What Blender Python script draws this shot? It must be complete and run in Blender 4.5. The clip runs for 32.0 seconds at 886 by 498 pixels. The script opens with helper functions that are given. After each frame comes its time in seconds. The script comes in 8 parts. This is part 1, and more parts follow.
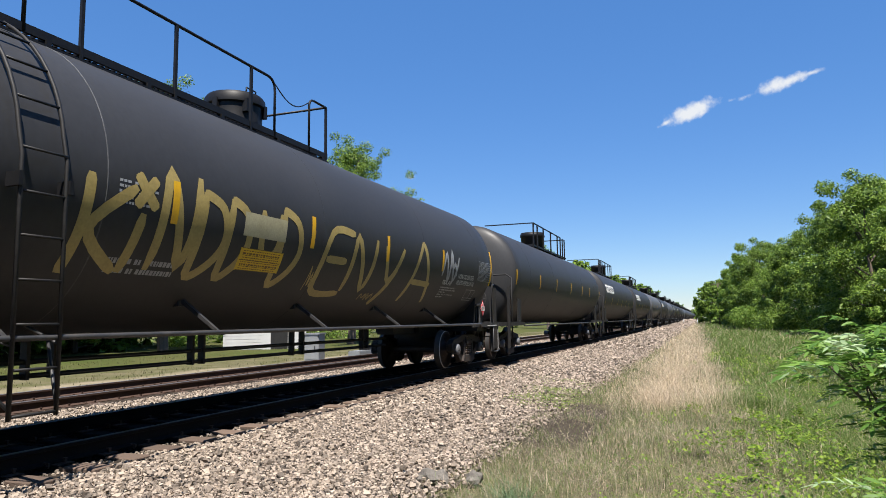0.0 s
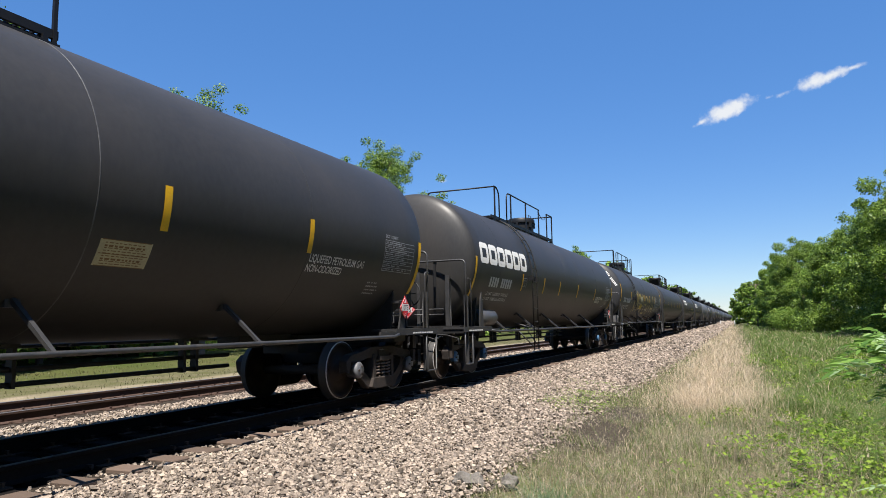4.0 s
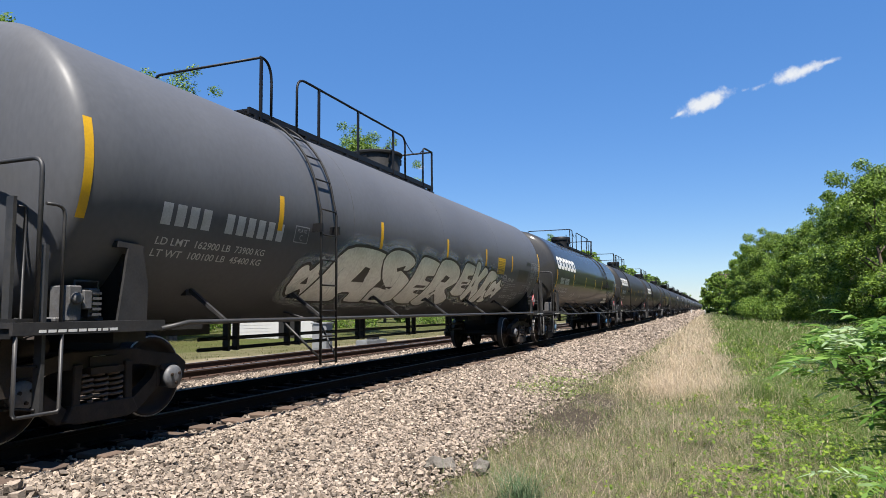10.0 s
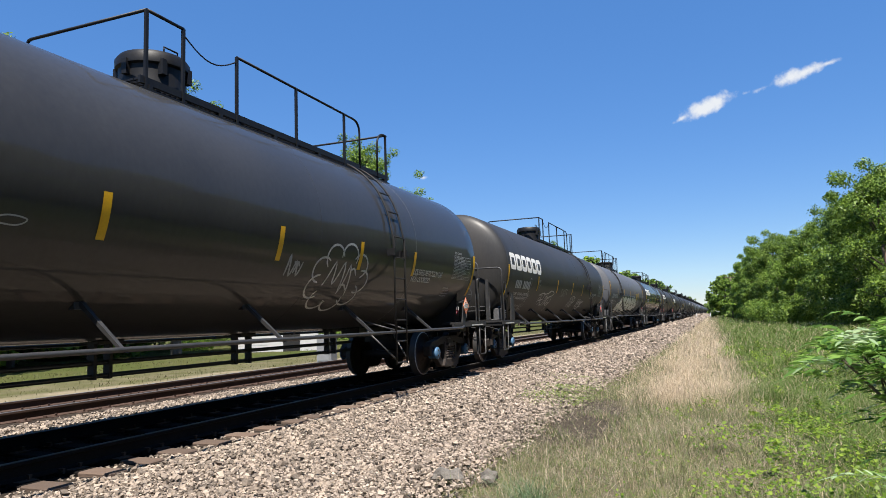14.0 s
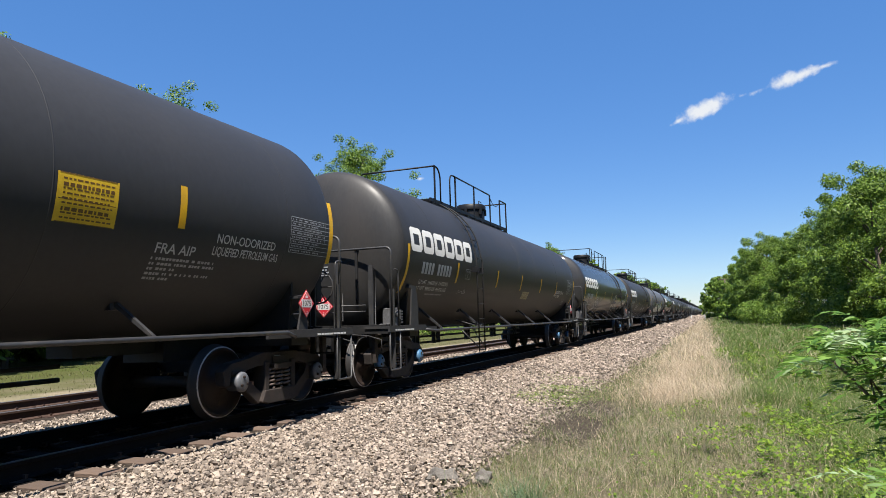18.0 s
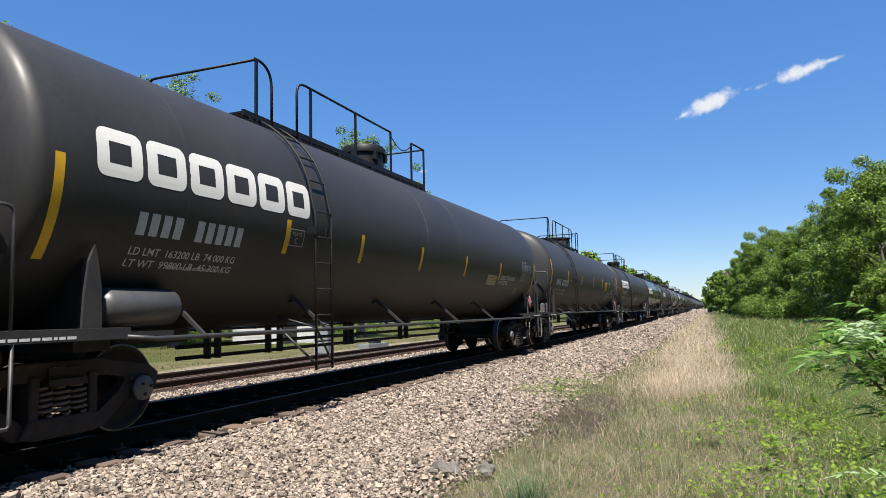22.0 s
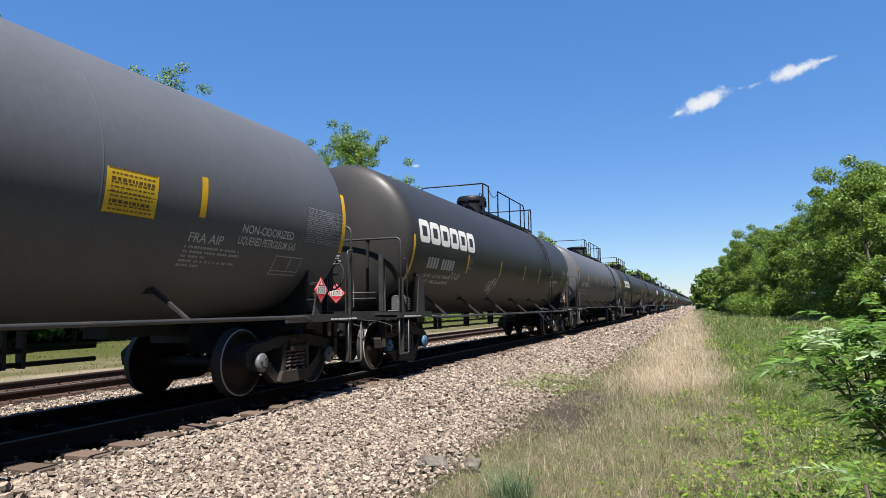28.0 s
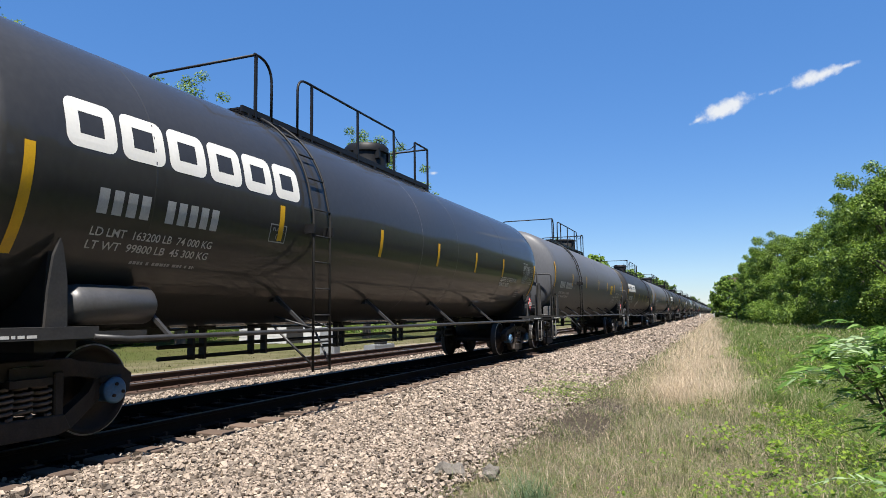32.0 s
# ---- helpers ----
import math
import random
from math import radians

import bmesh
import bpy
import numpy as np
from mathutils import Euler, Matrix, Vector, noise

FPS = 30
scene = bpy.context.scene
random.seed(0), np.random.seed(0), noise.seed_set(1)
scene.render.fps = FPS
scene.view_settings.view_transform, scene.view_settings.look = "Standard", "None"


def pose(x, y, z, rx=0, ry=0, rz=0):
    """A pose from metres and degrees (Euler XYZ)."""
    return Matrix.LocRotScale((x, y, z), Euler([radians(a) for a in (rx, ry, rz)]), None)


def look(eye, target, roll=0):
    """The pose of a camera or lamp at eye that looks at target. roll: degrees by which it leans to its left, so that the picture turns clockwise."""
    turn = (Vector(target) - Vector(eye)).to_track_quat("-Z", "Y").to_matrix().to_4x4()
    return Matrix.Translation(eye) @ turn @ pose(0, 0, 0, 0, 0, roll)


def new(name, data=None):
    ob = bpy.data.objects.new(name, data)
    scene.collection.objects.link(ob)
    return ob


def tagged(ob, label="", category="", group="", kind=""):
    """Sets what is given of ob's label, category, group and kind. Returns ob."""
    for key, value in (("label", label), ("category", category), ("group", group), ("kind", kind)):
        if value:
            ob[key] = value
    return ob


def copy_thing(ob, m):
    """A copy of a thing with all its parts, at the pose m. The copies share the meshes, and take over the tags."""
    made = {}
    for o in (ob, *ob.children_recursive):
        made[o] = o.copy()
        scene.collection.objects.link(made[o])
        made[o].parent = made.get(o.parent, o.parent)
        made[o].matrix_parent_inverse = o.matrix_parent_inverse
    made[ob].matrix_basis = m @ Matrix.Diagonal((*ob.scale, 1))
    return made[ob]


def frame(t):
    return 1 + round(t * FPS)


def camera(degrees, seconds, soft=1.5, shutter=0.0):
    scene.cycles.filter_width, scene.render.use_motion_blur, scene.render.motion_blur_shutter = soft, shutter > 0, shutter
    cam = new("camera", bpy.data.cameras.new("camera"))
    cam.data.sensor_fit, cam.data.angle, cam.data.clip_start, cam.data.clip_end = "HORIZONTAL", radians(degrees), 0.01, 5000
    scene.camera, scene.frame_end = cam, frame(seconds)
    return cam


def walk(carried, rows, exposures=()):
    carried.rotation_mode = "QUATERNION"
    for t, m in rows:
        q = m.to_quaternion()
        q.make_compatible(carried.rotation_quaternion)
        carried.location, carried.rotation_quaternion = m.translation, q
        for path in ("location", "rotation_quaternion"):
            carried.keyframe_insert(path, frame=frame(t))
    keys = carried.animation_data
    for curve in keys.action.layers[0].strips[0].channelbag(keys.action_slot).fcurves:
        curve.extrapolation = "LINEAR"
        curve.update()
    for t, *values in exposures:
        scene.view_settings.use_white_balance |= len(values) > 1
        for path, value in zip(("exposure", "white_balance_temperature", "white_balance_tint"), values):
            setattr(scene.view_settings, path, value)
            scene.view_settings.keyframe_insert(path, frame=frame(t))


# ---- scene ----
cam = camera(66.24, 32.0, soft=0.65)
PATH = [
    (0.0, pose(0.011, -0.006, 1.160, 96.01, 0.72, 20.84)),
    (0.5, pose(0.019, -0.010, 1.161, 95.49, 0.84, 20.77)),
    (1.0, pose(0.021, -0.007, 1.163, 95.45, 0.91, 20.90)),
    (1.5, pose(0.017, 0.003, 1.161, 95.49, 1.02, 20.86)),
    (2.0, pose(0.005, 0.015, 1.153, 95.54, 1.20, 21.16)),
    (2.5, pose(-0.004, 0.026, 1.149, 95.56, 1.22, 21.49)),
    (3.0, pose(-0.005, 0.014, 1.154, 95.73, 1.24, 21.85)),
    (3.5, pose(-0.006, 0.000, 1.156, 96.41, 1.34, 23.10)),
    (5.5, pose(-0.001, -0.009, 1.152, 95.53, 0.69, 24.08)),
    (6.0, pose(-0.013, -0.007, 1.150, 95.15, 0.58, 24.08)),
    (6.5, pose(-0.024, 0.013, 1.147, 95.13, 0.78, 23.82)),
    (7.0, pose(-0.039, 0.033, 1.146, 95.58, 0.90, 23.41)),
    (7.5, pose(-0.021, 0.021, 1.143, 95.95, 0.82, 22.97)),
    (8.0, pose(0.007, -0.020, 1.147, 96.09, 0.67, 22.63)),
    (8.5, pose(0.023, -0.031, 1.153, 95.84, 0.94, 22.22)),
    (9.0, pose(0.025, -0.040, 1.156, 95.45, 1.08, 21.68)),
    (9.5, pose(0.021, -0.038, 1.160, 95.37, 0.94, 21.41)),
    (10.0, pose(0.016, -0.036, 1.157, 95.17, 0.56, 21.42)),
    (10.5, pose(0.006, -0.033, 1.161, 94.83, 0.42, 21.58)),
    (11.0, pose(-0.005, -0.016, 1.154, 94.70, 0.62, 21.81)),
    (11.5, pose(-0.012, 0.009, 1.158, 94.73, 1.10, 21.85)),
    (12.0, pose(-0.011, 0.021, 1.163, 94.96, 1.16, 21.61)),
    (12.5, pose(-0.019, 0.031, 1.168, 95.18, 1.20, 21.47)),
    (13.0, pose(-0.021, 0.037, 1.172, 95.39, 1.28, 21.73)),
    (13.5, pose(-0.019, 0.035, 1.168, 95.67, 1.27, 21.84)),
    (14.0, pose(-0.006, 0.039, 1.149, 95.97, 1.82, 21.81)),
    (14.5, pose(0.002, 0.031, 1.140, 95.84, 1.91, 21.55)),
    (16.5, pose(0.020, -0.009, 1.143, 95.60, 1.70, 21.19)),
    (17.0, pose(0.021, -0.013, 1.150, 95.94, 1.72, 21.34)),
    (17.5, pose(0.020, -0.013, 1.152, 96.07, 1.78, 21.48)),
    (18.0, pose(0.015, -0.009, 1.151, 96.04, 1.71, 21.41)),
    (18.5, pose(0.015, -0.009, 1.158, 96.06, 1.60, 21.26)),
    (19.0, pose(0.007, -0.001, 1.160, 96.03, 1.86, 21.34)),
    (19.5, pose(0.002, 0.013, 1.157, 95.90, 2.24, 21.61)),
    (20.0, pose(0.001, 0.011, 1.157, 95.75, 2.06, 22.23)),
    (20.5, pose(-0.001, 0.017, 1.147, 95.62, 1.65, 22.20)),
    (21.0, pose(-0.014, 0.027, 1.149, 95.62, 1.34, 21.78)),
    (21.5, pose(-0.022, 0.036, 1.138, 95.56, 1.40, 21.67)),
    (22.0, pose(-0.024, 0.043, 1.148, 95.42, 1.39, 21.54)),
    (22.5, pose(-0.009, 0.035, 1.149, 95.60, 1.48, 21.27)),
    (23.0, pose(0.005, 0.021, 1.146, 95.75, 1.45, 21.07)),
    (23.5, pose(0.008, 0.001, 1.153, 95.76, 1.22, 20.90)),
    (24.0, pose(0.011, -0.012, 1.154, 95.74, 1.21, 20.84)),
    (24.5, pose(0.010, -0.007, 1.154, 95.57, 1.31, 21.01)),
    (25.0, pose(0.008, -0.003, 1.152, 95.45, 1.14, 21.16)),
    (25.5, pose(0.004, 0.007, 1.154, 95.40, 1.01, 21.16)),
    (27.5, pose(0.012, -0.007, 1.156, 95.61, 1.01, 20.82)),
    (28.0, pose(0.015, -0.022, 1.158, 94.96, 0.89, 20.69)),
    (28.5, pose(0.028, -0.025, 1.161, 94.83, 1.10, 20.94)),
    (29.0, pose(0.035, -0.025, 1.164, 94.96, 1.49, 22.44)),
    (29.5, pose(0.028, -0.014, 1.164, 94.92, 1.50, 23.89)),
    (30.0, pose(0.031, -0.018, 1.157, 94.73, 1.16, 23.75)),
    (30.5, pose(0.021, -0.015, 1.156, 94.60, 0.74, 23.13)),
    (31.0, pose(0.011, -0.012, 1.152, 94.95, 0.86, 22.51)),
    (31.5, pose(-0.010, 0.005, 1.153, 95.31, 0.84, 22.07)),
    (32.0, pose(-0.016, 0.018, 1.149, 95.57, 0.72, 22.06)),
]
walk(cam, PATH)


# ---- sky, sun ----
SUN_ELEV, SUN_ROT = radians(63.4), radians(153.4)
world = bpy.data.worlds.new("world")
scene.world = world
world.use_nodes = True
wn = world.node_tree.nodes
sky = wn.new("ShaderNodeTexSky")
sky.sky_type, sky.sun_disc = "NISHITA", False
sky.sun_elevation, sky.sun_rotation = SUN_ELEV, SUN_ROT
sky.altitude, sky.air_density, sky.dust_density, sky.ozone_density = 200, 1.0, 0.0, 2.0
wn["Background"].inputs["Strength"].default_value = 0.071
tone = wn.new("ShaderNodeHueSaturation")
tone.inputs["Saturation"].default_value = 1.3
tone.inputs["Hue"].default_value = 0.508
world.node_tree.links.new(sky.outputs[0], tone.inputs["Color"])
haze = wn.new("ShaderNodeMix")
haze.data_type, haze.blend_type = "RGBA", "ADD"
haze.inputs["Factor"].default_value = 1.0
haze.inputs["B"].default_value = (0.36, 0.98, 2.4, 1)
dim = wn.new("ShaderNodeMix")
dim.data_type, dim.blend_type = "RGBA", "MULTIPLY"
dim.inputs["Factor"].default_value = 1.0
dim.inputs["B"].default_value = (0.54, 0.54, 0.54, 1)
world.node_tree.links.new(tone.outputs[0], dim.inputs["A"])
world.node_tree.links.new(dim.outputs["Result"], haze.inputs["A"])
world.node_tree.links.new(haze.outputs["Result"], wn["Background"].inputs["Color"])
sun = new("sun", bpy.data.lights.new("sun", "SUN"))
sun.data.energy, sun.data.angle, sun.data.color = 5.0, radians(0.53), (1.0, 0.94, 0.86)
sun.matrix_basis = look((6.1, -12.2, 27.4), (0, 0, 0))
scene.view_settings.exposure = 1.1

# ---- materials ----
def mat(name, col, rough=0.6, metal=0.0, var=0.25, scale=5.0, fine=60.0, bump=0.15, spec=0.5, stretch=(1, 1, 1), per="", dirt=None, amount=0.35, coat=None):
    m = bpy.data.materials.new(name)
    m.use_nodes = True
    nt, n = m.node_tree, m.node_tree.nodes
    b = n["Principled BSDF"]
    b.inputs["Metallic"].default_value = metal
    b.inputs["Specular IOR Level"].default_value = spec
    if coat:
        b.inputs["Coat Weight"].default_value, b.inputs["Coat Roughness"].default_value = coat
    tc = n.new("ShaderNodeTexCoord")
    mp = n.new("ShaderNodeMapping")
    mp.inputs["Scale"].default_value = stretch
    nt.links.new(tc.outputs["Object"], mp.inputs["Vector"])
    n1, n2 = n.new("ShaderNodeTexNoise"), n.new("ShaderNodeTexNoise")
    n1.inputs["Scale"].default_value, n1.inputs["Detail"].default_value = scale, 5
    n2.inputs["Scale"].default_value, n2.inputs["Detail"].default_value = fine, 3
    for k in (n1, n2):
        nt.links.new(mp.outputs[0], k.inputs["Vector"])
    lo = [max(0, c * (1 - var)) for c in col]
    hi = [min(1, c * (1 + var)) for c in col]
    mix = n.new("ShaderNodeMix")
    mix.data_type = "RGBA"
    mix.inputs["A"].default_value, mix.inputs["B"].default_value = (*lo, 1), (*hi, 1)
    add = n.new("ShaderNodeMath")
    add.operation = "MULTIPLY_ADD"
    add.inputs[1].default_value = 0.45
    sc = n.new("ShaderNodeMath")
    sc.operation = "MULTIPLY"
    sc.inputs[1].default_value = 0.55
    nt.links.new(n1.outputs["Fac"], sc.inputs[0])
    nt.links.new(n2.outputs["Fac"], add.inputs[0])
    nt.links.new(sc.outputs[0], add.inputs[2])
    ramp = n.new("ShaderNodeMapRange")
    ramp.inputs["From Min"].default_value, ramp.inputs["From Max"].default_value = 0.3, 0.7
    nt.links.new(add.outputs[0], ramp.inputs["Value"])
    fac = ramp.outputs[0]
    if per:
        src = n.new("ShaderNodeObjectInfo").outputs["Random"] if per == "object" else n.new("ShaderNodeNewGeometry").outputs["Random Per Island"]
        half = n.new("ShaderNodeMath")
        half.operation = "MULTIPLY_ADD"
        half.inputs[1].default_value = 0.3
        nt.links.new(fac, half.inputs[0])
        s2 = n.new("ShaderNodeMath")
        s2.operation = "MULTIPLY"
        s2.inputs[1].default_value = 0.7
        nt.links.new(src, s2.inputs[0])
        nt.links.new(s2.outputs[0], half.inputs[2])
        fac = half.outputs[0]
    nt.links.new(fac, mix.inputs["Factor"])
    colour = mix.outputs["Result"]
    if dirt:
        n3 = n.new("ShaderNodeTexNoise")
        n3.inputs["Scale"].default_value, n3.inputs["Detail"].default_value, n3.inputs["Roughness"].default_value = scale * 0.6, 8, 0.7
        nt.links.new(mp.outputs[0], n3.inputs["Vector"])
        r3 = n.new("ShaderNodeMapRange")
        r3.inputs["From Min"].default_value, r3.inputs["From Max"].default_value, r3.inputs["To Max"].default_value = 0.48, 0.72, amount
        nt.links.new(n3.outputs["Fac"], r3.inputs["Value"])
        m2 = n.new("ShaderNodeMix")
        m2.data_type = "RGBA"
        m2.inputs["B"].default_value = (*dirt, 1)
        nt.links.new(r3.outputs[0], m2.inputs["Factor"])
        nt.links.new(colour, m2.inputs["A"])
        colour = m2.outputs["Result"]
    nt.links.new(colour, b.inputs["Base Color"])
    rr = n.new("ShaderNodeMapRange")
    rr.inputs["To Min"].default_value, rr.inputs["To Max"].default_value = max(0.03, rough - 0.08), min(1, rough + 0.08)
    nt.links.new(n1.outputs["Fac"], rr.inputs["Value"])
    nt.links.new(rr.outputs[0], b.inputs["Roughness"])
    if bump:
        bp = n.new("ShaderNodeBump")
        bp.inputs["Strength"].default_value, bp.inputs["Distance"].default_value = bump, 0.01
        nt.links.new(n2.outputs["Fac"], bp.inputs["Height"])
        nt.links.new(bp.outputs[0], b.inputs["Normal"])
    return m


def leaf_mat(name, lo, hi, through_light=0.35):
    m = bpy.data.materials.new(name)
    m.use_nodes = True
    nt, n = m.node_tree, m.node_tree.nodes
    b = n["Principled BSDF"]
    b.inputs["Roughness"].default_value = 0.5
    b.inputs["Specular IOR Level"].default_value = 0.35
    g = n.new("ShaderNodeNewGeometry")
    mix = n.new("ShaderNodeMix")
    mix.data_type = "RGBA"
    mix.inputs["A"].default_value, mix.inputs["B"].default_value = (*lo, 1), (*hi, 1)
    nt.links.new(g.outputs["Random Per Island"], mix.inputs["Factor"])
    nt.links.new(mix.outputs["Result"], b.inputs["Base Color"])
    tr = n.new("ShaderNodeBsdfTranslucent")
    nt.links.new(mix.outputs["Result"], tr.inputs["Color"])
    ms = n.new("ShaderNodeMixShader")
    ms.inputs[0].default_value = through_light
    nt.links.new(b.outputs[0], ms.inputs[1])
    nt.links.new(tr.outputs[0], ms.inputs[2])
    nt.links.new(ms.outputs[0], n["Material Output"].inputs["Surface"])
    return m


M_TANK = mat("black_tank_paint", (0.0245, 0.0239, 0.0236), 0.6, var=0.25, scale=1.2, fine=25, bump=0.02, stretch=(1, 0.6, 0.35), dirt=(0.046, 0.039, 0.033), amount=0.45, spec=0.25, coat=(0.2, 0.34))
M_TANK_GLOSS = mat("glossy_black_tank_paint", (0.024, 0.0237, 0.0236), 0.6, var=0.25, scale=1.2, fine=25, bump=0.015, stretch=(1, 0.6, 0.35), dirt=(0.034, 0.031, 0.028), amount=0.3, spec=0.25, coat=(0.5, 0.09))
M_TANK_GREY = mat("faded_charcoal_tank_paint", (0.084, 0.088, 0.098), 0.65, var=0.14, scale=1.2, fine=25, bump=0.0, stretch=(1, 0.6, 0.35), dirt=(0.07, 0.065, 0.06), amount=0.25, spec=0.25, coat=(0.2, 0.36))
M_TANK_DULL = mat("dull_black_tank_paint", (0.0265, 0.027, 0.029), 0.65, var=0.18, scale=1.2, fine=25, bump=0.02, stretch=(1, 0.6, 0.35), dirt=(0.033, 0.03, 0.027), amount=0.25, spec=0.25, coat=(0.2, 0.36))
M_PLATE = mat("dark_grey_bracket_paint", (0.028, 0.028, 0.029), 0.6, var=0.3, scale=6, fine=40, bump=0.08, spec=0.25, dirt=(0.06, 0.05, 0.04), amount=0.4)
M_VALVE = mat("grey_valve_casting", (0.09, 0.09, 0.092), 0.6, var=0.4, scale=10, fine=60, bump=0.15, dirt=(0.05, 0.04, 0.032), amount=0.6)
M_FRAME = mat("dusty_black_steel", (0.014, 0.0137, 0.0137), 0.6, var=0.35, scale=6, fine=40, bump=0.1, spec=0.3, dirt=(0.04, 0.034, 0.028), amount=0.4)
M_RAIL_PIPE = mat("grey_worn_pipe", (0.028, 0.028, 0.029), 0.5, var=0.3, scale=8, fine=50, bump=0.05, dirt=(0.09, 0.08, 0.065), amount=0.4)
M_TOP = mat("black_walkway_steel", (0.009, 0.009, 0.01), 0.5, spec=0.25, var=0.3, scale=8, fine=50, bump=0.05)
M_CAST = mat("rusty_cast_steel", (0.028, 0.023, 0.0205), 0.75, var=0.4, scale=9, fine=70, bump=0.3, spec=0.3, dirt=(0.07, 0.047, 0.035), amount=0.45)
M_WHEEL = mat("brown_wheel_steel", (0.024, 0.0155, 0.012), 0.65, var=0.35, scale=9, fine=60, bump=0.1, spec=0.3, dirt=(0.035, 0.022, 0.015), amount=0.4)
M_TREAD = mat("dark_tread_steel", (0.022, 0.02, 0.019), 0.6, metal=0.0, var=0.15, scale=8, fine=80, bump=0.03)
M_RIM = mat("bright_rolled_rim_edge", (0.42, 0.4, 0.38), 0.5, metal=0.2, var=0.35, scale=6, fine=60, bump=0.03, dirt=(0.06, 0.045, 0.035), amount=0.5)
M_CAP = mat("blue_bearing_cap", (0.045, 0.13, 0.24), 0.5, var=0.35, scale=6, fine=40, bump=0.1, dirt=(0.12, 0.11, 0.11), amount=0.6)
M_CAP_GREY = mat("grey_bearing_cap", (0.1, 0.105, 0.115), 0.5, var=0.35, scale=6, fine=40, bump=0.1, dirt=(0.05, 0.035, 0.025), amount=0.6)
M_SEAM = mat("chalky_weld_seam", (0.075, 0.075, 0.076), 0.6, var=0.5, scale=2.5, fine=30, bump=0.05, dirt=(0.022, 0.022, 0.022), amount=0.95)
M_SPRING = mat("rusty_spring_steel", (0.1, 0.076, 0.064), 0.65, var=0.3, scale=12, fine=80, bump=0.1)
M_YELLOW = mat("yellow_reflective_tape", (0.64, 0.36, 0.005), 0.5, var=0.12, scale=6, fine=60, bump=0.03, dirt=(0.3, 0.2, 0.06), amount=0.4)
M_LABEL = mat("yellow_notice_paper", (0.64, 0.41, 0.015), 0.55, var=0.12, scale=5, fine=50, bump=0.02)
M_WHITE = mat("white_stencil_paint", (0.53, 0.53, 0.515), 0.55, var=0.15, scale=5, fine=40, bump=0.02, dirt=(0.25, 0.24, 0.23), amount=0.5)
M_LOGO = mat("clean_white_logo_paint", (0.66, 0.65, 0.61), 0.5, var=0.07, scale=3, fine=30, bump=0.01)
M_MARK = mat("dusty_white_car_mark", (0.43, 0.44, 0.44), 0.6, var=0.2, scale=7, fine=50, bump=0.02)
M_GREYTXT = mat("worn_grey_stencil_paint", (0.28, 0.29, 0.3), 0.6, var=0.3, scale=7, fine=50, bump=0.02)
M_RED = mat("red_placard", (0.5, 0.018, 0.03), 0.45, var=0.12, scale=6, fine=40, bump=0.02)
M_ORANGE = mat("faded_orange_placard", (0.55, 0.13, 0.03), 0.5, var=0.15, scale=6, fine=40, bump=0.02)
M_NOTE_INK = mat("brown_notice_ink", (0.13, 0.065, 0.01), 0.55, var=0.3, bump=0)
M_BLACK = mat("black_ink", (0.02, 0.02, 0.02), 0.5, var=0.2, bump=0)
M_RES = mat("grey_air_reservoir_paint", (0.055, 0.055, 0.057), 0.4, var=0.2, scale=5, fine=40, bump=0.05, dirt=(0.06, 0.05, 0.045), amount=0.3)
M_RAIL = mat("brown_rail_steel", (0.05, 0.027, 0.018), 0.75, var=0.35, scale=5, fine=50, bump=0.2)
# brown rail steel darkened by the shade the train throws on it
M_RAIL_SHADE = mat("shade_dark_rail_steel", (0.012, 0.0095, 0.0085), 0.8, var=0.35, scale=5, fine=50, bump=0.2, spec=0.1)
M_RAILTOP = mat("shiny_rail_head", (0.16, 0.15, 0.145), 0.45, metal=0.6, var=0.2, scale=3, fine=60, bump=0.03)
# rail head darkened the same way, shade put into the colour
M_RAILHEAD_SHADE = mat("shade_dark_rail_head", (0.045, 0.042, 0.04), 0.55, metal=0.3, var=0.2, scale=3, fine=60, bump=0.03)
M_TIE = mat("weathered_tie_wood", (0.1, 0.068, 0.05), 0.85, var=0.4, scale=4, fine=60, bump=0.4, stretch=(0.4, 3, 3), per="object")
M_GOLD = mat("gold_spray_paint", (0.34, 0.26, 0.085), 0.5, var=0.25, scale=4, fine=30, bump=0.02)
M_SILVER = mat("silver_spray_paint", (0.72, 0.75, 0.74), 0.45, metal=0.55, var=0.22, scale=2.5, fine=20, bump=0.02)
M_CHALK = mat("white_spray_paint", (0.42, 0.42, 0.42), 0.6, var=0.4, scale=6, fine=30, bump=0.02)
M_STONE = mat("ballast_stone", (0.25, 0.203, 0.161), 0.85, var=0.92, scale=14, fine=90, bump=0.5, per="island", dirt=(0.13, 0.08, 0.055), amount=0.3)
# near-black: shade under the train, put into the colour of stones and ties
M_BED_SHADE = mat("shade_dark_trackbed", (0.008, 0.007, 0.0065), 0.95, spec=0.04, var=0.5, scale=14, fine=90, bump=0.4, per="island")
M_LEAF = leaf_mat("tree_leaves", (0.03, 0.075, 0.01), (0.23, 0.34, 0.048), 0.36)
M_LEAF2 = leaf_mat("bright_leaves", (0.08, 0.17, 0.018), (0.27, 0.38, 0.07), 0.45)
M_SUMAC = leaf_mat("sumac_leaflets", (0.055, 0.14, 0.02), (0.2, 0.33, 0.065), 0.45)
M_SUMAC_PALE = leaf_mat("pale_leaflet_undersides", (0.19, 0.28, 0.13), (0.32, 0.41, 0.22), 0.25)
M_WEED = leaf_mat("yellow_green_weed_leaves", (0.07, 0.145, 0.013), (0.25, 0.35, 0.038), 0.45)
M_GRASS = leaf_mat("green_grass_blades", (0.055, 0.1, 0.016), (0.165, 0.22, 0.055), 0.4)
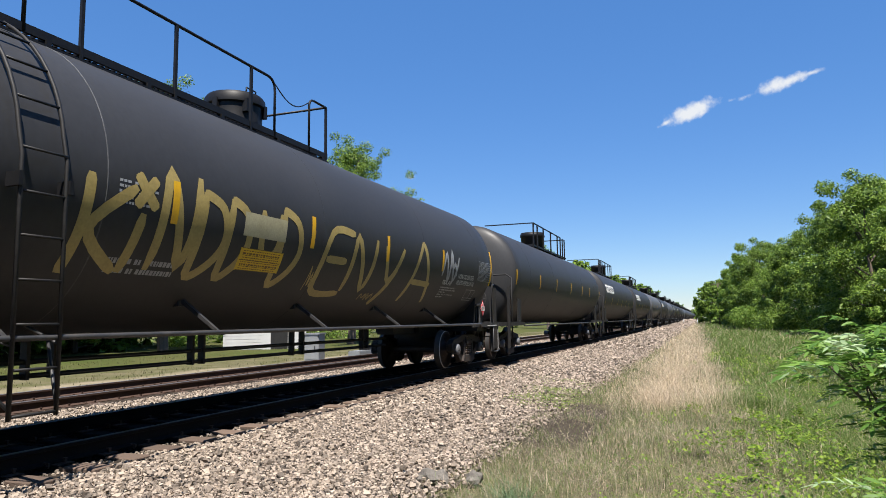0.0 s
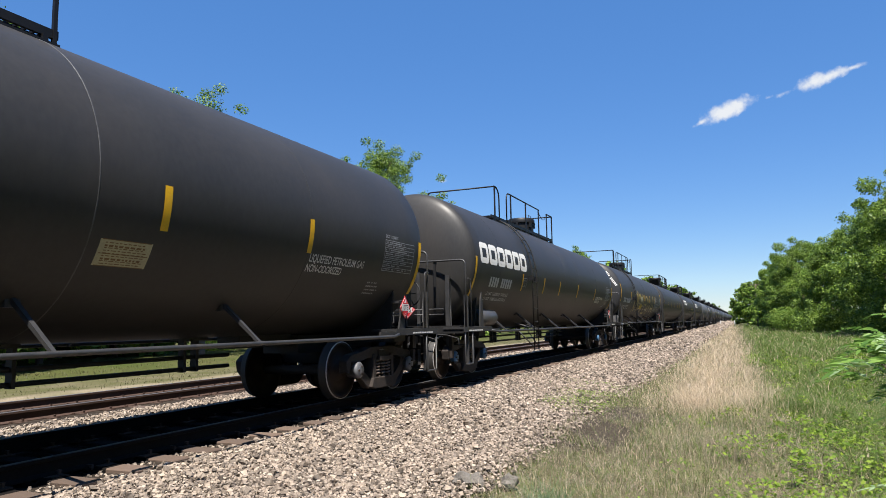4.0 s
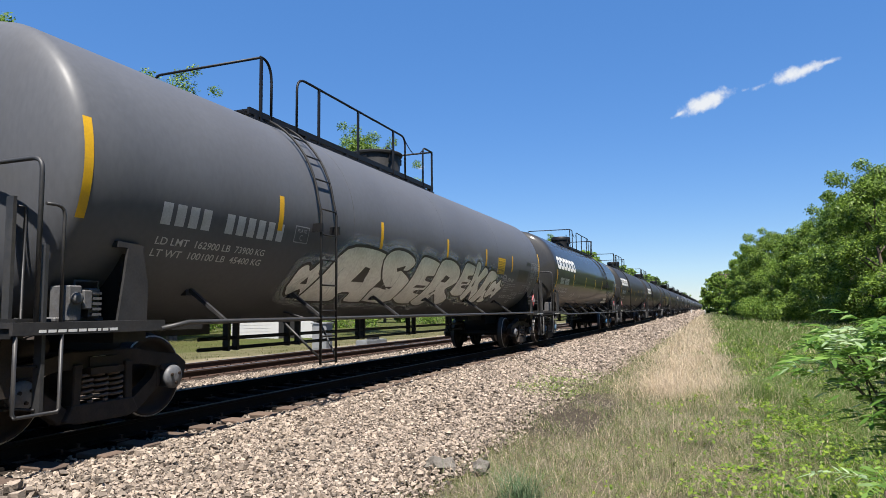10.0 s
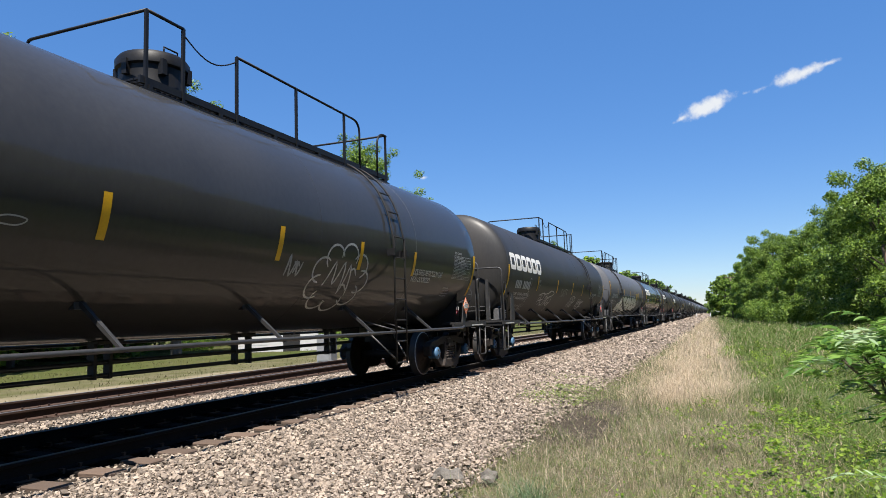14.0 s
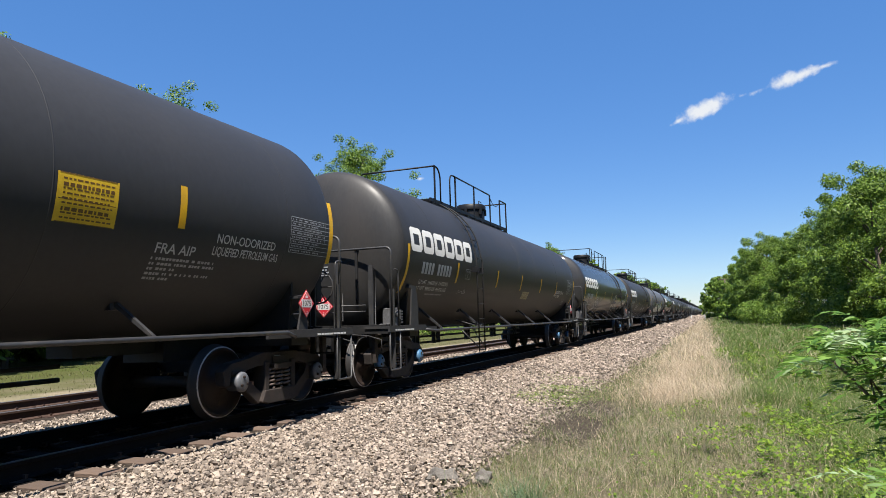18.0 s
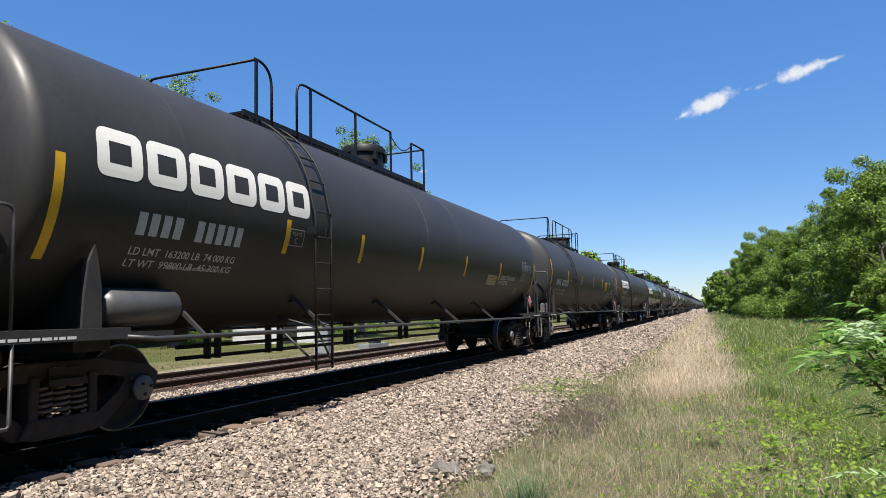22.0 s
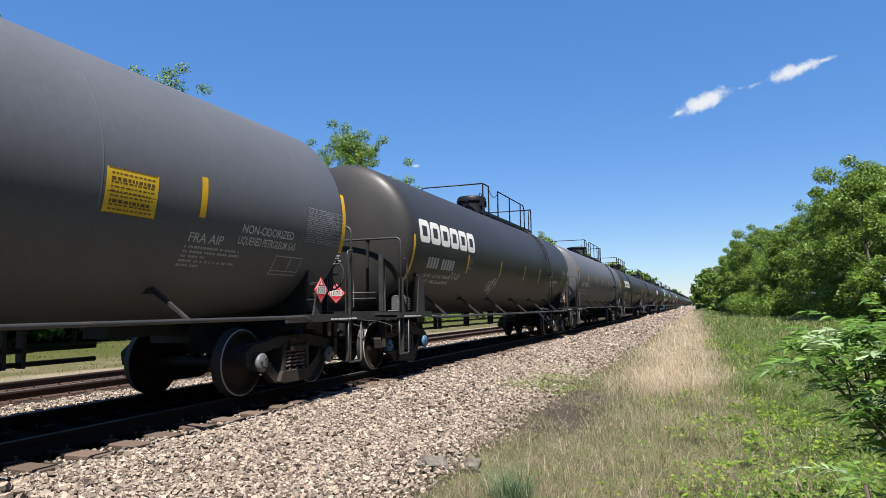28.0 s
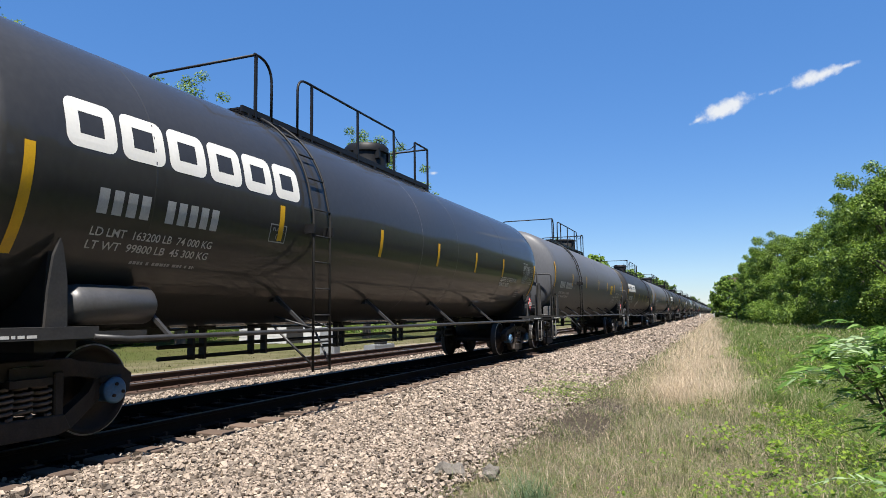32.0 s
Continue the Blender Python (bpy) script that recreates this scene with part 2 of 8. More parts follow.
M_DEAD = leaf_mat("withered_grass_stems", (0.062, 0.06, 0.032), (0.32, 0.275, 0.18), 0.3)
M_STRAW = leaf_mat("dry_grass_blades", (0.40, 0.315, 0.215), (0.72, 0.59, 0.435), 0.5)
M_BARK = mat("grey_bark", (0.11, 0.085, 0.065), 0.9, var=0.4, scale=3, fine=25, bump=0.6, stretch=(3, 3, 0.5))
M_CABINET = mat("galvanised_cabinet", (0.22, 0.23, 0.235), 0.5, metal=0.2, var=0.15, scale=4, fine=40, bump=0.05)
M_WPAINT = mat("white_siding_paint", (0.45, 0.45, 0.44), 0.6, var=0.08, scale=3, fine=40, bump=0.05)
M_ROCK = mat("grey_rubble", (0.12, 0.108, 0.094), 0.9, var=0.4, scale=6, fine=50, bump=0.5)

# ---- mesh helpers ----
def mesh_of(name, bm, *materials, smooth=False):
    me = bpy.data.meshes.new(name)
    bmesh.ops.recalc_face_normals(bm, faces=bm.faces)
    bm.to_mesh(me)
    bm.free()
    for m in materials:
        me.materials.append(m)
    if smooth:
        me.polygons.foreach_set("use_smooth", [True] * len(me.polygons))
        me.set_sharp_from_angle(angle=radians(40))
    return me


def part(name, bm, material, parent, label="", smooth=False):
    mats = material if isinstance(material, (list, tuple)) else (material,)
    ob = new(name, mesh_of(name, bm, *mats, smooth=smooth))
    ob.parent = parent
    if label:
        tagged(ob, label)
    return ob


def thing(name, label, category, group="", kind=""):
    ob = new(name)
    ob.empty_display_size = 0.2
    return tagged(ob, label, category, group, kind)


def single(name, bm, material, label, category="", kind="", smooth=False, group=""):
    mats = material if isinstance(material, (list, tuple)) else (material,)
    return tagged(new(name, mesh_of(name, bm, *mats, smooth=smooth)), label, category, group, kind)


def box(bm, x0, x1, y0, y1, z0, z1, mi=0):
    v = [bm.verts.new(p) for p in ((x0, y0, z0), (x1, y0, z0), (x1, y1, z0), (x0, y1, z0), (x0, y0, z1), (x1, y0, z1), (x1, y1, z1), (x0, y1, z1))]
    for f in ((0, 3, 2, 1), (4, 5, 6, 7), (0, 1, 5, 4), (1, 2, 6, 5), (2, 3, 7, 6), (3, 0, 4, 7)):
        bm.faces.new([v[i] for i in f]).material_index = mi
    return bm


def prism(bm, pts, x0, x1, mi=0, axis="x"):
    """A polygon in the plane across axis, drawn out between two places on it."""
    def put(p, q):
        return (q, p[0], p[1]) if axis == "x" else ((p[0], q, p[1]) if axis == "y" else (p[0], p[1], q))
    a = [bm.verts.new(put(p, x0)) for p in pts]
    b = [bm.verts.new(put(p, x1)) for p in pts]
    bm.faces.new(a).material_index = mi
    bm.faces.new(b[::-1]).material_index = mi
    for i in range(len(pts)):
        j = (i + 1) % len(pts)
        bm.faces.new((a[i], b[i], b[j], a[j])).material_index = mi
    return bm


def tube(bm, pts, r, seg=8, mi=0, closed=False):
    """A pipe along a line of points."""
    pts = [Vector(p) for p in pts]
    rings, n = [], len(pts)
    ref = None
    for i, p in enumerate(pts):
        a = pts[(i - 1) % n] if (i or closed) else p
        b = pts[(i + 1) % n] if (i < n - 1 or closed) else p
        d = (b - a).normalized()
        if ref is None:
            ref = d.orthogonal().normalized()
        u = (ref - d * ref.dot(d)).normalized()
        ref, w = u, d.cross(u)
        rings.append([bm.verts.new(p + r * (math.cos(2 * math.pi * k / seg) * u + math.sin(2 * math.pi * k / seg) * w)) for k in range(seg)])
    for i in range(n if closed else n - 1):
        A, B = rings[i], rings[(i + 1) % n]
        for k in range(seg):
            f = bm.faces.new((A[k], A[(k + 1) % seg], B[(k + 1) % seg], B[k]))
            f.material_index, f.smooth = mi, True
    if not closed:
        bm.faces.new(rings[0][::-1]).material_index = mi
        bm.faces.new(rings[-1]).material_index = mi
    return bm


def lathe(bm, prof, axis="x", seg=32, centre=(0, 0, 0), mis=None, smooth=True):
    """Turns a line of (place on the axis, radius) about the axis."""
    rings = []
    for q, r in prof:
        ring = []
        for k in range(seg):
            c, s = r * math.cos(2 * math.pi * k / seg), r * math.sin(2 * math.pi * k / seg)
            p = (q, c, s) if axis == "x" else ((c, q, s) if axis == "y" else (c, s, q))
            ring.append(bm.verts.new(Vector(p) + Vector(centre)))
        rings.append(ring)
    for i in range(len(rings) - 1):
        for k in range(seg):
            f = bm.faces.new((rings[i][k], rings[i][(k + 1) % seg], rings[i + 1][(k + 1) % seg], rings[i + 1][k]))
            f.smooth = smooth
            f.material_index = mis[i] if mis else 0
    bm.faces.new(rings[0][::-1]).material_index = mis[0] if mis else 0
    bm.faces.new(rings[-1]).material_index = mis[-1] if mis else 0
    return bm


def arc(p, q, c, n=5):
    """Points of a rounded corner from p to q round the corner point c."""
    p, q, c = Vector(p), Vector(q), Vector(c)
    return [(1 - t) ** 2 * p + 2 * t * (1 - t) * c + t * t * q for t in [i / n for i in range(n + 1)]]


def B():
    return bmesh.new()


def raw_mesh(name, verts, faces, *materials):
    me = bpy.data.meshes.new(name)
    me.from_pydata(verts, [], faces)
    for m in materials:
        me.materials.append(m)
    return me

# ---- ground ----
TX, TX2 = -6.707, -11.0       # centre lines of the two tracks
def ground_z(x, y):
    k = [(-400, -0.5), (-40, -0.45), (-17, -0.4), (-14.2, -0.35), (-12.9, -0.27), (-12.4, -0.23), (-5.35, -0.205), (-4.95, -0.21), (-3.9, -0.28), (-2.55, -0.40), (-1.5, -0.44), (3, -0.47), (8, -0.45), (400, -0.5)]
    for (a, za), (b, zb) in zip(k, k[1:]):
        if x <= b:
            t = (x - a) / (b - a)
            return za + (zb - za) * t
    return -0.5


def ground_material():
    m = bpy.data.materials.new("ground_soil_gravel_grass")
    m.use_nodes = True
    nt, n = m.node_tree, m.node_tree.nodes
    b = n["Principled BSDF"]
    b.inputs["Roughness"].default_value = 0.92
    b.inputs["Specular IOR Level"].default_value = 0.04
    tc = n.new("ShaderNodeTexCoord")
    sep = n.new("ShaderNodeSeparateXYZ")
    nt.links.new(tc.outputs["Object"], sep.inputs[0])
    wob = n.new("ShaderNodeTexNoise")
    wob.inputs["Scale"].default_value, wob.inputs["Detail"].default_value = 0.55, 6
    nt.links.new(tc.outputs["Object"], wob.inputs["Vector"])
    xx = n.new("ShaderNodeMath")
    xx.operation = "MULTIPLY_ADD"
    xx.inputs[1].default_value = 1.6
    nt.links.new(wob.outputs["Fac"], xx.inputs[0])
    nt.links.new(sep.outputs["X"], xx.inputs[2])
    def noise_mix(scale, a, c, lo=0.35, hi=0.65):
        t = n.new("ShaderNodeTexNoise")
        t.inputs["Scale"].default_value, t.inputs["Detail"].default_value = scale, 6
        nt.links.new(tc.outputs["Object"], t.inputs["Vector"])
        r = n.new("ShaderNodeMapRange")
        r.inputs["From Min"].default_value, r.inputs["From Max"].default_value = lo, hi
        nt.links.new(t.outputs["Fac"], r.inputs["Value"])
        x = n.new("ShaderNodeMix")
        x.data_type = "RGBA"
        for s, v in (("A", a), ("B", c)):
            if isinstance(v, tuple):
                x.inputs[s].default_value = (*v, 1)
            else:
                nt.links.new(v, x.inputs[s])
        nt.links.new(r.outputs[0], x.inputs["Factor"])
        return x.outputs["Result"]
    def zone(edge, soft, a, c):
        r = n.new("ShaderNodeMapRange")
        r.inputs["From Min"].default_value, r.inputs["From Max"].default_value = edge - soft, edge + soft
        nt.links.new(xx.outputs[0], r.inputs["Value"])
        x = n.new("ShaderNodeMix")
        x.data_type = "RGBA"
        nt.links.new(r.outputs[0], x.inputs["Factor"])
        nt.links.new(a, x.inputs["A"])
        nt.links.new(c, x.inputs["B"])
        return x.outputs["Result"]
    vor = n.new("ShaderNodeTexVoronoi")
    vor.inputs["Scale"].default_value = 17
    nt.links.new(tc.outputs["Object"], vor.inputs["Vector"])
    # bed kept dark: shade in the gaps between loose stones, as colour
    stone = n.new("ShaderNodeValToRGB")
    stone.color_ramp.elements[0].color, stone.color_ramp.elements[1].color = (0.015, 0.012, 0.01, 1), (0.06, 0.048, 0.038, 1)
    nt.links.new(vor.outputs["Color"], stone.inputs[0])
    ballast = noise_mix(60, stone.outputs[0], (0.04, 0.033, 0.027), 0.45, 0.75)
    # strip along the main track with the train's shade painted in
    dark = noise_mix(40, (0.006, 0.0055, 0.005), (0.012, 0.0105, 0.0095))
    soil = noise_mix(3, (0.107, 0.0857, 0.0607), (0.107, 0.114, 0.0429))
    soil = noise_mix(25, soil, (0.157, 0.136, 0.0929), 0.45, 0.7)
    lawn = noise_mix(0.25, (0.055, 0.068, 0.02), (0.085, 0.08, 0.035))
    lawn = noise_mix(9, lawn, (0.0643, 0.0821, 0.0214), 0.4, 0.8)
    road = noise_mix(1.2, (0.13, 0.115, 0.068), (0.085, 0.085, 0.036))
    verge = noise_mix(1.5, (0.17, 0.15, 0.09), (0.25, 0.205, 0.145))
    c = zone(-18.5, 0.5, lawn, road)
    c = zone(-14.7, 0.5, c, verge)
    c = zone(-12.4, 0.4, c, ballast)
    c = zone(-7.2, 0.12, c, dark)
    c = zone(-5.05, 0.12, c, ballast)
    c = zone(-1.75, 0.45, c, soil)
    lush = noise_mix(4, (0.045, 0.06, 0.018), (0.075, 0.085, 0.03))
    c = zone(1.3, 0.6, c, lush)
    # a patch of black cinder soil at the foot of the ballast
    off = n.new("ShaderNodeVectorMath")
    off.operation = "SUBTRACT"
    off.inputs[1].default_value = (-2.1, 10.9, -0.42)
    nt.links.new(tc.outputs["Object"], off.inputs[0])
    flat = n.new("ShaderNodeVectorMath")
    flat.operation = "MULTIPLY"
    flat.inputs[1].default_value = (1.2, 0.34, 0)
    nt.links.new(off.outputs[0], flat.inputs[0])
    far = n.new("ShaderNodeVectorMath")
    far.operation = "LENGTH"
    nt.links.new(flat.outputs[0], far.inputs[0])
    edge = n.new("ShaderNodeMath")
    edge.operation = "MULTIPLY_ADD"
    edge.inputs[1].default_value = -1.6
    nt.links.new(wob.outputs["Fac"], edge.inputs[0])
    nt.links.new(far.outputs["Value"], edge.inputs[2])
    fade = n.new("ShaderNodeMapRange")
    fade.inputs["From Min"].default_value, fade.inputs["From Max"].default_value, fade.inputs["To Min"].default_value, fade.inputs["To Max"].default_value = -0.05, 0.35, 1.0, 0.0
    nt.links.new(edge.outputs[0], fade.inputs["Value"])
    cinder = n.new("ShaderNodeMix")
    cinder.data_type = "RGBA"
    nt.links.new(fade.outputs[0], cinder.inputs["Factor"])
    nt.links.new(c, cinder.inputs["A"])
    nt.links.new(noise_mix(30, (0.026, 0.022, 0.017), (0.085, 0.07, 0.052)), cinder.inputs["B"])
    c = cinder.outputs["Result"]
    nt.links.new(c, b.inputs["Base Color"])
    bp = n.new("ShaderNodeBump")
    bp.inputs["Strength"].default_value, bp.inputs["Distance"].default_value = 0.8, 0.04
    nt.links.new(vor.outputs["Distance"], bp.inputs["Height"])
    nt.links.new(bp.outputs[0], b.inputs["Normal"])
    return m


def build_ground():
    xs = [-2500, -400, -120, -60, -40, -30, -25, -20, -17, -15, -14.2, -13.5, -12.9, -12.4] + [-12 + 0.25 * i for i in range(65)] + [4.5, 5, 6, 8, 10, 14, 20, 30, 60, 120, 400, 2500]
    ys = [-600, -100, -40, -20, -10, -5] + [-4 + 0.4 * i for i in range(75)] + [26 + 1.5 * i for i in range(30)] + [72, 78, 86, 96, 110, 130, 160, 200, 260, 340, 500, 800, 1400, 2600, 4000]
    verts, faces = [], []
    for y in ys:
        for x in xs:
            z = ground_z(x, y)
            near = -5 < y < 90 and -30 < x < 30
            on_track = -13 < x < -4.9
            z += (0 if on_track else (0.05 * noise.noise((x * 0.9, y * 0.9, 0)) + 0.1 * noise.noise((x * 0.2, y * 0.2, 3)))) if near else 0
            if on_track:
                z += 0.012 * noise.noise((x * 3, y * 3, 0))
            verts.append((x, y, z))
    w = len(xs)
    for j in range(len(ys) - 1):
        for i in range(w - 1):
            a = j * w + i
            faces.append((a, a + 1, a + 1 + w, a + w))
    me = raw_mesh("ground", verts, faces, ground_material())
    me.polygons.foreach_set("use_smooth", [True] * len(me.polygons))
    tagged(new("ground", me), "gravel ballast bed beside rough grass and soil", "ground", kind="structure")


build_ground()


def rail_profile():
    return [(-0.07, 0), (0.07, 0), (0.07, 0.012), (0.012, 0.035), (0.012, 0.125), (0.036, 0.135), (0.036, 0.165), (0.026, 0.17), (-0.026, 0.17), (-0.036, 0.165), (-0.036, 0.135), (-0.012, 0.125), (-0.012, 0.035), (-0.07, 0.012)]


def build_track(cx, top, label, in_shade):
    track = thing("railway_track", label, "railway track", kind="structure")
    track.matrix_basis = pose(cx, 0, top - 0.17)
    for sx in (-0.753, 0.753):
        bm = B()
        prism(bm, [(p[0] + sx, p[1]) for p in rail_profile()], -60, 900, axis="y")
        bm.faces.ensure_lookup_table()
        for f in bm.faces:
            if f.calc_center_median().z > 0.163:
                f.material_index = 1
        # the main track's rails carry the train's shade in their colours
        part("rail", bm, (M_RAIL_SHADE, M_RAILHEAD_SHADE) if in_shade else (M_RAIL, M_RAILTOP), track)
    bm = B()
    box(bm, -1.37, 1.37, -0.115, 0.115, -0.18, -0.004)
    bmesh.ops.bevel(bm, geom=bm.edges, offset=0.012, segments=1, affect="EDGES")
    for q in (-0.99, 0.99):
        bmesh.ops.bisect_plane(bm, geom=bm.verts[:] + bm.edges[:] + bm.faces[:], plane_co=(q, 0, 0), plane_no=(1, 0, 0))
    # tie middles of the main track take the painted train shade
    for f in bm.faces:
        if in_shade and abs(f.calc_center_median().x) < 0.98:
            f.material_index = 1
    me = mesh_of("tie", bm, M_TIE, M_BED_SHADE)
    rng = random.Random(int(-cx * 10))
    rest_v, rest_f = [], []
    for i in range(720):
        y = -30 + i * 0.53 + rng.uniform(-0.03, 0.03)
        dx, rz = rng.uniform(-0.07, 0.07), rng.uniform(-1.2, 1.2)
        if 30 < i < 200:
            t = new("tie", me)
            t.parent = track
            t.matrix_basis = pose(dx, y, rng.uniform(-0.008, 0.004), 0, rng.uniform(-0.5, 0.5), rz)
        else:
            k = len(rest_v)
            rest_v += [(x + dx, y + yy, z) for z in (-0.18, -0.004) for x, yy in ((-1.3, -0.11), (1.3, -0.11), (1.3, 0.11), (-1.3, 0.11))]
            rest_f += [tuple(k + q for q in f) for f in ((4, 5, 6, 7), (0, 1, 5, 4), (1, 2, 6, 5), (2, 3, 7, 6), (3, 0, 4, 7))]
    far = new("tie", raw_mesh("ties_far", rest_v, rest_f, M_TIE))
    far.parent = track
    tagged(far, kind="stuff")
    # tie plates, spikes and rail anchors
    bm = B()
    for i in range(30, 130):
        y = -30 + i * 0.53
        for sx in (-0.753, 0.753):
            box(bm, sx - 0.17, sx + 0.17, y - 0.09, y + 0.09, -0.004, 0.008)
            for ex in (-0.1, 0.1):
                box(bm, sx + ex - 0.012, sx + ex + 0.012, y + 0.03, y + 0.055, 0.008, 0.045)
                box(bm, sx + ex * 0.95 - 0.02, sx + ex * 0.95 + 0.02, y + 0.025, y + 0.06, 0.04, 0.05)
            if i % 2 == 0:
                box(bm, sx - 0.1, sx + 0.1, y - 0.145, y - 0.12, -0.02, 0.03)
    tagged(part("rail_fastenings", bm, M_RAIL, track, "rusty tie plates, spikes and anchors"), kind="stuff")
    return track


build_track(TX, 0.0, "main railway track on wooden ties in grey ballast", True)
build_track(TX2, -0.05, "second railway track with brown rusty rails", False)


def pebble():
    """A small set of angular stone shapes."""
    shapes = []
    rng = random.Random(4)
    for _ in range(16):
        bm = B()
        bmesh.ops.create_cube(bm, size=1.35)
        for v in bm.verts:
            v.co = Vector((v.co.x * 1.2 * rng.uniform(0.35, 1.2), v.co.y * rng.uniform(0.35, 1.2), v.co.z * 0.85 * rng.uniform(0.4, 1.2)))
        bmesh.ops.triangulate(bm, faces=bm.faces[:])
        bm.verts.ensure_lookup_table()
        vs = np.array([v.co[:] for v in bm.verts])
        fs = np.array([[v.index for v in f.verts] for f in bm.faces])
        shapes.append((vs, fs))
        bm.free()
    return shapes


def scatter_stones(name, spots, label, m):
    """Many stones as one mesh: spots are rows of x, y, z, size."""
    shapes = pebble()
    rng = np.random.RandomState(7)
    V, F, k = [], [], 0
    kinds = rng.randint(0, len(shapes), len(spots))
    for (x, y, z, s), q in zip(spots, kinds):
        vs, fs = shapes[q]
        a, b = rng.uniform(0, 6.28), rng.uniform(-1.6, 1.6)
        ca, sa, cb, sb = math.cos(a), math.sin(a), math.cos(b), math.sin(b)
        R = np.array([[ca, -sa * cb, sa * sb], [sa, ca * cb, -ca * sb], [0, sb, cb]])
        V.append(vs @ R.T * s + (x, y, z))
        F.append(fs + k)
        k += len(vs)
    me = bpy.data.meshes.new(name)
    V, F = np.concatenate(V), np.concatenate(F)
    me.vertices.add(len(V))
    me.vertices.foreach_set("co", V.ravel())
    me.loops.add(F.size)
    me.loops.foreach_set("vertex_index", F.ravel().astype(np.int32))
    me.polygons.add(len(F))
    me.polygons.foreach_set("loop_start", np.arange(0, F.size, 3, dtype=np.int32))
    me.update(calc_edges=True)
    me.polygons.foreach_set("use_smooth", [False] * len(me.polygons))
    me.materials.append(m)
    return tagged(new(name, me), label, "ballast", kind="stuff")


def build_ballast():
    rng = np.random.RandomState(3)
    spots = []
    def fill(n, x0, x1, y0, y1, s0, s1, fade=0.0):
        for _ in range(n):
            x, y = rng.uniform(x0, x1), rng.uniform(y0, y1)
            if fade and x > x1 - fade + 0.35 * noise.noise((x, y * 0.7, 5)) and rng.rand() < (x - (x1 - fade)) / fade:
                continue
            if -8.1 < x < -5.3 and abs((y + 30) / 0.53 - round((y + 30) / 0.53)) < 0.26:
                continue
            s = rng.uniform(s0, s1) * (1.5 if rng.rand() < 0.06 else 1)
            spots.append((x, y, ground_z(x, y) + s * rng.uniform(-0.3, 1.7 if -5.15 < x else 0.6), s))
    fill(34000, -5.44, -2.2, 3.8, 9.0, 0.014, 0.026, 0.8)
    fill(27000, -5.44, -2.2, 9.0, 17.0, 0.017, 0.031, 0.8)
    fill(18000, -5.44, -2.1, 17.0, 32.0, 0.025, 0.042, 0.8)
    fill(9000, -5.5, -2.0, 32.0, 70.0, 0.04, 0.07, 0.6)
    fill(9000, -5.5, -2.0, 70.0, 170.0, 0.08, 0.13, 0.6)
    fill(4000, -5.5, -2.0, 170.0, 420.0, 0.16, 0.26, 0.6)
    fill(12000, -9.75, -7.95, 5.0, 20.0, 0.017, 0.03)
    fill(5000, -9.75, -7.95, 20.0, 45.0, 0.028, 0.05)
    fill(3500, -13.4, -12.2, 6.0, 40.0, 0.03, 0.05)
    fill(15000, -5.5, -2.2, -12.0, 3.8, 0.03, 0.05, 0.8)
    fill(160, -2.7, -1.4, 7.3, 12.0, 0.007, 0.015)
    fill(900, -5.75, -5.44, 3.0, 16.0, 0.014, 0.024)
    scatter_stones("ballast_stones", spots, "pinkish tan crushed stone ballast", M_STONE)
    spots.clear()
    # stones below the train, blackened to stand for its shade
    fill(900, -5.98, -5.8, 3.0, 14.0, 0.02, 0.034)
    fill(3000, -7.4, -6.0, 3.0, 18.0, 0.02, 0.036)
    scatter_stones("oily_ballast_stones", spots, "near-black ballast between and beside the rails, train shade in its colour", M_BED_SHADE)


build_ballast()

# ---- tank cars ----
R_T, Z_T = 1.54, 2.565         # tank radius, height of its axis over the rail
TRUCK = 2.02                  # truck centre from the coupling face
spinners = []                 # wheels, by their place in the truck


def tank_profile(hl):
    prof = []
    for i in range(11):
        a = math.pi / 2 * i / 10
        prof.append((-(hl - 1.43) - 0.39 * math.cos(a), max(0.02, R_T * math.sin(a))))
    prof += [(-(hl - 1.9), R_T), (0, R_T), (hl - 1.9, R_T)]
    return prof + [(-q, r) for q, r in prof[:11]][::-1]


def wheel_mesh(cap):
    bm = B()
    prof = [(0.655, 0.07), (0.655, 0.13), (0.70, 0.14), (0.715, 0.36), (0.682, 0.40), (0.682, 0.478), (0.700, 0.486), (0.716, 0.474), (0.724, 0.459), (0.817, 0.453), (0.826, 0.437),
            (0.824, 0.405), (0.80, 0.385), (0.765, 0.35), (0.765, 0.17), (0.84, 0.15), (0.84, 0.09), (0.97, 0.085), (0.97, 0.115), (1.12, 0.115), (1.125, 0.128), (1.15, 0.128), (1.175, 0.10), (1.18, 0.03)]
    mis = [0] * 6 + [1] * 3 + [3] + [0] * 8 + [2] * 6
    lathe(bm, prof, "x", 36, mis=mis)
    for k in range(3):
        a = 2 * math.pi * k / 3
        lathe(bm, [(1.17, 0.018), (1.195, 0.018), (1.197, 0.004)], "x", 6, (0, 0.065 * math.cos(a), 0.065 * math.sin(a)), [0] * 3, smooth=False)
    # chalk mark and casting lugs on the plate
    for k in range(2):
        a = 1.0 + 3.1 * k
        c, s = math.cos(a), math.sin(a)
        box(bm, 0.764, 0.772, 0.27 * c - 0.03, 0.27 * c + 0.03, 0.27 * s - 0.02, 0.27 * s + 0.02, 0)
    return mesh_of("wheel", bm, M_WHEEL, M_TREAD, cap, M_RIM)


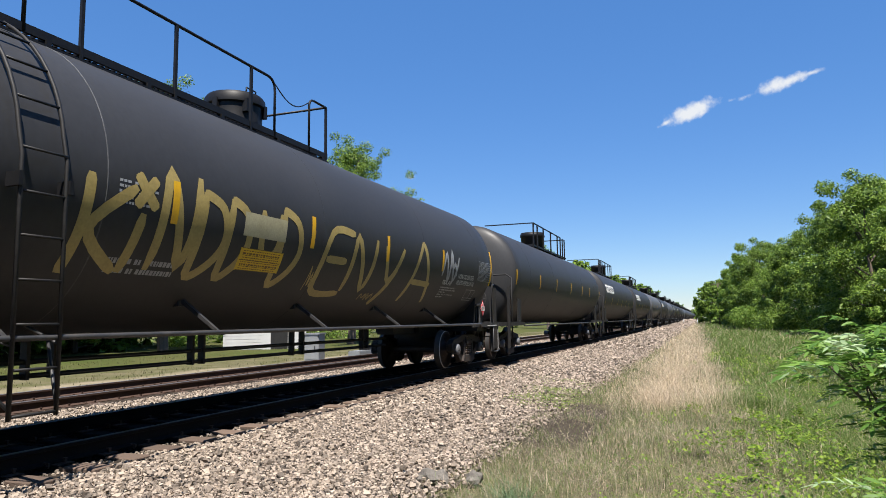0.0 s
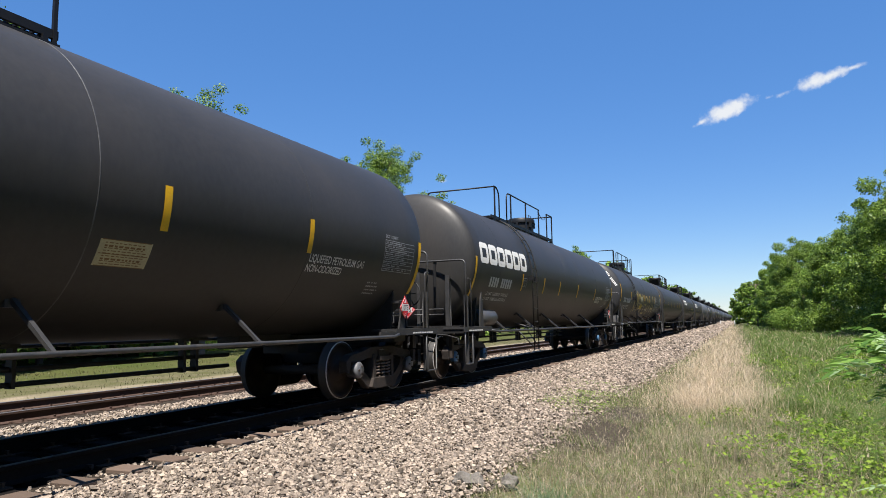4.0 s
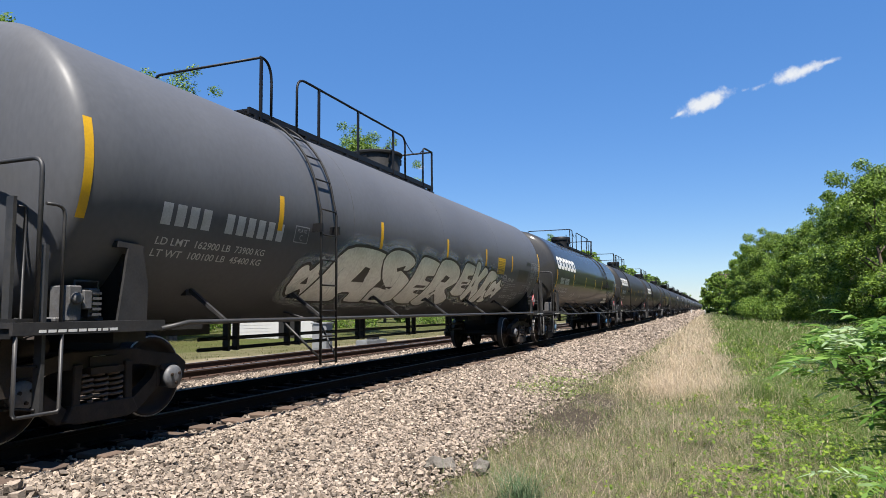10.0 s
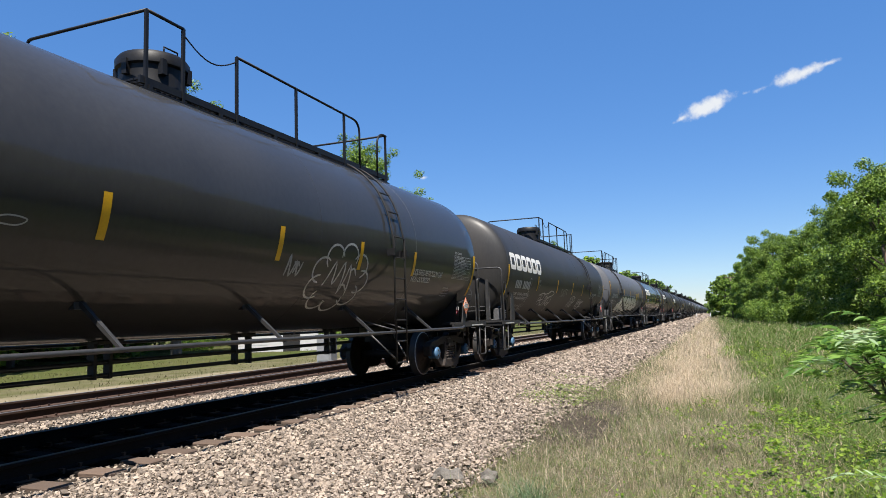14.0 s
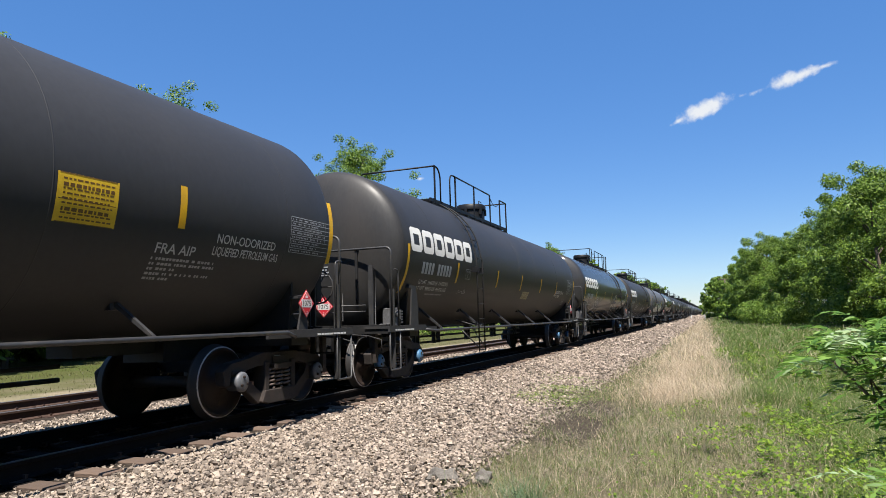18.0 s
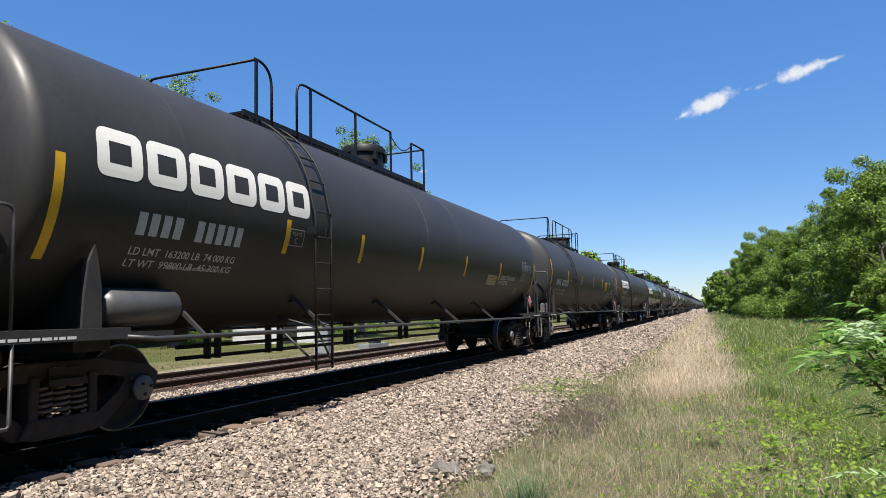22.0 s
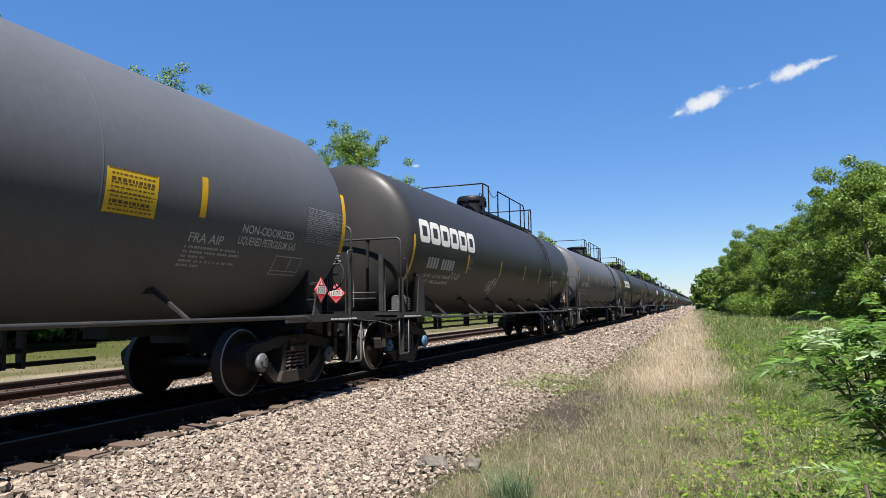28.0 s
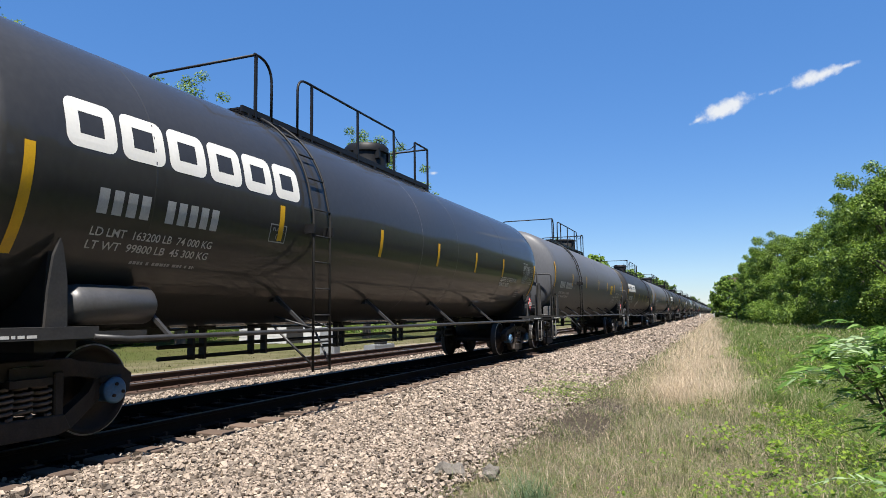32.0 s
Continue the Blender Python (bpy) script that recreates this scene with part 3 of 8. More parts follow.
def side_frame_mesh():
    bm = B()
    w0, w1 = 0.93, 1.08
    top = [(-1.16, 0.60), (-1.02, 0.70), (-0.62, 0.735), (-0.42, 0.80), (0.42, 0.80), (0.62, 0.735), (1.02, 0.70), (1.16, 0.60), (1.13, 0.42), (1.05, 0.40), (1.03, 0.56), (0.75, 0.575), (0.5, 0.64), (-0.5, 0.64), (-0.75, 0.575), (-1.03, 0.56), (-1.05, 0.40), (-1.13, 0.42)]
    prism(bm, top, w0, w1)
    for s in (-1, 1):
        prism(bm, [(s * 0.84, 0.60), (s * 0.74, 0.60), (s * 0.66, 0.45), (s * 0.36, 0.25), (s * 0.22, 0.14), (s * 0.46, 0.13), (s * 0.78, 0.37)], w0 + 0.015, w1 - 0.015)
        prism(bm, [(s * 0.36, 0.22), (s * 0.27, 0.22), (s * 0.25, 0.68), (s * 0.35, 0.68)], w0 - 0.02, w1 + 0.03)
        box(bm, 0.93, 1.1, s * 0.889 - 0.13, s * 0.889 + 0.13, 0.535, 0.60)
        box(bm, 0.95, 1.07, s * 0.74 - 0.03, s * 0.74 + 0.03, 0.36, 0.60)
    prism(bm, [(-0.44, 0.15), (-0.36, 0.30), (0.36, 0.30), (0.44, 0.15), (0.3, 0.115), (-0.3, 0.115)], w0 - 0.04, w1 + 0.04)
    bmesh.ops.bevel(bm, geom=bm.edges, offset=0.012, segments=1, affect="EDGES")
    return mesh_of("side_frame", bm, M_CAST)


def spring_mesh():
    bm = B()
    n, turns = 45, 5.0
    tube(bm, [(0.085 * math.cos(2 * math.pi * turns * i / n), 0.085 * math.sin(2 * math.pi * turns * i / n), 0.31 + 0.26 * i / n) for i in range(n + 1)], 0.018, 5)
    return mesh_of("spring", bm, M_SPRING)


def bolster_mesh():
    bm = B()
    prism(bm, [(-1.1, 0.60), (-0.7, 0.52), (0.7, 0.52), (1.1, 0.60), (1.1, 0.74), (0.3, 0.80), (-0.3, 0.80), (-1.1, 0.74)], -0.17, 0.17, axis="y")
    lathe(bm, [(0.80, 0.19), (0.86, 0.19)], "z", 20)
    for s in (-1, 1):                      # brake beams and heads
        box(bm, -0.75, 0.75, s * 0.36 - 0.05, s * 0.36 + 0.05, 0.36, 0.46)
        for x in (-0.75, 0.75):
            prism(bm, [(s * 0.36, 0.28), (s * 0.43, 0.34), (s * 0.43, 0.55), (s * 0.36, 0.6)], x - 0.05, x + 0.05)
    for x in (-1.0, 1.0):
        box(bm, x - 0.15, x + 0.15, -0.2, 0.2, 0.575, 0.64)
    return mesh_of("truck", bm, M_CAST)


def far_wheel_mesh():
    bm = B()
    lathe(bm, [(0.69, 0.07), (0.69, 0.478), (0.716, 0.474), (0.724, 0.457), (0.82, 0.453), (0.82, 0.40), (0.77, 0.35), (0.77, 0.15), (0.97, 0.1), (1.15, 0.12), (1.18, 0.05)], "x", 18, mis=[0, 0, 1, 1, 0, 0, 0, 0, 2, 2])
    return mesh_of("wheel", bm, M_WHEEL, M_TREAD, M_CAP_GREY)


ME_FAR_WHEEL = far_wheel_mesh()
ME_WHEEL, ME_SIDE, ME_SPRING, ME_BOLSTER = {"P": wheel_mesh(M_CAP), "G": wheel_mesh(M_CAP_GREY)}, side_frame_mesh(), spring_mesh(), bolster_mesh()
ME_AXLE = mesh_of("axle", lathe(B(), [(-0.70, 0.085), (-0.6, 0.08), (0, 0.075), (0.6, 0.08), (0.70, 0.085)], "x", 14), M_WHEEL)


ME_TAG = mesh_of("brake_tag", box(B(), 1.08, 1.092, -0.13, 0.02, 0.70, 0.745), M_WHITE)


def child(name, me, parent, m=None):
    ob = new(name, me)
    ob.parent = parent
    if m is not None:
        ob.matrix_basis = m
    return ob


def add_truck(car, y, kind):
    truck = child("truck", ME_BOLSTER, car, pose(0, y, 0))
    for rz in (0, 180):
        child("side_frame", ME_SIDE, truck, pose(0, 0, 0, 0, 0, rz))
        child("brake_tag", ME_TAG, truck, pose(0, 0, 0, 0, 0, rz))
        for k in (-0.18, 0.0, 0.18):
            child("spring", ME_SPRING, truck, pose(1.02 if rz == 0 else -1.02, k, 0))
    for k in (-0.889, 0.889):
        child("axle", ME_AXLE, truck, pose(0, k, 0.457))
        for rz in (0, 180):
            w = child("wheel", ME_WHEEL[kind], truck, pose(0, k, 0.457, 0, 0, rz))
            spinners.append((w, k, rz))


def flat_bar(bm, x, y, z0, z1, wx, wy):
    return box(bm, x - wx / 2, x + wx / 2, y - wy / 2, y + wy / 2, z0, z1)


def placard(car, x, y, z, turn):
    bm = B()
    s = 0.193
    prism(bm, [(-s, 0), (0, -s), (s, 0), (0, s)], -0.006, 0, axis="y")
    prism(bm, [(-s * 0.9, 0), (0, -s * 0.9), (s * 0.9, 0), (0, s * 0.9)], -0.0085, -0.006, 1, axis="y")
    prism(bm, [(-s * 0.84, 0), (0, -s * 0.84), (s * 0.84, 0), (0, s * 0.84)], -0.011, -0.0085, 0, axis="y")
    box(bm, -0.125, 0.125, -0.0135, -0.011, -0.055, 0.055, 1)
    prism(bm, [(-0.03, 0.075), (0.03, 0.075), (0.035, 0.1), (0.012, 0.105), (0.0, 0.14), (-0.014, 0.1), (-0.035, 0.098)], -0.0135, -0.011, 1, axis="y")
    pl = part("placard", bm, (M_RED, M_WHITE), car, "red diamond hazard placard")
    pl.matrix_basis = pose(x, y, z, 0, 0, turn)
    for word, size, cz in (("1075", 0.112, -0.038), ("2", 0.06, -0.145)):
        t = new("placard_number", text_flat(word, size, 0.5))
        t.data.materials.append(M_BLACK if cz > -0.1 else M_WHITE)
        t.parent = pl
        t.matrix_basis = pose(0, -0.0145, cz, 90, 0, 0)


TEXTS = {}
def text_flat(word, size, align=0.0, wide=1.0):
    """Built-in letters as a flat mesh in x and y; align 0 left, 0.5 centred."""
    key = (word, size, align, wide)
    if key not in TEXTS:
        cu = bpy.data.curves.new("lettering", "FONT")
        cu.body, cu.size, cu.resolution_u = word, size, 3
        cu.offset = 0.011 * size
        ob = new("lettering", cu)
        me = bpy.data.meshes.new_from_object(ob.evaluated_get(bpy.context.evaluated_depsgraph_get()))
        bpy.data.objects.remove(ob)
        xs = [v.co.x for v in me.vertices]
        off = min(xs) + align * (max(xs) - min(xs))
        for v in me.vertices:
            v.co.x = (v.co.x - off) * wide
        me.materials.clear()
        TEXTS[key] = me
    return TEXTS[key].copy()


def add_ends(car, hl, kind, m, res=()):
    for e in (-1, 1):
        def Y(d):
            return e * (hl - d)
        def bx(bm, x0, x1, d0, d1, z0, z1):
            a, b = sorted((Y(d0), Y(d1)))
            return box(bm, x0, x1, a, b, z0, z1)
        bm = B()
        bx(bm, -0.33, 0.33, 0.62, 3.4, 0.74, 1.02)
        bx(bm, -0.42, 0.42, 0.62, 0.72, 0.66, 1.1)
        bx(bm, -0.2, 0.2, 3.4, 4.6, 0.86, 1.04)
        part("stub_sill", bm, M_FRAME, car)
        bm = B()
        bx(bm, -0.08, 0.08, 0.25, 0.7, 0.78, 0.94)
        bx(bm, -0.16, 0.15, 0.06, 0.3, 0.72, 1.0)
        prism(bm, [(0.15, Y(0.28)), (0.2, Y(0.1)), (0.12, Y(-0.06)), (0.03, Y(-0.05)), (0.04, Y(0.1))], 0.71, 1.0, axis="z")
        part("coupler", bm, M_CAST, car, "rusty cast knuckle coupler")
        # body bolster with saddle web and corner plates
        bm = B()
        prism(bm, [(-1.2, 0.98), (1.2, 0.98), (1.25, 1.12)] + [(R_T * math.cos(a), Z_T + R_T * math.sin(a)) for a in [radians(q) for q in range(-32, -149, -9)]] + [(-1.25, 1.12)], Y(TRUCK) - 0.02, Y(TRUCK) + 0.02, axis="y")
        bx(bm, -1.42, 1.42, TRUCK - 0.2, TRUCK + 0.2, 0.88, 0.985)
        part("body_bolster", bm, M_FRAME, car)
        for sx in (-1, 1):
            bm = B()
            a, b = sorted((sx * 1.40, sx * 1.43))
            fin = e < 0 and bool(res)
            prism(bm, [(Y(TRUCK - 0.12), 1.04), (Y(TRUCK + 0.1), 1.04), (Y(TRUCK + 0.08), 1.5), (Y(TRUCK + 0.03), 1.78), (Y(TRUCK - 0.0), 1.86), (Y(TRUCK - 0.06), 1.7), (Y(TRUCK - 0.1), 1.4)] if fin else [(Y(TRUCK - 0.17), 1.04), (Y(TRUCK + 0.2), 1.04), (Y(TRUCK + 0.2), 1.45), (Y(TRUCK + 0.12), 1.80), (Y(TRUCK - 0.06), 1.80), (Y(TRUCK - 0.1), 1.5)] if e < 0 else [(Y(TRUCK - 0.2), 1.04), (Y(TRUCK + 0.06), 1.04), (Y(TRUCK - 0.02), 1.3), (Y(TRUCK - 0.03), 1.52), (Y(TRUCK - 0.14), 1.52), (Y(TRUCK - 0.15), 1.3)], a, b)
            a, b = sorted((sx * 1.28, sx * 1.42))
            z1 = 1.80 if e < 0 else 1.52
            q0, q1 = (0.18, 0.14) if e < 0 else (0.2, 0.04)
            if not fin:
                prism(bm, [(Y(TRUCK - q0), z1), (Y(TRUCK + q1), z1), (Y(TRUCK + q1), z1 + 0.035), (Y(TRUCK - q0), z1 + 0.06)], a, b)
            part("corner_plate", bm, M_PLATE, car, "grey jacking corner plate")
            # side step platform
            bm = B()
            a, b = sorted((sx * 1.05, sx * 1.54))
            bx(bm, a, b, 0.72, 2.35, 1.045, 1.09)
            a, b = sorted((sx * 1.5, sx * 1.54))
            bx(bm, a, b, 0.72, 2.9, 0.985, 1.045)
            part("side_platform", bm, M_PLATE, car)
            if sx > 0:
                bm = B()
                rng = random.Random(5)
                q = 0.95
                while q < 1.75:
                    w = rng.uniform(0.03, 0.09)
                    bx(bm, 1.54, 1.5425, q, q + w, 1.003, 1.028)
                    q += w + 0.02
                part("sill_print", bm, M_WHITE, car)
            # corner ladder, sill step, grab irons
            for x in (1.02, 1.44):
                part("ladder_stile", flat_bar(B(), sx * x, Y(1.04), 0.33, 2.2 if x < 1.2 else 1.75, 0.09, 0.035), M_RAIL_PIPE, car)
            for z in (0.36, 0.72):
                part("ladder_rung", tube(B(), [(sx * 1.02, Y(1.02), z), (sx * 1.44, Y(1.02), z)], 0.013, 6), M_FRAME, car)
            bm = B()
            tube(bm, [(sx * 1.52, Y(0.76), 1.06), (sx * 1.52, Y(0.76), 0.36), *arc((sx * 1.52, Y(0.78), 0.34), (sx * 1.52, Y(0.8), 0.33), (sx * 1.52, Y(0.76), 0.33), 3), (sx * 1.52, Y(1.16), 0.33), (sx * 1.52, Y(1.18), 0.36), (sx * 1.52, Y(1.18), 1.06)], 0.017, 6)
            part("sill_step", bm, M_RAIL_PIPE, car)
            bm = B()
            tube(bm, [(sx * 1.5, Y(1.18), 1.09), (sx * 1.5, Y(1.18), 1.95), *arc((sx * 1.5, Y(1.18), 2.02), (sx * 1.5, Y(1.1), 2.1), (sx * 1.5, Y(1.18), 2.1), 3), (sx * 1.5, Y(1.0), 2.1)], 0.015, 6)
            part("grab_iron", bm, M_RAIL_PIPE, car)
            bm = B()
            tube(bm, [(sx * 1.04, Y(1.08), 1.12), (sx * 1.04, Y(1.16), 1.12), (sx * 1.04, Y(1.16), 2.12), (sx * 1.04, Y(1.08), 2.12)], 0.013, 6)
            part("grab_iron", bm, M_RAIL_PIPE, car)
        bm = B()
        bx(bm, -1.5, 1.5, 0.74, 0.84, 0.96, 1.09)
        part("end_sill", bm, M_FRAME, car)
        for k in range(9):
            part("walkway_bar", bx(B(), -1.4, 1.4, 0.86 + 0.035 * k, 0.88 + 0.035 * k, 1.09, 1.12), M_FRAME, car)
        for x in (-1.4, -0.7, 0, 0.7, 1.37):
            part("walkway_bearer", bx(B(), x, x + 0.03, 0.86, 1.17, 1.07, 1.115), M_FRAME, car)
        bm = B()
        tube(bm, [(1.46, Y(0.98), 1.09), (1.46, Y(0.98), 2.3), *arc((1.46, Y(0.98), 2.38), (1.34, Y(0.98), 2.5), (1.46, Y(0.98), 2.5)), (-1.34, Y(0.98), 2.5), *arc((-1.36, Y(0.98), 2.5), (-1.46, Y(0.98), 2.38), (-1.46, Y(0.98), 2.5)), (-1.46, Y(0.98), 1.09)], 0.021, 8)
        part("end_handrail", bm, M_RAIL_PIPE, car, "looped end handrail")
        for x in (-0.75, 0.75):
            bm = B()
            flat_bar(bm, x, Y(1.0), 1.95, 2.5, 0.05, 0.03)
            tube(bm, [(x, Y(0.98), 2.5), (x, Y(1.12), 2.52), (x, Y(1.32), 2.3)], 0.016, 6)
            part("handrail_bracket", bm, M_FRAME, car)
        for x in (-0.35, 0.35):
            bm = B()
            flat_bar(bm, x, Y(1.02), 0.3, 2.28, 0.07, 0.03)
            tube(bm, [(x + 0.03, Y(1.06), 1.2), (x + 0.03, Y(1.13), 1.2), (x + 0.03, Y(1.13), 2.2), (x + 0.03, Y(1.06), 2.2)], 0.012, 6)
            part("end_post", bm, M_RAIL_PIPE, car)
        for z in (1.36, 1.47):
            part("end_crossbar", tube(B(), [(-1.0, Y(0.86), z), (1.0, Y(0.86), z)], 0.012, 6), M_RAIL_PIPE, car)
        bm = B()
        tube(bm, [(0.1, Y(0.3), 1.02), (0.3, Y(0.5), 1.0), (1.2, Y(0.56), 0.93), (1.45, Y(0.56), 0.86), (1.47, Y(0.54), 0.66)], 0.012, 6)
        part("uncoupling_lever", bm, M_FRAME, car)
        bm = B()
        tube(bm, [(0.34, Y(0.62), 0.78), (0.34, Y(0.45), 0.72), (0.3, Y(0.34), 0.5), (0.22, Y(0.16), 0.34), (0.12, Y(0.0), 0.32)], 0.026, 8)
        part("air_hose", bm, M_BLACK, car, "black rubber air hose")
        # brake levers and valve under the platform
        part("brake_valve", bx(B(), 0.5, 0.8, 0.9, 1.25, 0.78, 0.98), M_CAST, car)
        part("lever_bracket", bx(B(), -0.85, -0.55, 0.85, 1.2, 0.74, 0.96), M_CAST, car)
        part("dirt_collector", lathe(B(), [(Y(1.45), 0.1), (Y(1.15), 0.1)], "y", 12, (0.95, 0, 0.86)), M_CAST, car)
        part("hanger_bar", bx(B(), 1.1, 1.16, 0.9, 1.0, 0.45, 0.96), M_CAST, car)
        if e < 0 and not res:
            bm = B()
            bx(bm, 1.05, 1.3, 1.42, 1.56, 1.09, 1.42)
            bx(bm, 1.1, 1.32, 1.56, 1.66, 1.2, 1.38)
            bx(bm, 1.08, 1.28, 1.66, 1.78, 1.12, 1.40)
            bx(bm, 1.0, 1.2, 1.36, 1.9, 1.085, 1.13)
            bmesh.ops.bevel(bm, geom=bm.edges, offset=0.012, segments=1, affect="EDGES")
            valve = part("control_valve", bm, M_VALVE, car, "grey cast brake control valve")
            for k in range(5):
                part("valve_fin", bx(B(), 1.28, 1.31, 1.67, 1.77, 1.14 + 0.05 * k, 1.165 + 0.05 * k), M_VALVE, valve)
            part("valve_cap", lathe(B(), [(1.3, 0.055), (1.34, 0.055), (1.35, 0.03)], "x", 12, (0, Y(1.49), 1.3)), M_VALVE, valve)
            part("valve_pipe", tube(B(), [(1.15, Y(1.6), 1.38), (1.15, Y(1.6), 1.47), (1.15, Y(1.86), 1.47), (1.15, Y(1.86), 1.1)], 0.014, 6), M_VALVE, valve)
        if e > 0:
            brake = part("hand_brake", bx(B(), 0.82, 1.06, 0.86, 1.0, 1.5, 1.95), M_FRAME, car, "hand brake housing with a small wheel")
            c = (0.94, 0, 1.74)
            part("brake_wheel", tube(B(), [(0.94 + 0.26 * math.cos(q * 0.393), Y(0.74), 1.74 + 0.26 * math.sin(q * 0.393)) for q in range(16)], 0.015, 6, closed=True), M_PLATE, brake)
            for q in range(3):
                a = q * 1.047
                part("wheel_spoke", tube(B(), [(0.94 - 0.26 * math.cos(a), Y(0.74), 1.74 - 0.26 * math.sin(a)), (0.94, Y(0.76), 1.74), (0.94 + 0.26 * math.cos(a), Y(0.74), 1.74 + 0.26 * math.sin(a))], 0.01, 5), M_PLATE, brake)
            part("wheel_hub", lathe(B(), [(Y(0.72), 0.045), (Y(0.87), 0.05)], "y", 12, c), M_PLATE, brake)
            part("brake_chain", tube(B(), [(0.9, Y(0.92), 1.5), (0.9, Y(0.95), 1.3), (0.8, Y(1.0), 1.12)], 0.014, 5), M_PLATE, brake)
            part("bell_crank", prism(B(), [(Y(1.3), 1.1), (Y(1.3), 1.3), (Y(1.2), 1.34), (Y(1.0), 1.16), (Y(1.0), 1.1)], 0.7, 0.74), M_PLATE, car)
        tagged(car)
        placard(car, 0.18, Y(0.80), 1.66 if kind == "G" else 1.47, 0 if e < 0 else 180)
        if e > 0 or (kind == "P" and m > 0 and not res):
            placard(car, 1.47, Y(1.93), 1.45, 90)
        if (e, "res") in res:
            bm = B()
            a, b = sorted((Y(2.2), Y(3.25)) if e < 0 else (Y(1.25), Y(2.1)))
            lathe(bm, [(a, 0.05), (a + 0.03, 0.13), (a + 0.1, 0.19), (b - 0.1, 0.19), (b - 0.03, 0.13), (b, 0.05)], "y", 20, (1.22, 0, 1.29))
            part("air_reservoir", bm, M_RES, car, "grey steel air reservoir")


# walkway layouts: near hoop, run of rail, short end rail, ladder and deck, along the car
LAYOUT = {
    ("P", 1): dict(hoop=(-4.42, -4.04), run=(-3.36, 0.12), posts=(-2.95, -1.4, 0.12), short=(1.17, 1.88), bend=False, ladder=-4.27, deck=(-4.72, 1.92)),
    ("P", -1): dict(hoop=(5.70, 5.32), run=(4.60, 1.0), posts=(4.02, 2.48, 1.0), short=(-0.05, -0.66), bend=False, ladder=4.06, deck=(-0.75, 5.78)),
    ("G", 1): dict(hoop=(-4.92, -4.66), run=(-3.97, 0.25), posts=(-3.3, -1.9, -0.35), short=(1.25, 1.8), bend=True, ladder=-4.68, deck=(-5.2, 1.85)),
    ("G", -1): dict(hoop=(5.93, 5.62), run=(5.04, 0.83), posts=(4.37, 2.94, 1.45), short=(-0.15, -0.75), bend=True, ladder=4.7, deck=(-0.85, 6.0)),
}


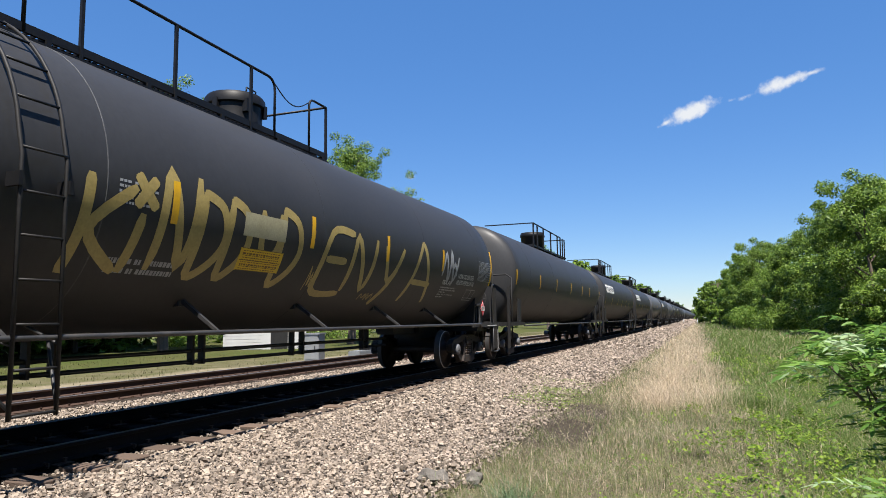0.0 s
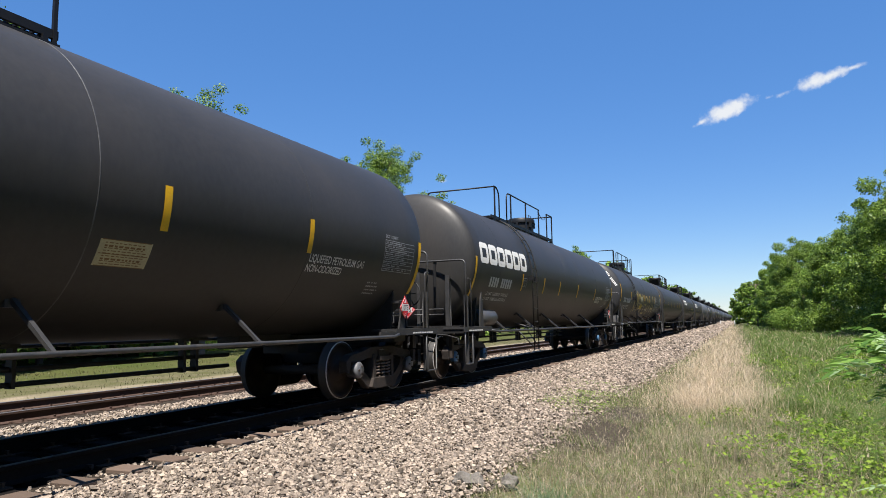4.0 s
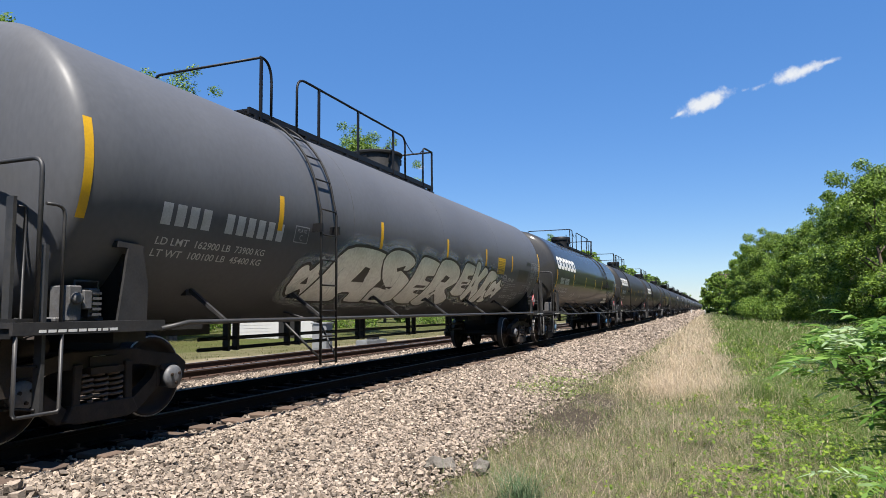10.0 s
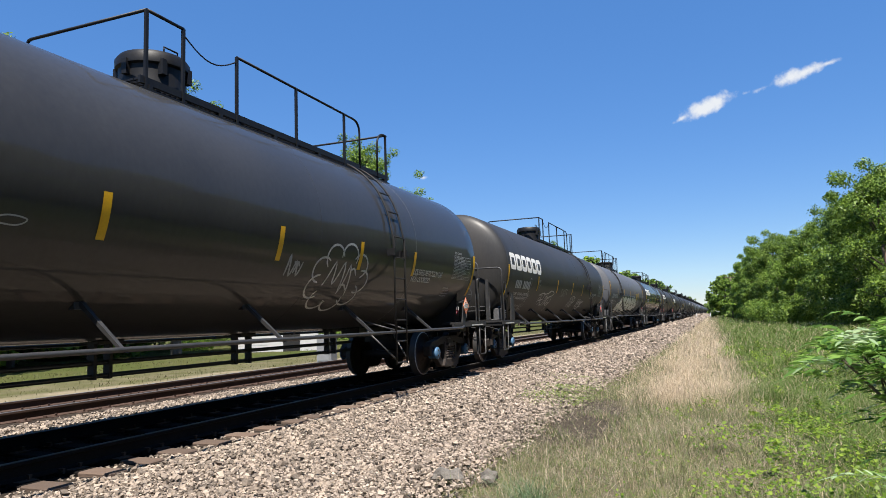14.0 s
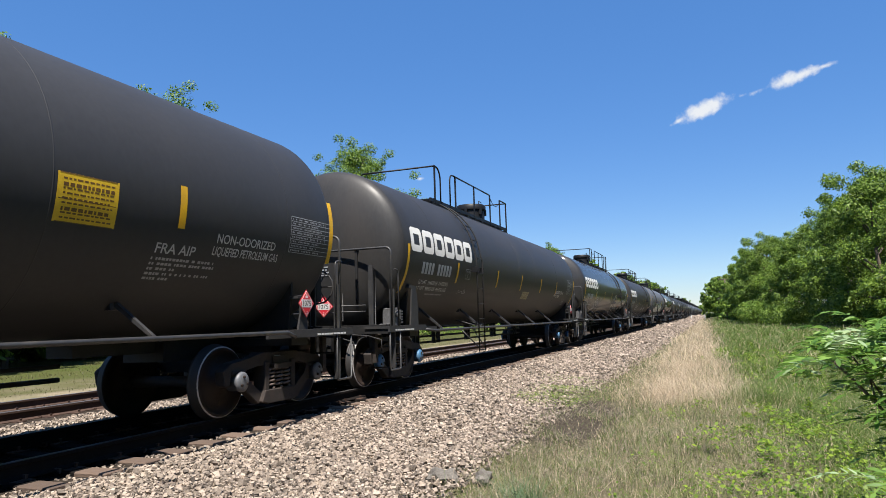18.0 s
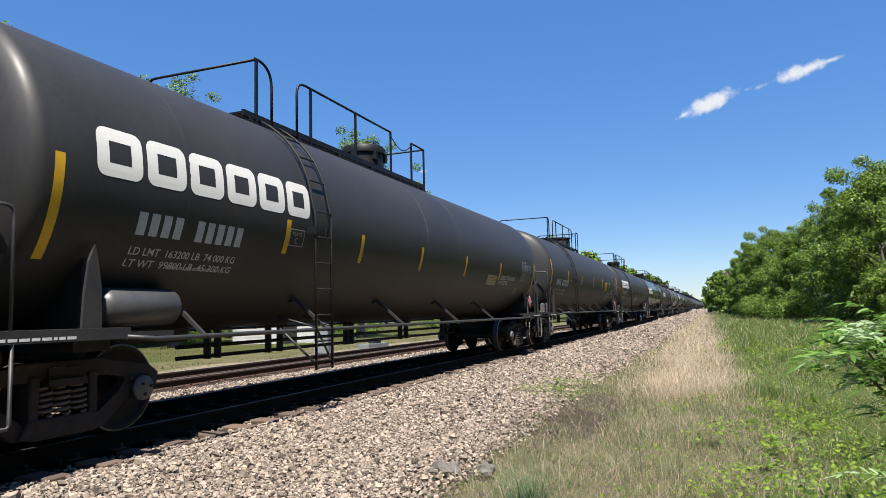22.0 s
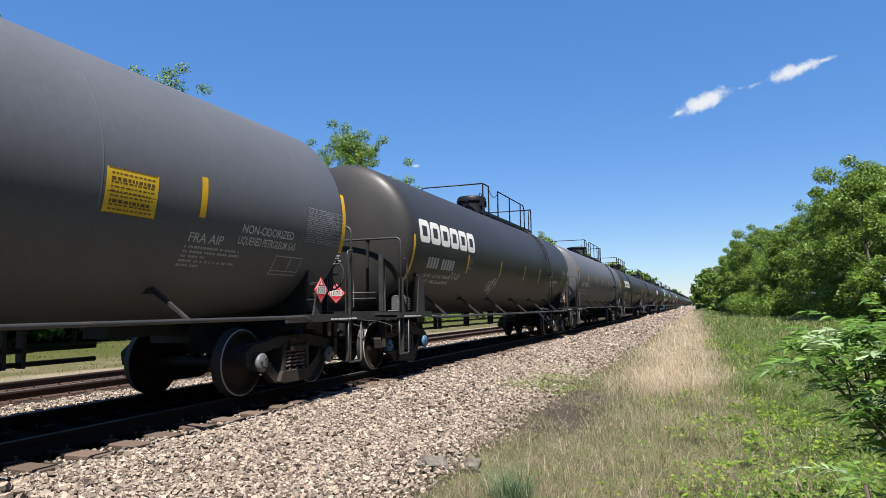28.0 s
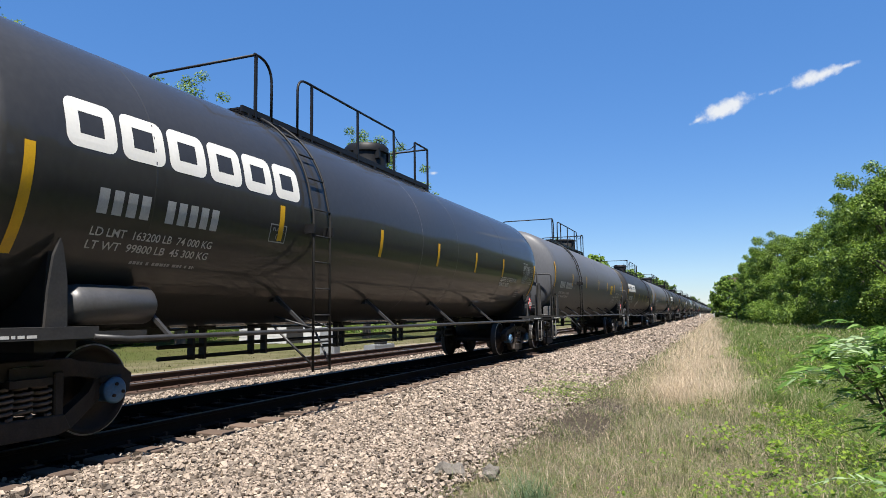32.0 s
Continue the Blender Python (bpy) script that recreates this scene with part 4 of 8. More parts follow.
def add_top(car, kind, m, off=0.0, ahead_by=0.0, dome_kind=""):
    """Walkway, handrails, housing and side ladder."""
    lay = LAYOUT[(kind, m)]
    y0, y1 = lay["deck"][0] + off, lay["deck"][1] + off
    for sx in (1, -1):
        bm = B()
        n = int((y1 - y0) / 0.085)
        for k in range(n):
            y = y0 + 0.085 * k
            a, b = sorted((sx * 0.17, sx * 0.57))
            box(bm, a, b, y, y + 0.022, 4.085, 4.11)
        for x in (0.2, 0.3, 0.4, 0.5):
            a, b = sorted((sx * x, sx * (x + 0.008)))
            box(bm, a, b, y0, y1, 4.08, 4.112)
        part("walkway_grating", bm, M_TOP, car)
        for x0, x1, z0, z1 in ((0.57, 0.61, 4.045, 4.135), (0.13, 0.17, 4.045, 4.135), (0.61, 0.64, 3.965, 3.99)):
            a, b = sorted((sx * x0, sx * x1))
            part("walkway_edge", box(B(), a, b, y0, y1, z0, z1), M_TOP, car)
        for k in range(6):
            y = y0 + 0.15 + (y1 - y0 - 0.3) * k / 5
            a, b = sorted((sx * 0.5, sx * 0.63))
            part("walkway_support", box(B(), a, b, y - 0.03, y + 0.03, 3.94, 4.05), M_TOP, car)
    x, top = 0.60, 4.97
    h0, h1 = (q + off for q in lay["hoop"])
    r0, r1 = (q + off for q in lay["run"])
    s0, s1 = (q + off for q in lay["short"])
    d = 1 if r1 > r0 else -1
    for q in (h0, s1, *[p + off for p in lay["posts"]]) + (() if lay["bend"] else (s0,)):
        part("handrail_post", flat_bar(B(), x, q, 3.96, top, 0.035, 0.042), M_TOP, car)
    bm = B()
    tube(bm, [(x, h0 - (h1 - h0) * 0.1, top), *arc((x, h0, top), (x, h1, 4.62), (x, h1, top + 0.02), 8), (x, h1, 4.05)], 0.021, 8)
    part("ladder_hoop", bm, M_TOP, car)
    bm = B()
    pts = [(x, r0, 4.05), *arc((x, r0, 4.75), (x, r0 + d * 0.25, top), (x, r0, top))]
    pts += [*arc((x, r1 - d * 0.2, top), (x, r1, 4.77), (x, r1, top)), (x, r1, 4.05)] if lay["bend"] else [(x, r1, top)]
    tube(bm, pts, 0.021, 8)
    part("handrail", bm, M_TOP, car)
    bm = B()
    tube(bm, [(x, s1, top), *arc((x, s0 + d * 0.15, top), (x, s0, 4.82), (x, s0, top)), (x, s0, 4.05)] if lay["bend"] else [(x, s1, top), (x, s0, top)], 0.021, 8)
    part("handrail", bm, M_TOP, car)
    for q in (h0, s1):
        bm = B()
        tube(bm, [(x, q, top), (-1.3, q, top), *arc((-1.35, q, top), (-1.45, q, 4.87), (-1.45, q, top), 3), (-1.45, q, 3.0)], 0.021, 8)
        part("cross_handrail", bm, M_TOP, car)
    bm = B()
    tube(bm, [(x, r1 + (s0 - r1) * k / 10, 4.9 - 0.2 * math.sin(math.pi * k / 10)) for k in range(11)], 0.010, 5)
    part("safety_chain", bm, M_TOP, car)
    # protective housing
    dome_kind = dome_kind or kind
    bm = B()
    if dome_kind == "P":
        lathe(bm, [(4.0, 0.46), (4.1, 0.42), (4.5, 0.42), (4.52, 0.46), (4.62, 0.465), (4.68, 0.42), (4.7, 0.1)], "z", 32)
    else:
        lathe(bm, [(4.0, 0.54), (4.06, 0.51), (4.53, 0.52), (4.54, 0.57), (4.58, 0.58), (4.60, 0.56), (4.64, 0.3), (4.645, 0.1)], "z", 32)
    dome = part("valve_housing", bm, M_TOP if dome_kind == "P" else M_PLATE, car, "round black protective valve housing", True)
    dome.matrix_basis = pose(0, off + 0.05, 0)
    bm = B()
    z = 4.68 if dome_kind == "P" else 4.62
    tube(bm, [(0.3, -0.12, z), (0.3, -0.12, z + 0.1), (0.3, 0.12, z + 0.1), (0.3, 0.12, z)], 0.012, 6)
    part("lid_handle", bm, M_TOP, dome)
    for a in range(30, 390, 60):
        c, s = math.cos(radians(a)), math.sin(radians(a))
        rl = 0.44 if dome_kind == "P" else 0.5
        part("lid_latch", box(B(), rl * c - 0.04, rl * c + 0.04, rl * s - 0.04, rl * s + 0.04, 4.36, z - 0.12), M_TOP, dome)
    # side ladder
    for sx, yl in ((1, lay["ladder"] + off + ahead_by),):
        for q in (-0.21, 0.21):
            bm = B()
            pts = [(sx * 1.64, yl + q, 0.42), (sx * 1.64, yl + q, 2.56)]
            pts += [(sx * 1.6 * math.cos(radians(a)), yl + q, Z_T + 1.6 * math.sin(radians(a))) for a in range(8, 67, 6)]
            tube(bm, pts, 0.019, 6)
            part("ladder_rail", bm, M_FRAME, car)
            part("ladder_bracket", box(B(), min(sx * 1.52, sx * 1.68), max(sx * 1.52, sx * 1.68), yl + q * 1.12 - 0.018, yl + q * 1.12 + 0.018, 2.28, 2.40), M_TOP, car)
            part("ladder_brace", tube(B(), [(sx * 1.64, yl + q, 0.5), (sx * 1.2, yl + q * 2.2, 1.02)], 0.016, 6), M_RAIL_PIPE, car)
            part("ladder_brace", tube(B(), [(sx * 1.64, yl + q, 1.0), (sx * 1.1, yl + q * 1.5, 1.16)], 0.014, 6), M_RAIL_PIPE, car)
        for k in range(7):
            zz = 0.45 + 0.36 * k
            part("ladder_rung", tube(B(), [(sx * 1.64, yl - 0.21, zz), (sx * 1.64, yl + 0.21, zz)], 0.013, 6), M_FRAME, car)
        for a in (18, 32, 46, 60):
            p = (sx * 1.6 * math.cos(radians(a)), Z_T + 1.6 * math.sin(radians(a)))
            part("ladder_rung", tube(B(), [(p[0], yl - 0.21, p[1]), (p[0], yl + 0.21, p[1])], 0.013, 6), M_TOP, car)


BRACKETS = {("P", 1): (-6.6, -4.1, -1.5, 1.3, 3.9), ("P", -1): (-6.55, -4.25, -1.85, 0.65, 3.15, 5.55), ("G", 1): (-6.8, -4.7, -2.15, 0.25, 2.85, 5.25), ("G", -1): (-6.1, -3.55, -0.91, 1.59, 4.0, 6.1)}
ME_BRACKET = {}


def add_brackets(car, kind, m):
    """Slanting arms that carry the long handrails."""
    z = 0.97 if kind == "P" else 1.06
    if kind not in ME_BRACKET:
        bm = B()
        prism(bm, [(1.64, z - 0.03), (1.59, z - 0.03), (1.0, 1.42), (1.03, 1.46)], -0.022, 0.022, axis="y")
        box(bm, 0.94, 1.04, -0.07, 0.07, 1.36, 1.46)
        ME_BRACKET[kind] = mesh_of("handrail_bracket", bm, M_RAIL_PIPE)
    for y in BRACKETS[(kind, m)]:
        for rz in (0, 180):
            child("handrail_bracket", ME_BRACKET[kind], car, pose(0, y, 0, 0, 0, rz))


def add_sides(car, hl, kind):
    zr = 0.97 if kind == "P" else 1.06
    for sx in (1, -1):
        bm = B()
        tube(bm, [(sx * 1.54, -(hl - 2.3), 1.0), (sx * 1.62, -(hl - 2.6), zr), (sx * 1.62, hl - 2.6, zr), (sx * 1.54, hl - 2.3, 1.0)], 0.026, 8)
        part("side_handrail", bm, M_RAIL_PIPE, car, "long grey pipe handrail")
    # brake pipes and hangers below the tank
    bm = B()
    for z in (0.78, 0.63):
        tube(bm, [(0.0, -hl + 4.6, z), (0.0, hl - 4.6, z)], 0.028, 8)
    part("brake_pipe", bm, M_FRAME, car)
    for k, y in enumerate((-hl + 5.2, -3.3, -0.8, 1.7, 4.3)):
        bm = B()
        for q in (0, 0.32 if k % 2 else 0.22):
            box(bm, -0.05, 0.05, y + q - 0.022, y + q + 0.022, 0.59, 1.06)
        box(bm, -0.16, 0.16, y - 0.05, y + 0.3, 1.0, 1.06)
        part("pipe_hanger", bm, M_FRAME, car)


def add_tank(car, hl, paint, seg=72, seams=((-6.9, False), (-3.2, False), (3.2, False), (6.9, False))):
    part("tank", lathe(B(), tank_profile(hl), "y", seg), paint, car, smooth=True)
    for q, chalky in seams:
        bm = B()
        n = seg
        ring = [[bm.verts.new((r * math.cos(2 * math.pi * k / n), q + w, Z_T + r * math.sin(2 * math.pi * k / n))) for k in range(n)] for w, r in ((-0.013, R_T - 0.004), (-0.006, R_T + 0.002), (0.006, R_T + 0.002), (0.013, R_T - 0.004))]
        for i in range(3):
            for k in range(n):
                bm.faces.new((ring[i][k], ring[i][(k + 1) % n], ring[i + 1][(k + 1) % n], ring[i + 1][k])).smooth = True
        part("weld_seam", bm, M_SEAM if chalky else paint, car)


def shift_tank(car):
    for o in car.children:
        if o.name.split(".")[0] == "tank":
            o.matrix_basis = pose(0, 0, Z_T)


LONG = {1: 19.85, 9: 19.85}    # cars that are longer over their ends


def build_car(kind, m, res=(), L=0.0):
    L = L or (19.55 if kind == "P" else 20.12)
    car = thing("tank_car", "black pressurised tank car with dusty underframe" if kind == "P" else "charcoal grey tank car with dusty underframe", "tank car", "freight train")
    hl = L / 2
    near = ((-3.74, True), (0.2, False), (4.1, False), (7.6, False)) if kind == "G" else ((-6.84, False), (-3.5, True), (1.7, False), (5.03, True)) if m < 0 else ((-6.8, False), (-0.18, True), (1.7, True), (5.0, False))
    add_tank(car, hl, M_TANK if kind == "P" else M_TANK_GREY, 72, near)
    shift_tank(car)
    add_ends(car, hl, kind, m, res)
    add_sides(car, hl, kind)
    for y in (-hl + TRUCK, hl - TRUCK):
        add_truck(car, y, kind)
    return car


def build_far_car(kind):
    """The same car, plainer, for the head of the train."""
    hl = (19.55 if kind == "P" else 20.12) / 2
    car = thing("tank_car", "black tank car far along the train", "tank car", "freight train")
    add_tank(car, hl, M_TANK_DULL if kind == "P" else M_TANK_GREY, 40)
    shift_tank(car)
    m = 1 if kind == "P" else -1
    bm = B()
    for sx in (-0.6, 0.15):
        box(bm, sx, sx + 0.45, min(m * -4.45, m * 2.4), max(m * -4.45, m * 2.4), 4.05, 4.13)
    part("walkway", bm, M_TOP, car)
    bm = B()
    lathe(bm, [(4.0, 0.5), (4.66, 0.5), (4.7, 0.54), (4.86, 0.5)], "z", 16)
    part("valve_housing", bm, M_TOP, car)
    bm = B()
    for q in (-4.1, -3.62, -3.1, -2.4, -0.93, 0.54, 1.67, 2.37):
        flat_bar(bm, 0.6, m * q, 4.0, 4.97, 0.05, 0.06)
    box(bm, 0.58, 0.62, min(m * -3.1, m * 2.37), max(m * -3.1, m * 2.37), 4.95, 4.99)
    for q in (-4.1, 2.37):
        box(bm, -1.4, 0.6, m * q - 0.02, m * q + 0.02, 4.95, 4.99)
    part("handrail", bm, M_TOP, car)
    for sx in (-1.5, 1.5):
        part("side_handrail", tube(B(), [(sx, -hl + 2.3, 0.97), (sx, hl - 2.3, 0.97)], 0.026, 6), M_RAIL_PIPE, car)
    for e in (-1, 1):
        bm = B()
        a, b = sorted((e * (hl - 0.72), e * (hl - 2.4)))
        box(bm, -1.5, 1.5, a, b, 0.98, 1.09)
        a, b = sorted((e * (hl - 0.0), e * (hl - 3.4)))
        box(bm, -0.3, 0.3, a, b, 0.74, 1.0)
        box(bm, 1.38, 1.43, e * (hl - TRUCK) - 0.17, e * (hl - TRUCK) + 0.17, 1.04, 1.8)
        part("end_platform", bm, M_FRAME, car)
        bm = B()
        y = e * (hl - 0.98)
        tube(bm, [(1.46, y, 0.35), (1.46, y, 2.4), (1.3, y, 2.5), (-1.3, y, 2.5), (-1.46, y, 2.4), (-1.46, y, 1.0)], 0.025, 6)
        for x in (0.35, 1.02, 1.44):
            flat_bar(bm, x, e * (hl - 0.7), 0.33, 2.1, 0.08, 0.035)
        part("end_handrail", bm, M_FRAME, car)
        tr = child("truck", ME_BOLSTER, car, pose(0, e * (hl - TRUCK), 0))
        child("side_frame", ME_SIDE, tr)
        for k in (-0.889, 0.889):
            for rz in (0, 180):
                w = child("wheel", ME_FAR_WHEEL, tr, pose(0, k, 0.457, 0, 0, rz))
                spinners.append((w, k, rz))
    return car

# ---- the train ----
RES_REAR, RES_FRONT = ((-1, "res"),), ((1, "res"),)
# number, kind, ladder side, reservoirs, length over couplers
TRAIN = [(0, "G", 1, (), 20.12), (1, "P", 1, RES_REAR, 19.75), (2, "P", 1, (), 19.55), (3, "P", -1, (), 19.55), (4, "G", 1, (), 20.12), (5, "P", -1, (), 19.55), (6, "P", -1, (), 19.55), (7, "P", 1, (), 19.55),
         (8, "G", 1, (), 19.85), (9, "P", 1, RES_REAR, 19.55), (10, "G", -1, RES_FRONT, 20.12), (11, "P", -1, (), 19.55), (12, "G", 1, (), 20.12), (13, "P", 1, RES_REAR, 19.55), (14, "P", -1, (), 19.55), (15, "G", 1, (), 20.12)]


def train_at(t):
    """How far the coupling behind the first of these cars has come."""
    return -1.5533 + 8.43332 * t - 0.0065465 * t * t - 9.3638e-5 * t ** 3


cars, places = {}, {}
back = 0.0
for num, kind, m, res, L in TRAIN:
    if num == 0:
        places[0] = L / 2
        continue
    places[num] = -(back + L / 2)
    back += L
for num, kind, m, res, L in TRAIN:
    side = kind == "P" and m > 0
    same = [q for q in TRAIN if (q[1], q[3], q[1] == "P" and q[2] > 0, LONG.get(q[0])) == (kind, res, side, LONG.get(num)) and q[0] < num]
    if same:
        n0 = len(cars[same[0][0]].children_recursive)
        cars[num] = copy_thing(cars[same[0][0]], pose(0, 0, 0))
        for a, b in zip(cars[same[0][0]].children_recursive, cars[num].children_recursive):
            hit = [s for s in spinners if s[0] == a]
            if hit:
                spinners.append((b, hit[0][1], hit[0][2]))
    else:
        cars[num] = build_car(kind, m, res, LONG.get(num, 0.0))
for num, kind, m, res, L in TRAIN:
    add_top(cars[num], kind, m, 0.37 if num == 13 else 0.0, 0.2 if num == 0 else 0.0, "P" if num == 0 else "")
    add_brackets(cars[num], kind, m)
for num, m in ((0, M_TANK_DULL), (8, M_TANK_DULL), (15, M_TANK_DULL), (3, M_TANK_GLOSS), (6, M_TANK_GLOSS), (13, M_TANK_GLOSS)):
    for o in cars[num].children:
        if o.name.split(".")[0] == "tank" or (o.name.split(".")[0] == "weld_seam" and o.material_slots[0].material != M_SEAM):
            o.material_slots[0].link = "OBJECT"
            o.material_slots[0].material = m
for num in (2, 9):              # cars with grey bearing caps
    for o in cars[num].children_recursive:
        if o.data == ME_WHEEL["P"]:
            o.data = ME_WHEEL["G"]
ahead = 20.12
for k in range(1, 34):
    kind = "G" if k in (1, 4, 6, 11, 15, 18, 22, 27, 30) else "P"
    L = 19.55 if kind == "P" else 20.12
    first = {"P": -2, "G": -1}[kind]
    if k in (1, 2):
        cars[-k] = build_far_car(kind)
    else:
        cars[-k] = copy_thing(cars[first], pose(0, 0, 0))
        for a, b in zip(cars[first].children_recursive, cars[-k].children_recursive):
            hit = [s for s in spinners if s[0] == a]
            if hit:
                spinners.append((b, hit[0][1], hit[0][2]))
    places[-k] = ahead + L / 2
    ahead += L

for o in cars[-1].children:
    if o.name.split(".")[0] in ("tank", "weld_seam"):
        o.material_slots[0].link = "OBJECT"
        o.material_slots[0].material = M_TANK_DULL


SW_AT, SW_V = (1.62, 14.37, 5.15), (-15.0, -0.1, 0.0)   # a swallow's place at 11 s and its speed


def bird_flight():
    rows = [(23.4, -13.55, 38.72, 10.18), (24.0, -8.31, 45.2, 11.9), (24.8, 0.98, 53.56, 13.5), (25.4, 7.89, 59.22, 13.6)]
    path = [(0.0, -250.0, -185.0, 10.2), (20.0, -48.0, 8.0, 10.0)] + rows + [(28.0, 38.0, 83.0, 12.0), (32.0, 84.0, 120.0, 11.0)]
    walk(bird, [(t, pose(x, y, z, 6, 0, -46)) for t, x, y, z in path])
    walk(swallow, [(t, pose(SW_AT[0] + SW_V[0] * (t - 11), SW_AT[1] + SW_V[1] * (t - 11), SW_AT[2] + SW_V[2] * (t - 11), 0, 0, 90)) for t in (0.0, 10.0, 10.8, 11.0, 11.2, 11.4, 12.0, 32.0)])
    swallow.scale = (0.35, 0.35, 0.35)
    for w, sx in bird_wings + swallow_wings:
        walk(w, [(i / 15, pose(0, 0, 0, 0, -sx * (8 + 36 * math.sin(i * 2.1)), 0)) for i in range(481)])


def motions():
    bird_flight()
    clouds_drift()
    sway()
    keys = [2.0 * i for i in range(17)]
    for num, car in cars.items():
        walk(car, [(t, pose(TX, train_at(t) + places[num], 0)) for t in keys])
    first = {}
    for w, k, rz in spinners:
        if (k, rz) not in first:
            sign = -1 if rz == 0 else 1
            rows = []
            for i in range(481):
                t = i / 15
                turn = math.degrees(train_at(t) / 0.457)
                rows.append((t, pose(0, k, 0.457, 0, 0, rz) @ pose(0, 0, 0, sign * turn)))
            walk(w, rows)
            first[(k, rz)] = w
        else:
            w.rotation_mode = "QUATERNION"
            keyed = first[(k, rz)].animation_data
            own = w.animation_data_create()
            own.action = keyed.action
            own.action_slot = keyed.action_slot

# ---- lettering, tape and spray paint on the tanks ----
def wrap_bm(bm, y0, a0, lift=0.004, step=0.07):
    """Bends a flat figure (x along the car, y up) round the near side of the tank."""
    vs = [v.co.y for v in bm.verts]
    lo, hi = min(vs), max(vs)
    q = math.floor(lo / step) * step + step
    while q < hi:
        bmesh.ops.bisect_plane(bm, geom=bm.verts[:] + bm.edges[:] + bm.faces[:], plane_co=(0, q, 0), plane_no=(0, 1, 0))
        q += step
    for v in bm.verts:
        a = radians(a0) + v.co.y / R_T
        r = R_T + 0.4 * lift + v.co.z
        v.co = Vector((r * math.cos(a), y0 + v.co.x, Z_T + r * math.sin(a)))
    return bm


def poly(bm, pts, z=0.0, mi=0):
    bm.faces.new([bm.verts.new((p[0], p[1], z)) for p in pts]).material_index = mi
    return bm


def rect(bm, u0, u1, v0, v1, z=0.0, mi=0):
    return poly(bm, [(u0, v0), (u1, v0), (u1, v1), (u0, v1)], z, mi)


def ribbon(bm, pts, w, z=0.0, taper=0.6):
    """A brush stroke of width w along a line of points."""
    pts = [Vector((p[0], p[1])) for p in pts]
    left, right = [], []
    for i, p in enumerate(pts):
        d = (pts[min(i + 1, len(pts) - 1)] - pts[max(i - 1, 0)])
        d = d.normalized() if d.length > 0 else Vector((1, 0))
        n = Vector((-d.y, d.x)) * w / 2 * (taper if i in (0, len(pts) - 1) else 1)
        left.append(bm.verts.new((p.x + n.x, p.y + n.y, z)))
        right.append(bm.verts.new((p.x - n.x, p.y - n.y, z)))
    for i in range(len(pts) - 1):
        bm.faces.new((left[i], right[i], right[i + 1], left[i + 1]))
    return bm


def curve_pts(pts, n=4):
    """A soft line through a few points."""
    out = []
    P = [Vector((p[0], p[1])) for p in pts]
    for i in range(len(P) - 1):
        p0, p1, p2, p3 = P[max(i - 1, 0)], P[i], P[i + 1], P[min(i + 2, len(P) - 1)]
        for k in range(n):
            t = k / n
            out.append(0.5 * ((2 * p1) + (p2 - p0) * t + (2 * p0 - 5 * p1 + 4 * p2 - p3) * t * t + (3 * p1 - p0 - 3 * p2 + p3) * t ** 3))
    return out + [P[-1]]


def tank_text(car, word, y, a_top, cap, width=0.0, m=None, name="stencil_text", label=""):
    me = text_flat(word, cap / 0.73)
    bm = B()
    bm.from_mesh(me)
    bpy.data.meshes.remove(me)
    if width:
        span = max(v.co.x for v in bm.verts)
        for v in bm.verts:
            v.co.x *= width / span
    return part(name, wrap_bm(bm, y, a_top - math.degrees(cap / R_T)), m or M_WHITE, car, label)


def tank_rect(car, y0, y1, a0, a1, m, name, label="", z=0.0):
    bm = B()
    rect(bm, 0, y1 - y0, 0, radians(a1 - a0) * R_T)
    return part(name, wrap_bm(bm, y0, a0, 0.004 + z), m, car, label, True)


def tape(car, y, a0, a1):
    tank_rect(car, y - 0.05, y + 0.05, a1, a0, M_YELLOW, "reflective_stripe", "yellow reflective tape", 0.007)


def bars(car, y, a_top, cap, counts, pitch, m):
    u = 0.0
    for c in counts:
        for _ in range(c):
            part("car_mark_bar", wrap_bm(rect(B(), 0, pitch * 0.68, 0, cap), y + u, a_top - math.degrees(cap / R_T)), m, car)
            u += pitch
        u += pitch


def logo(car, y, a0, w, h):
    """Six plain rounded white rings."""
    for k in range(6):
        bm = B()
        o, i, n = [], [], 4
        ww = w / 6 * 0.9
        for (cx, cy, s) in ((ww - 0.1, h - 0.1, 0), (0.1, h - 0.1, 1), (0.1, 0.1, 2), (ww - 0.1, 0.1, 3)):
            for q in range(n + 1):
                a = math.pi / 2 * (s + q / n)
                o.append(bm.verts.new((cx + 0.1 * math.cos(a), cy + 0.1 * math.sin(a), 0)))
                i.append(bm.verts.new((min(max(cx + 0.1 * math.cos(a), 0.14), ww - 0.14), min(max(cy + 0.1 * math.sin(a), 0.13), h - 0.13), 0)))
        N = len(o)
        for q in range(N):
            bm.faces.new((o[q], o[(q + 1) % N], i[(q + 1) % N], i[q]))
        bmesh.ops.remove_doubles(bm, verts=bm.verts, dist=1e-5)
        part("logo_ring", wrap_bm(bm, y + k * w / 6, a0), M_LOGO, car, "plain white rounded ring")


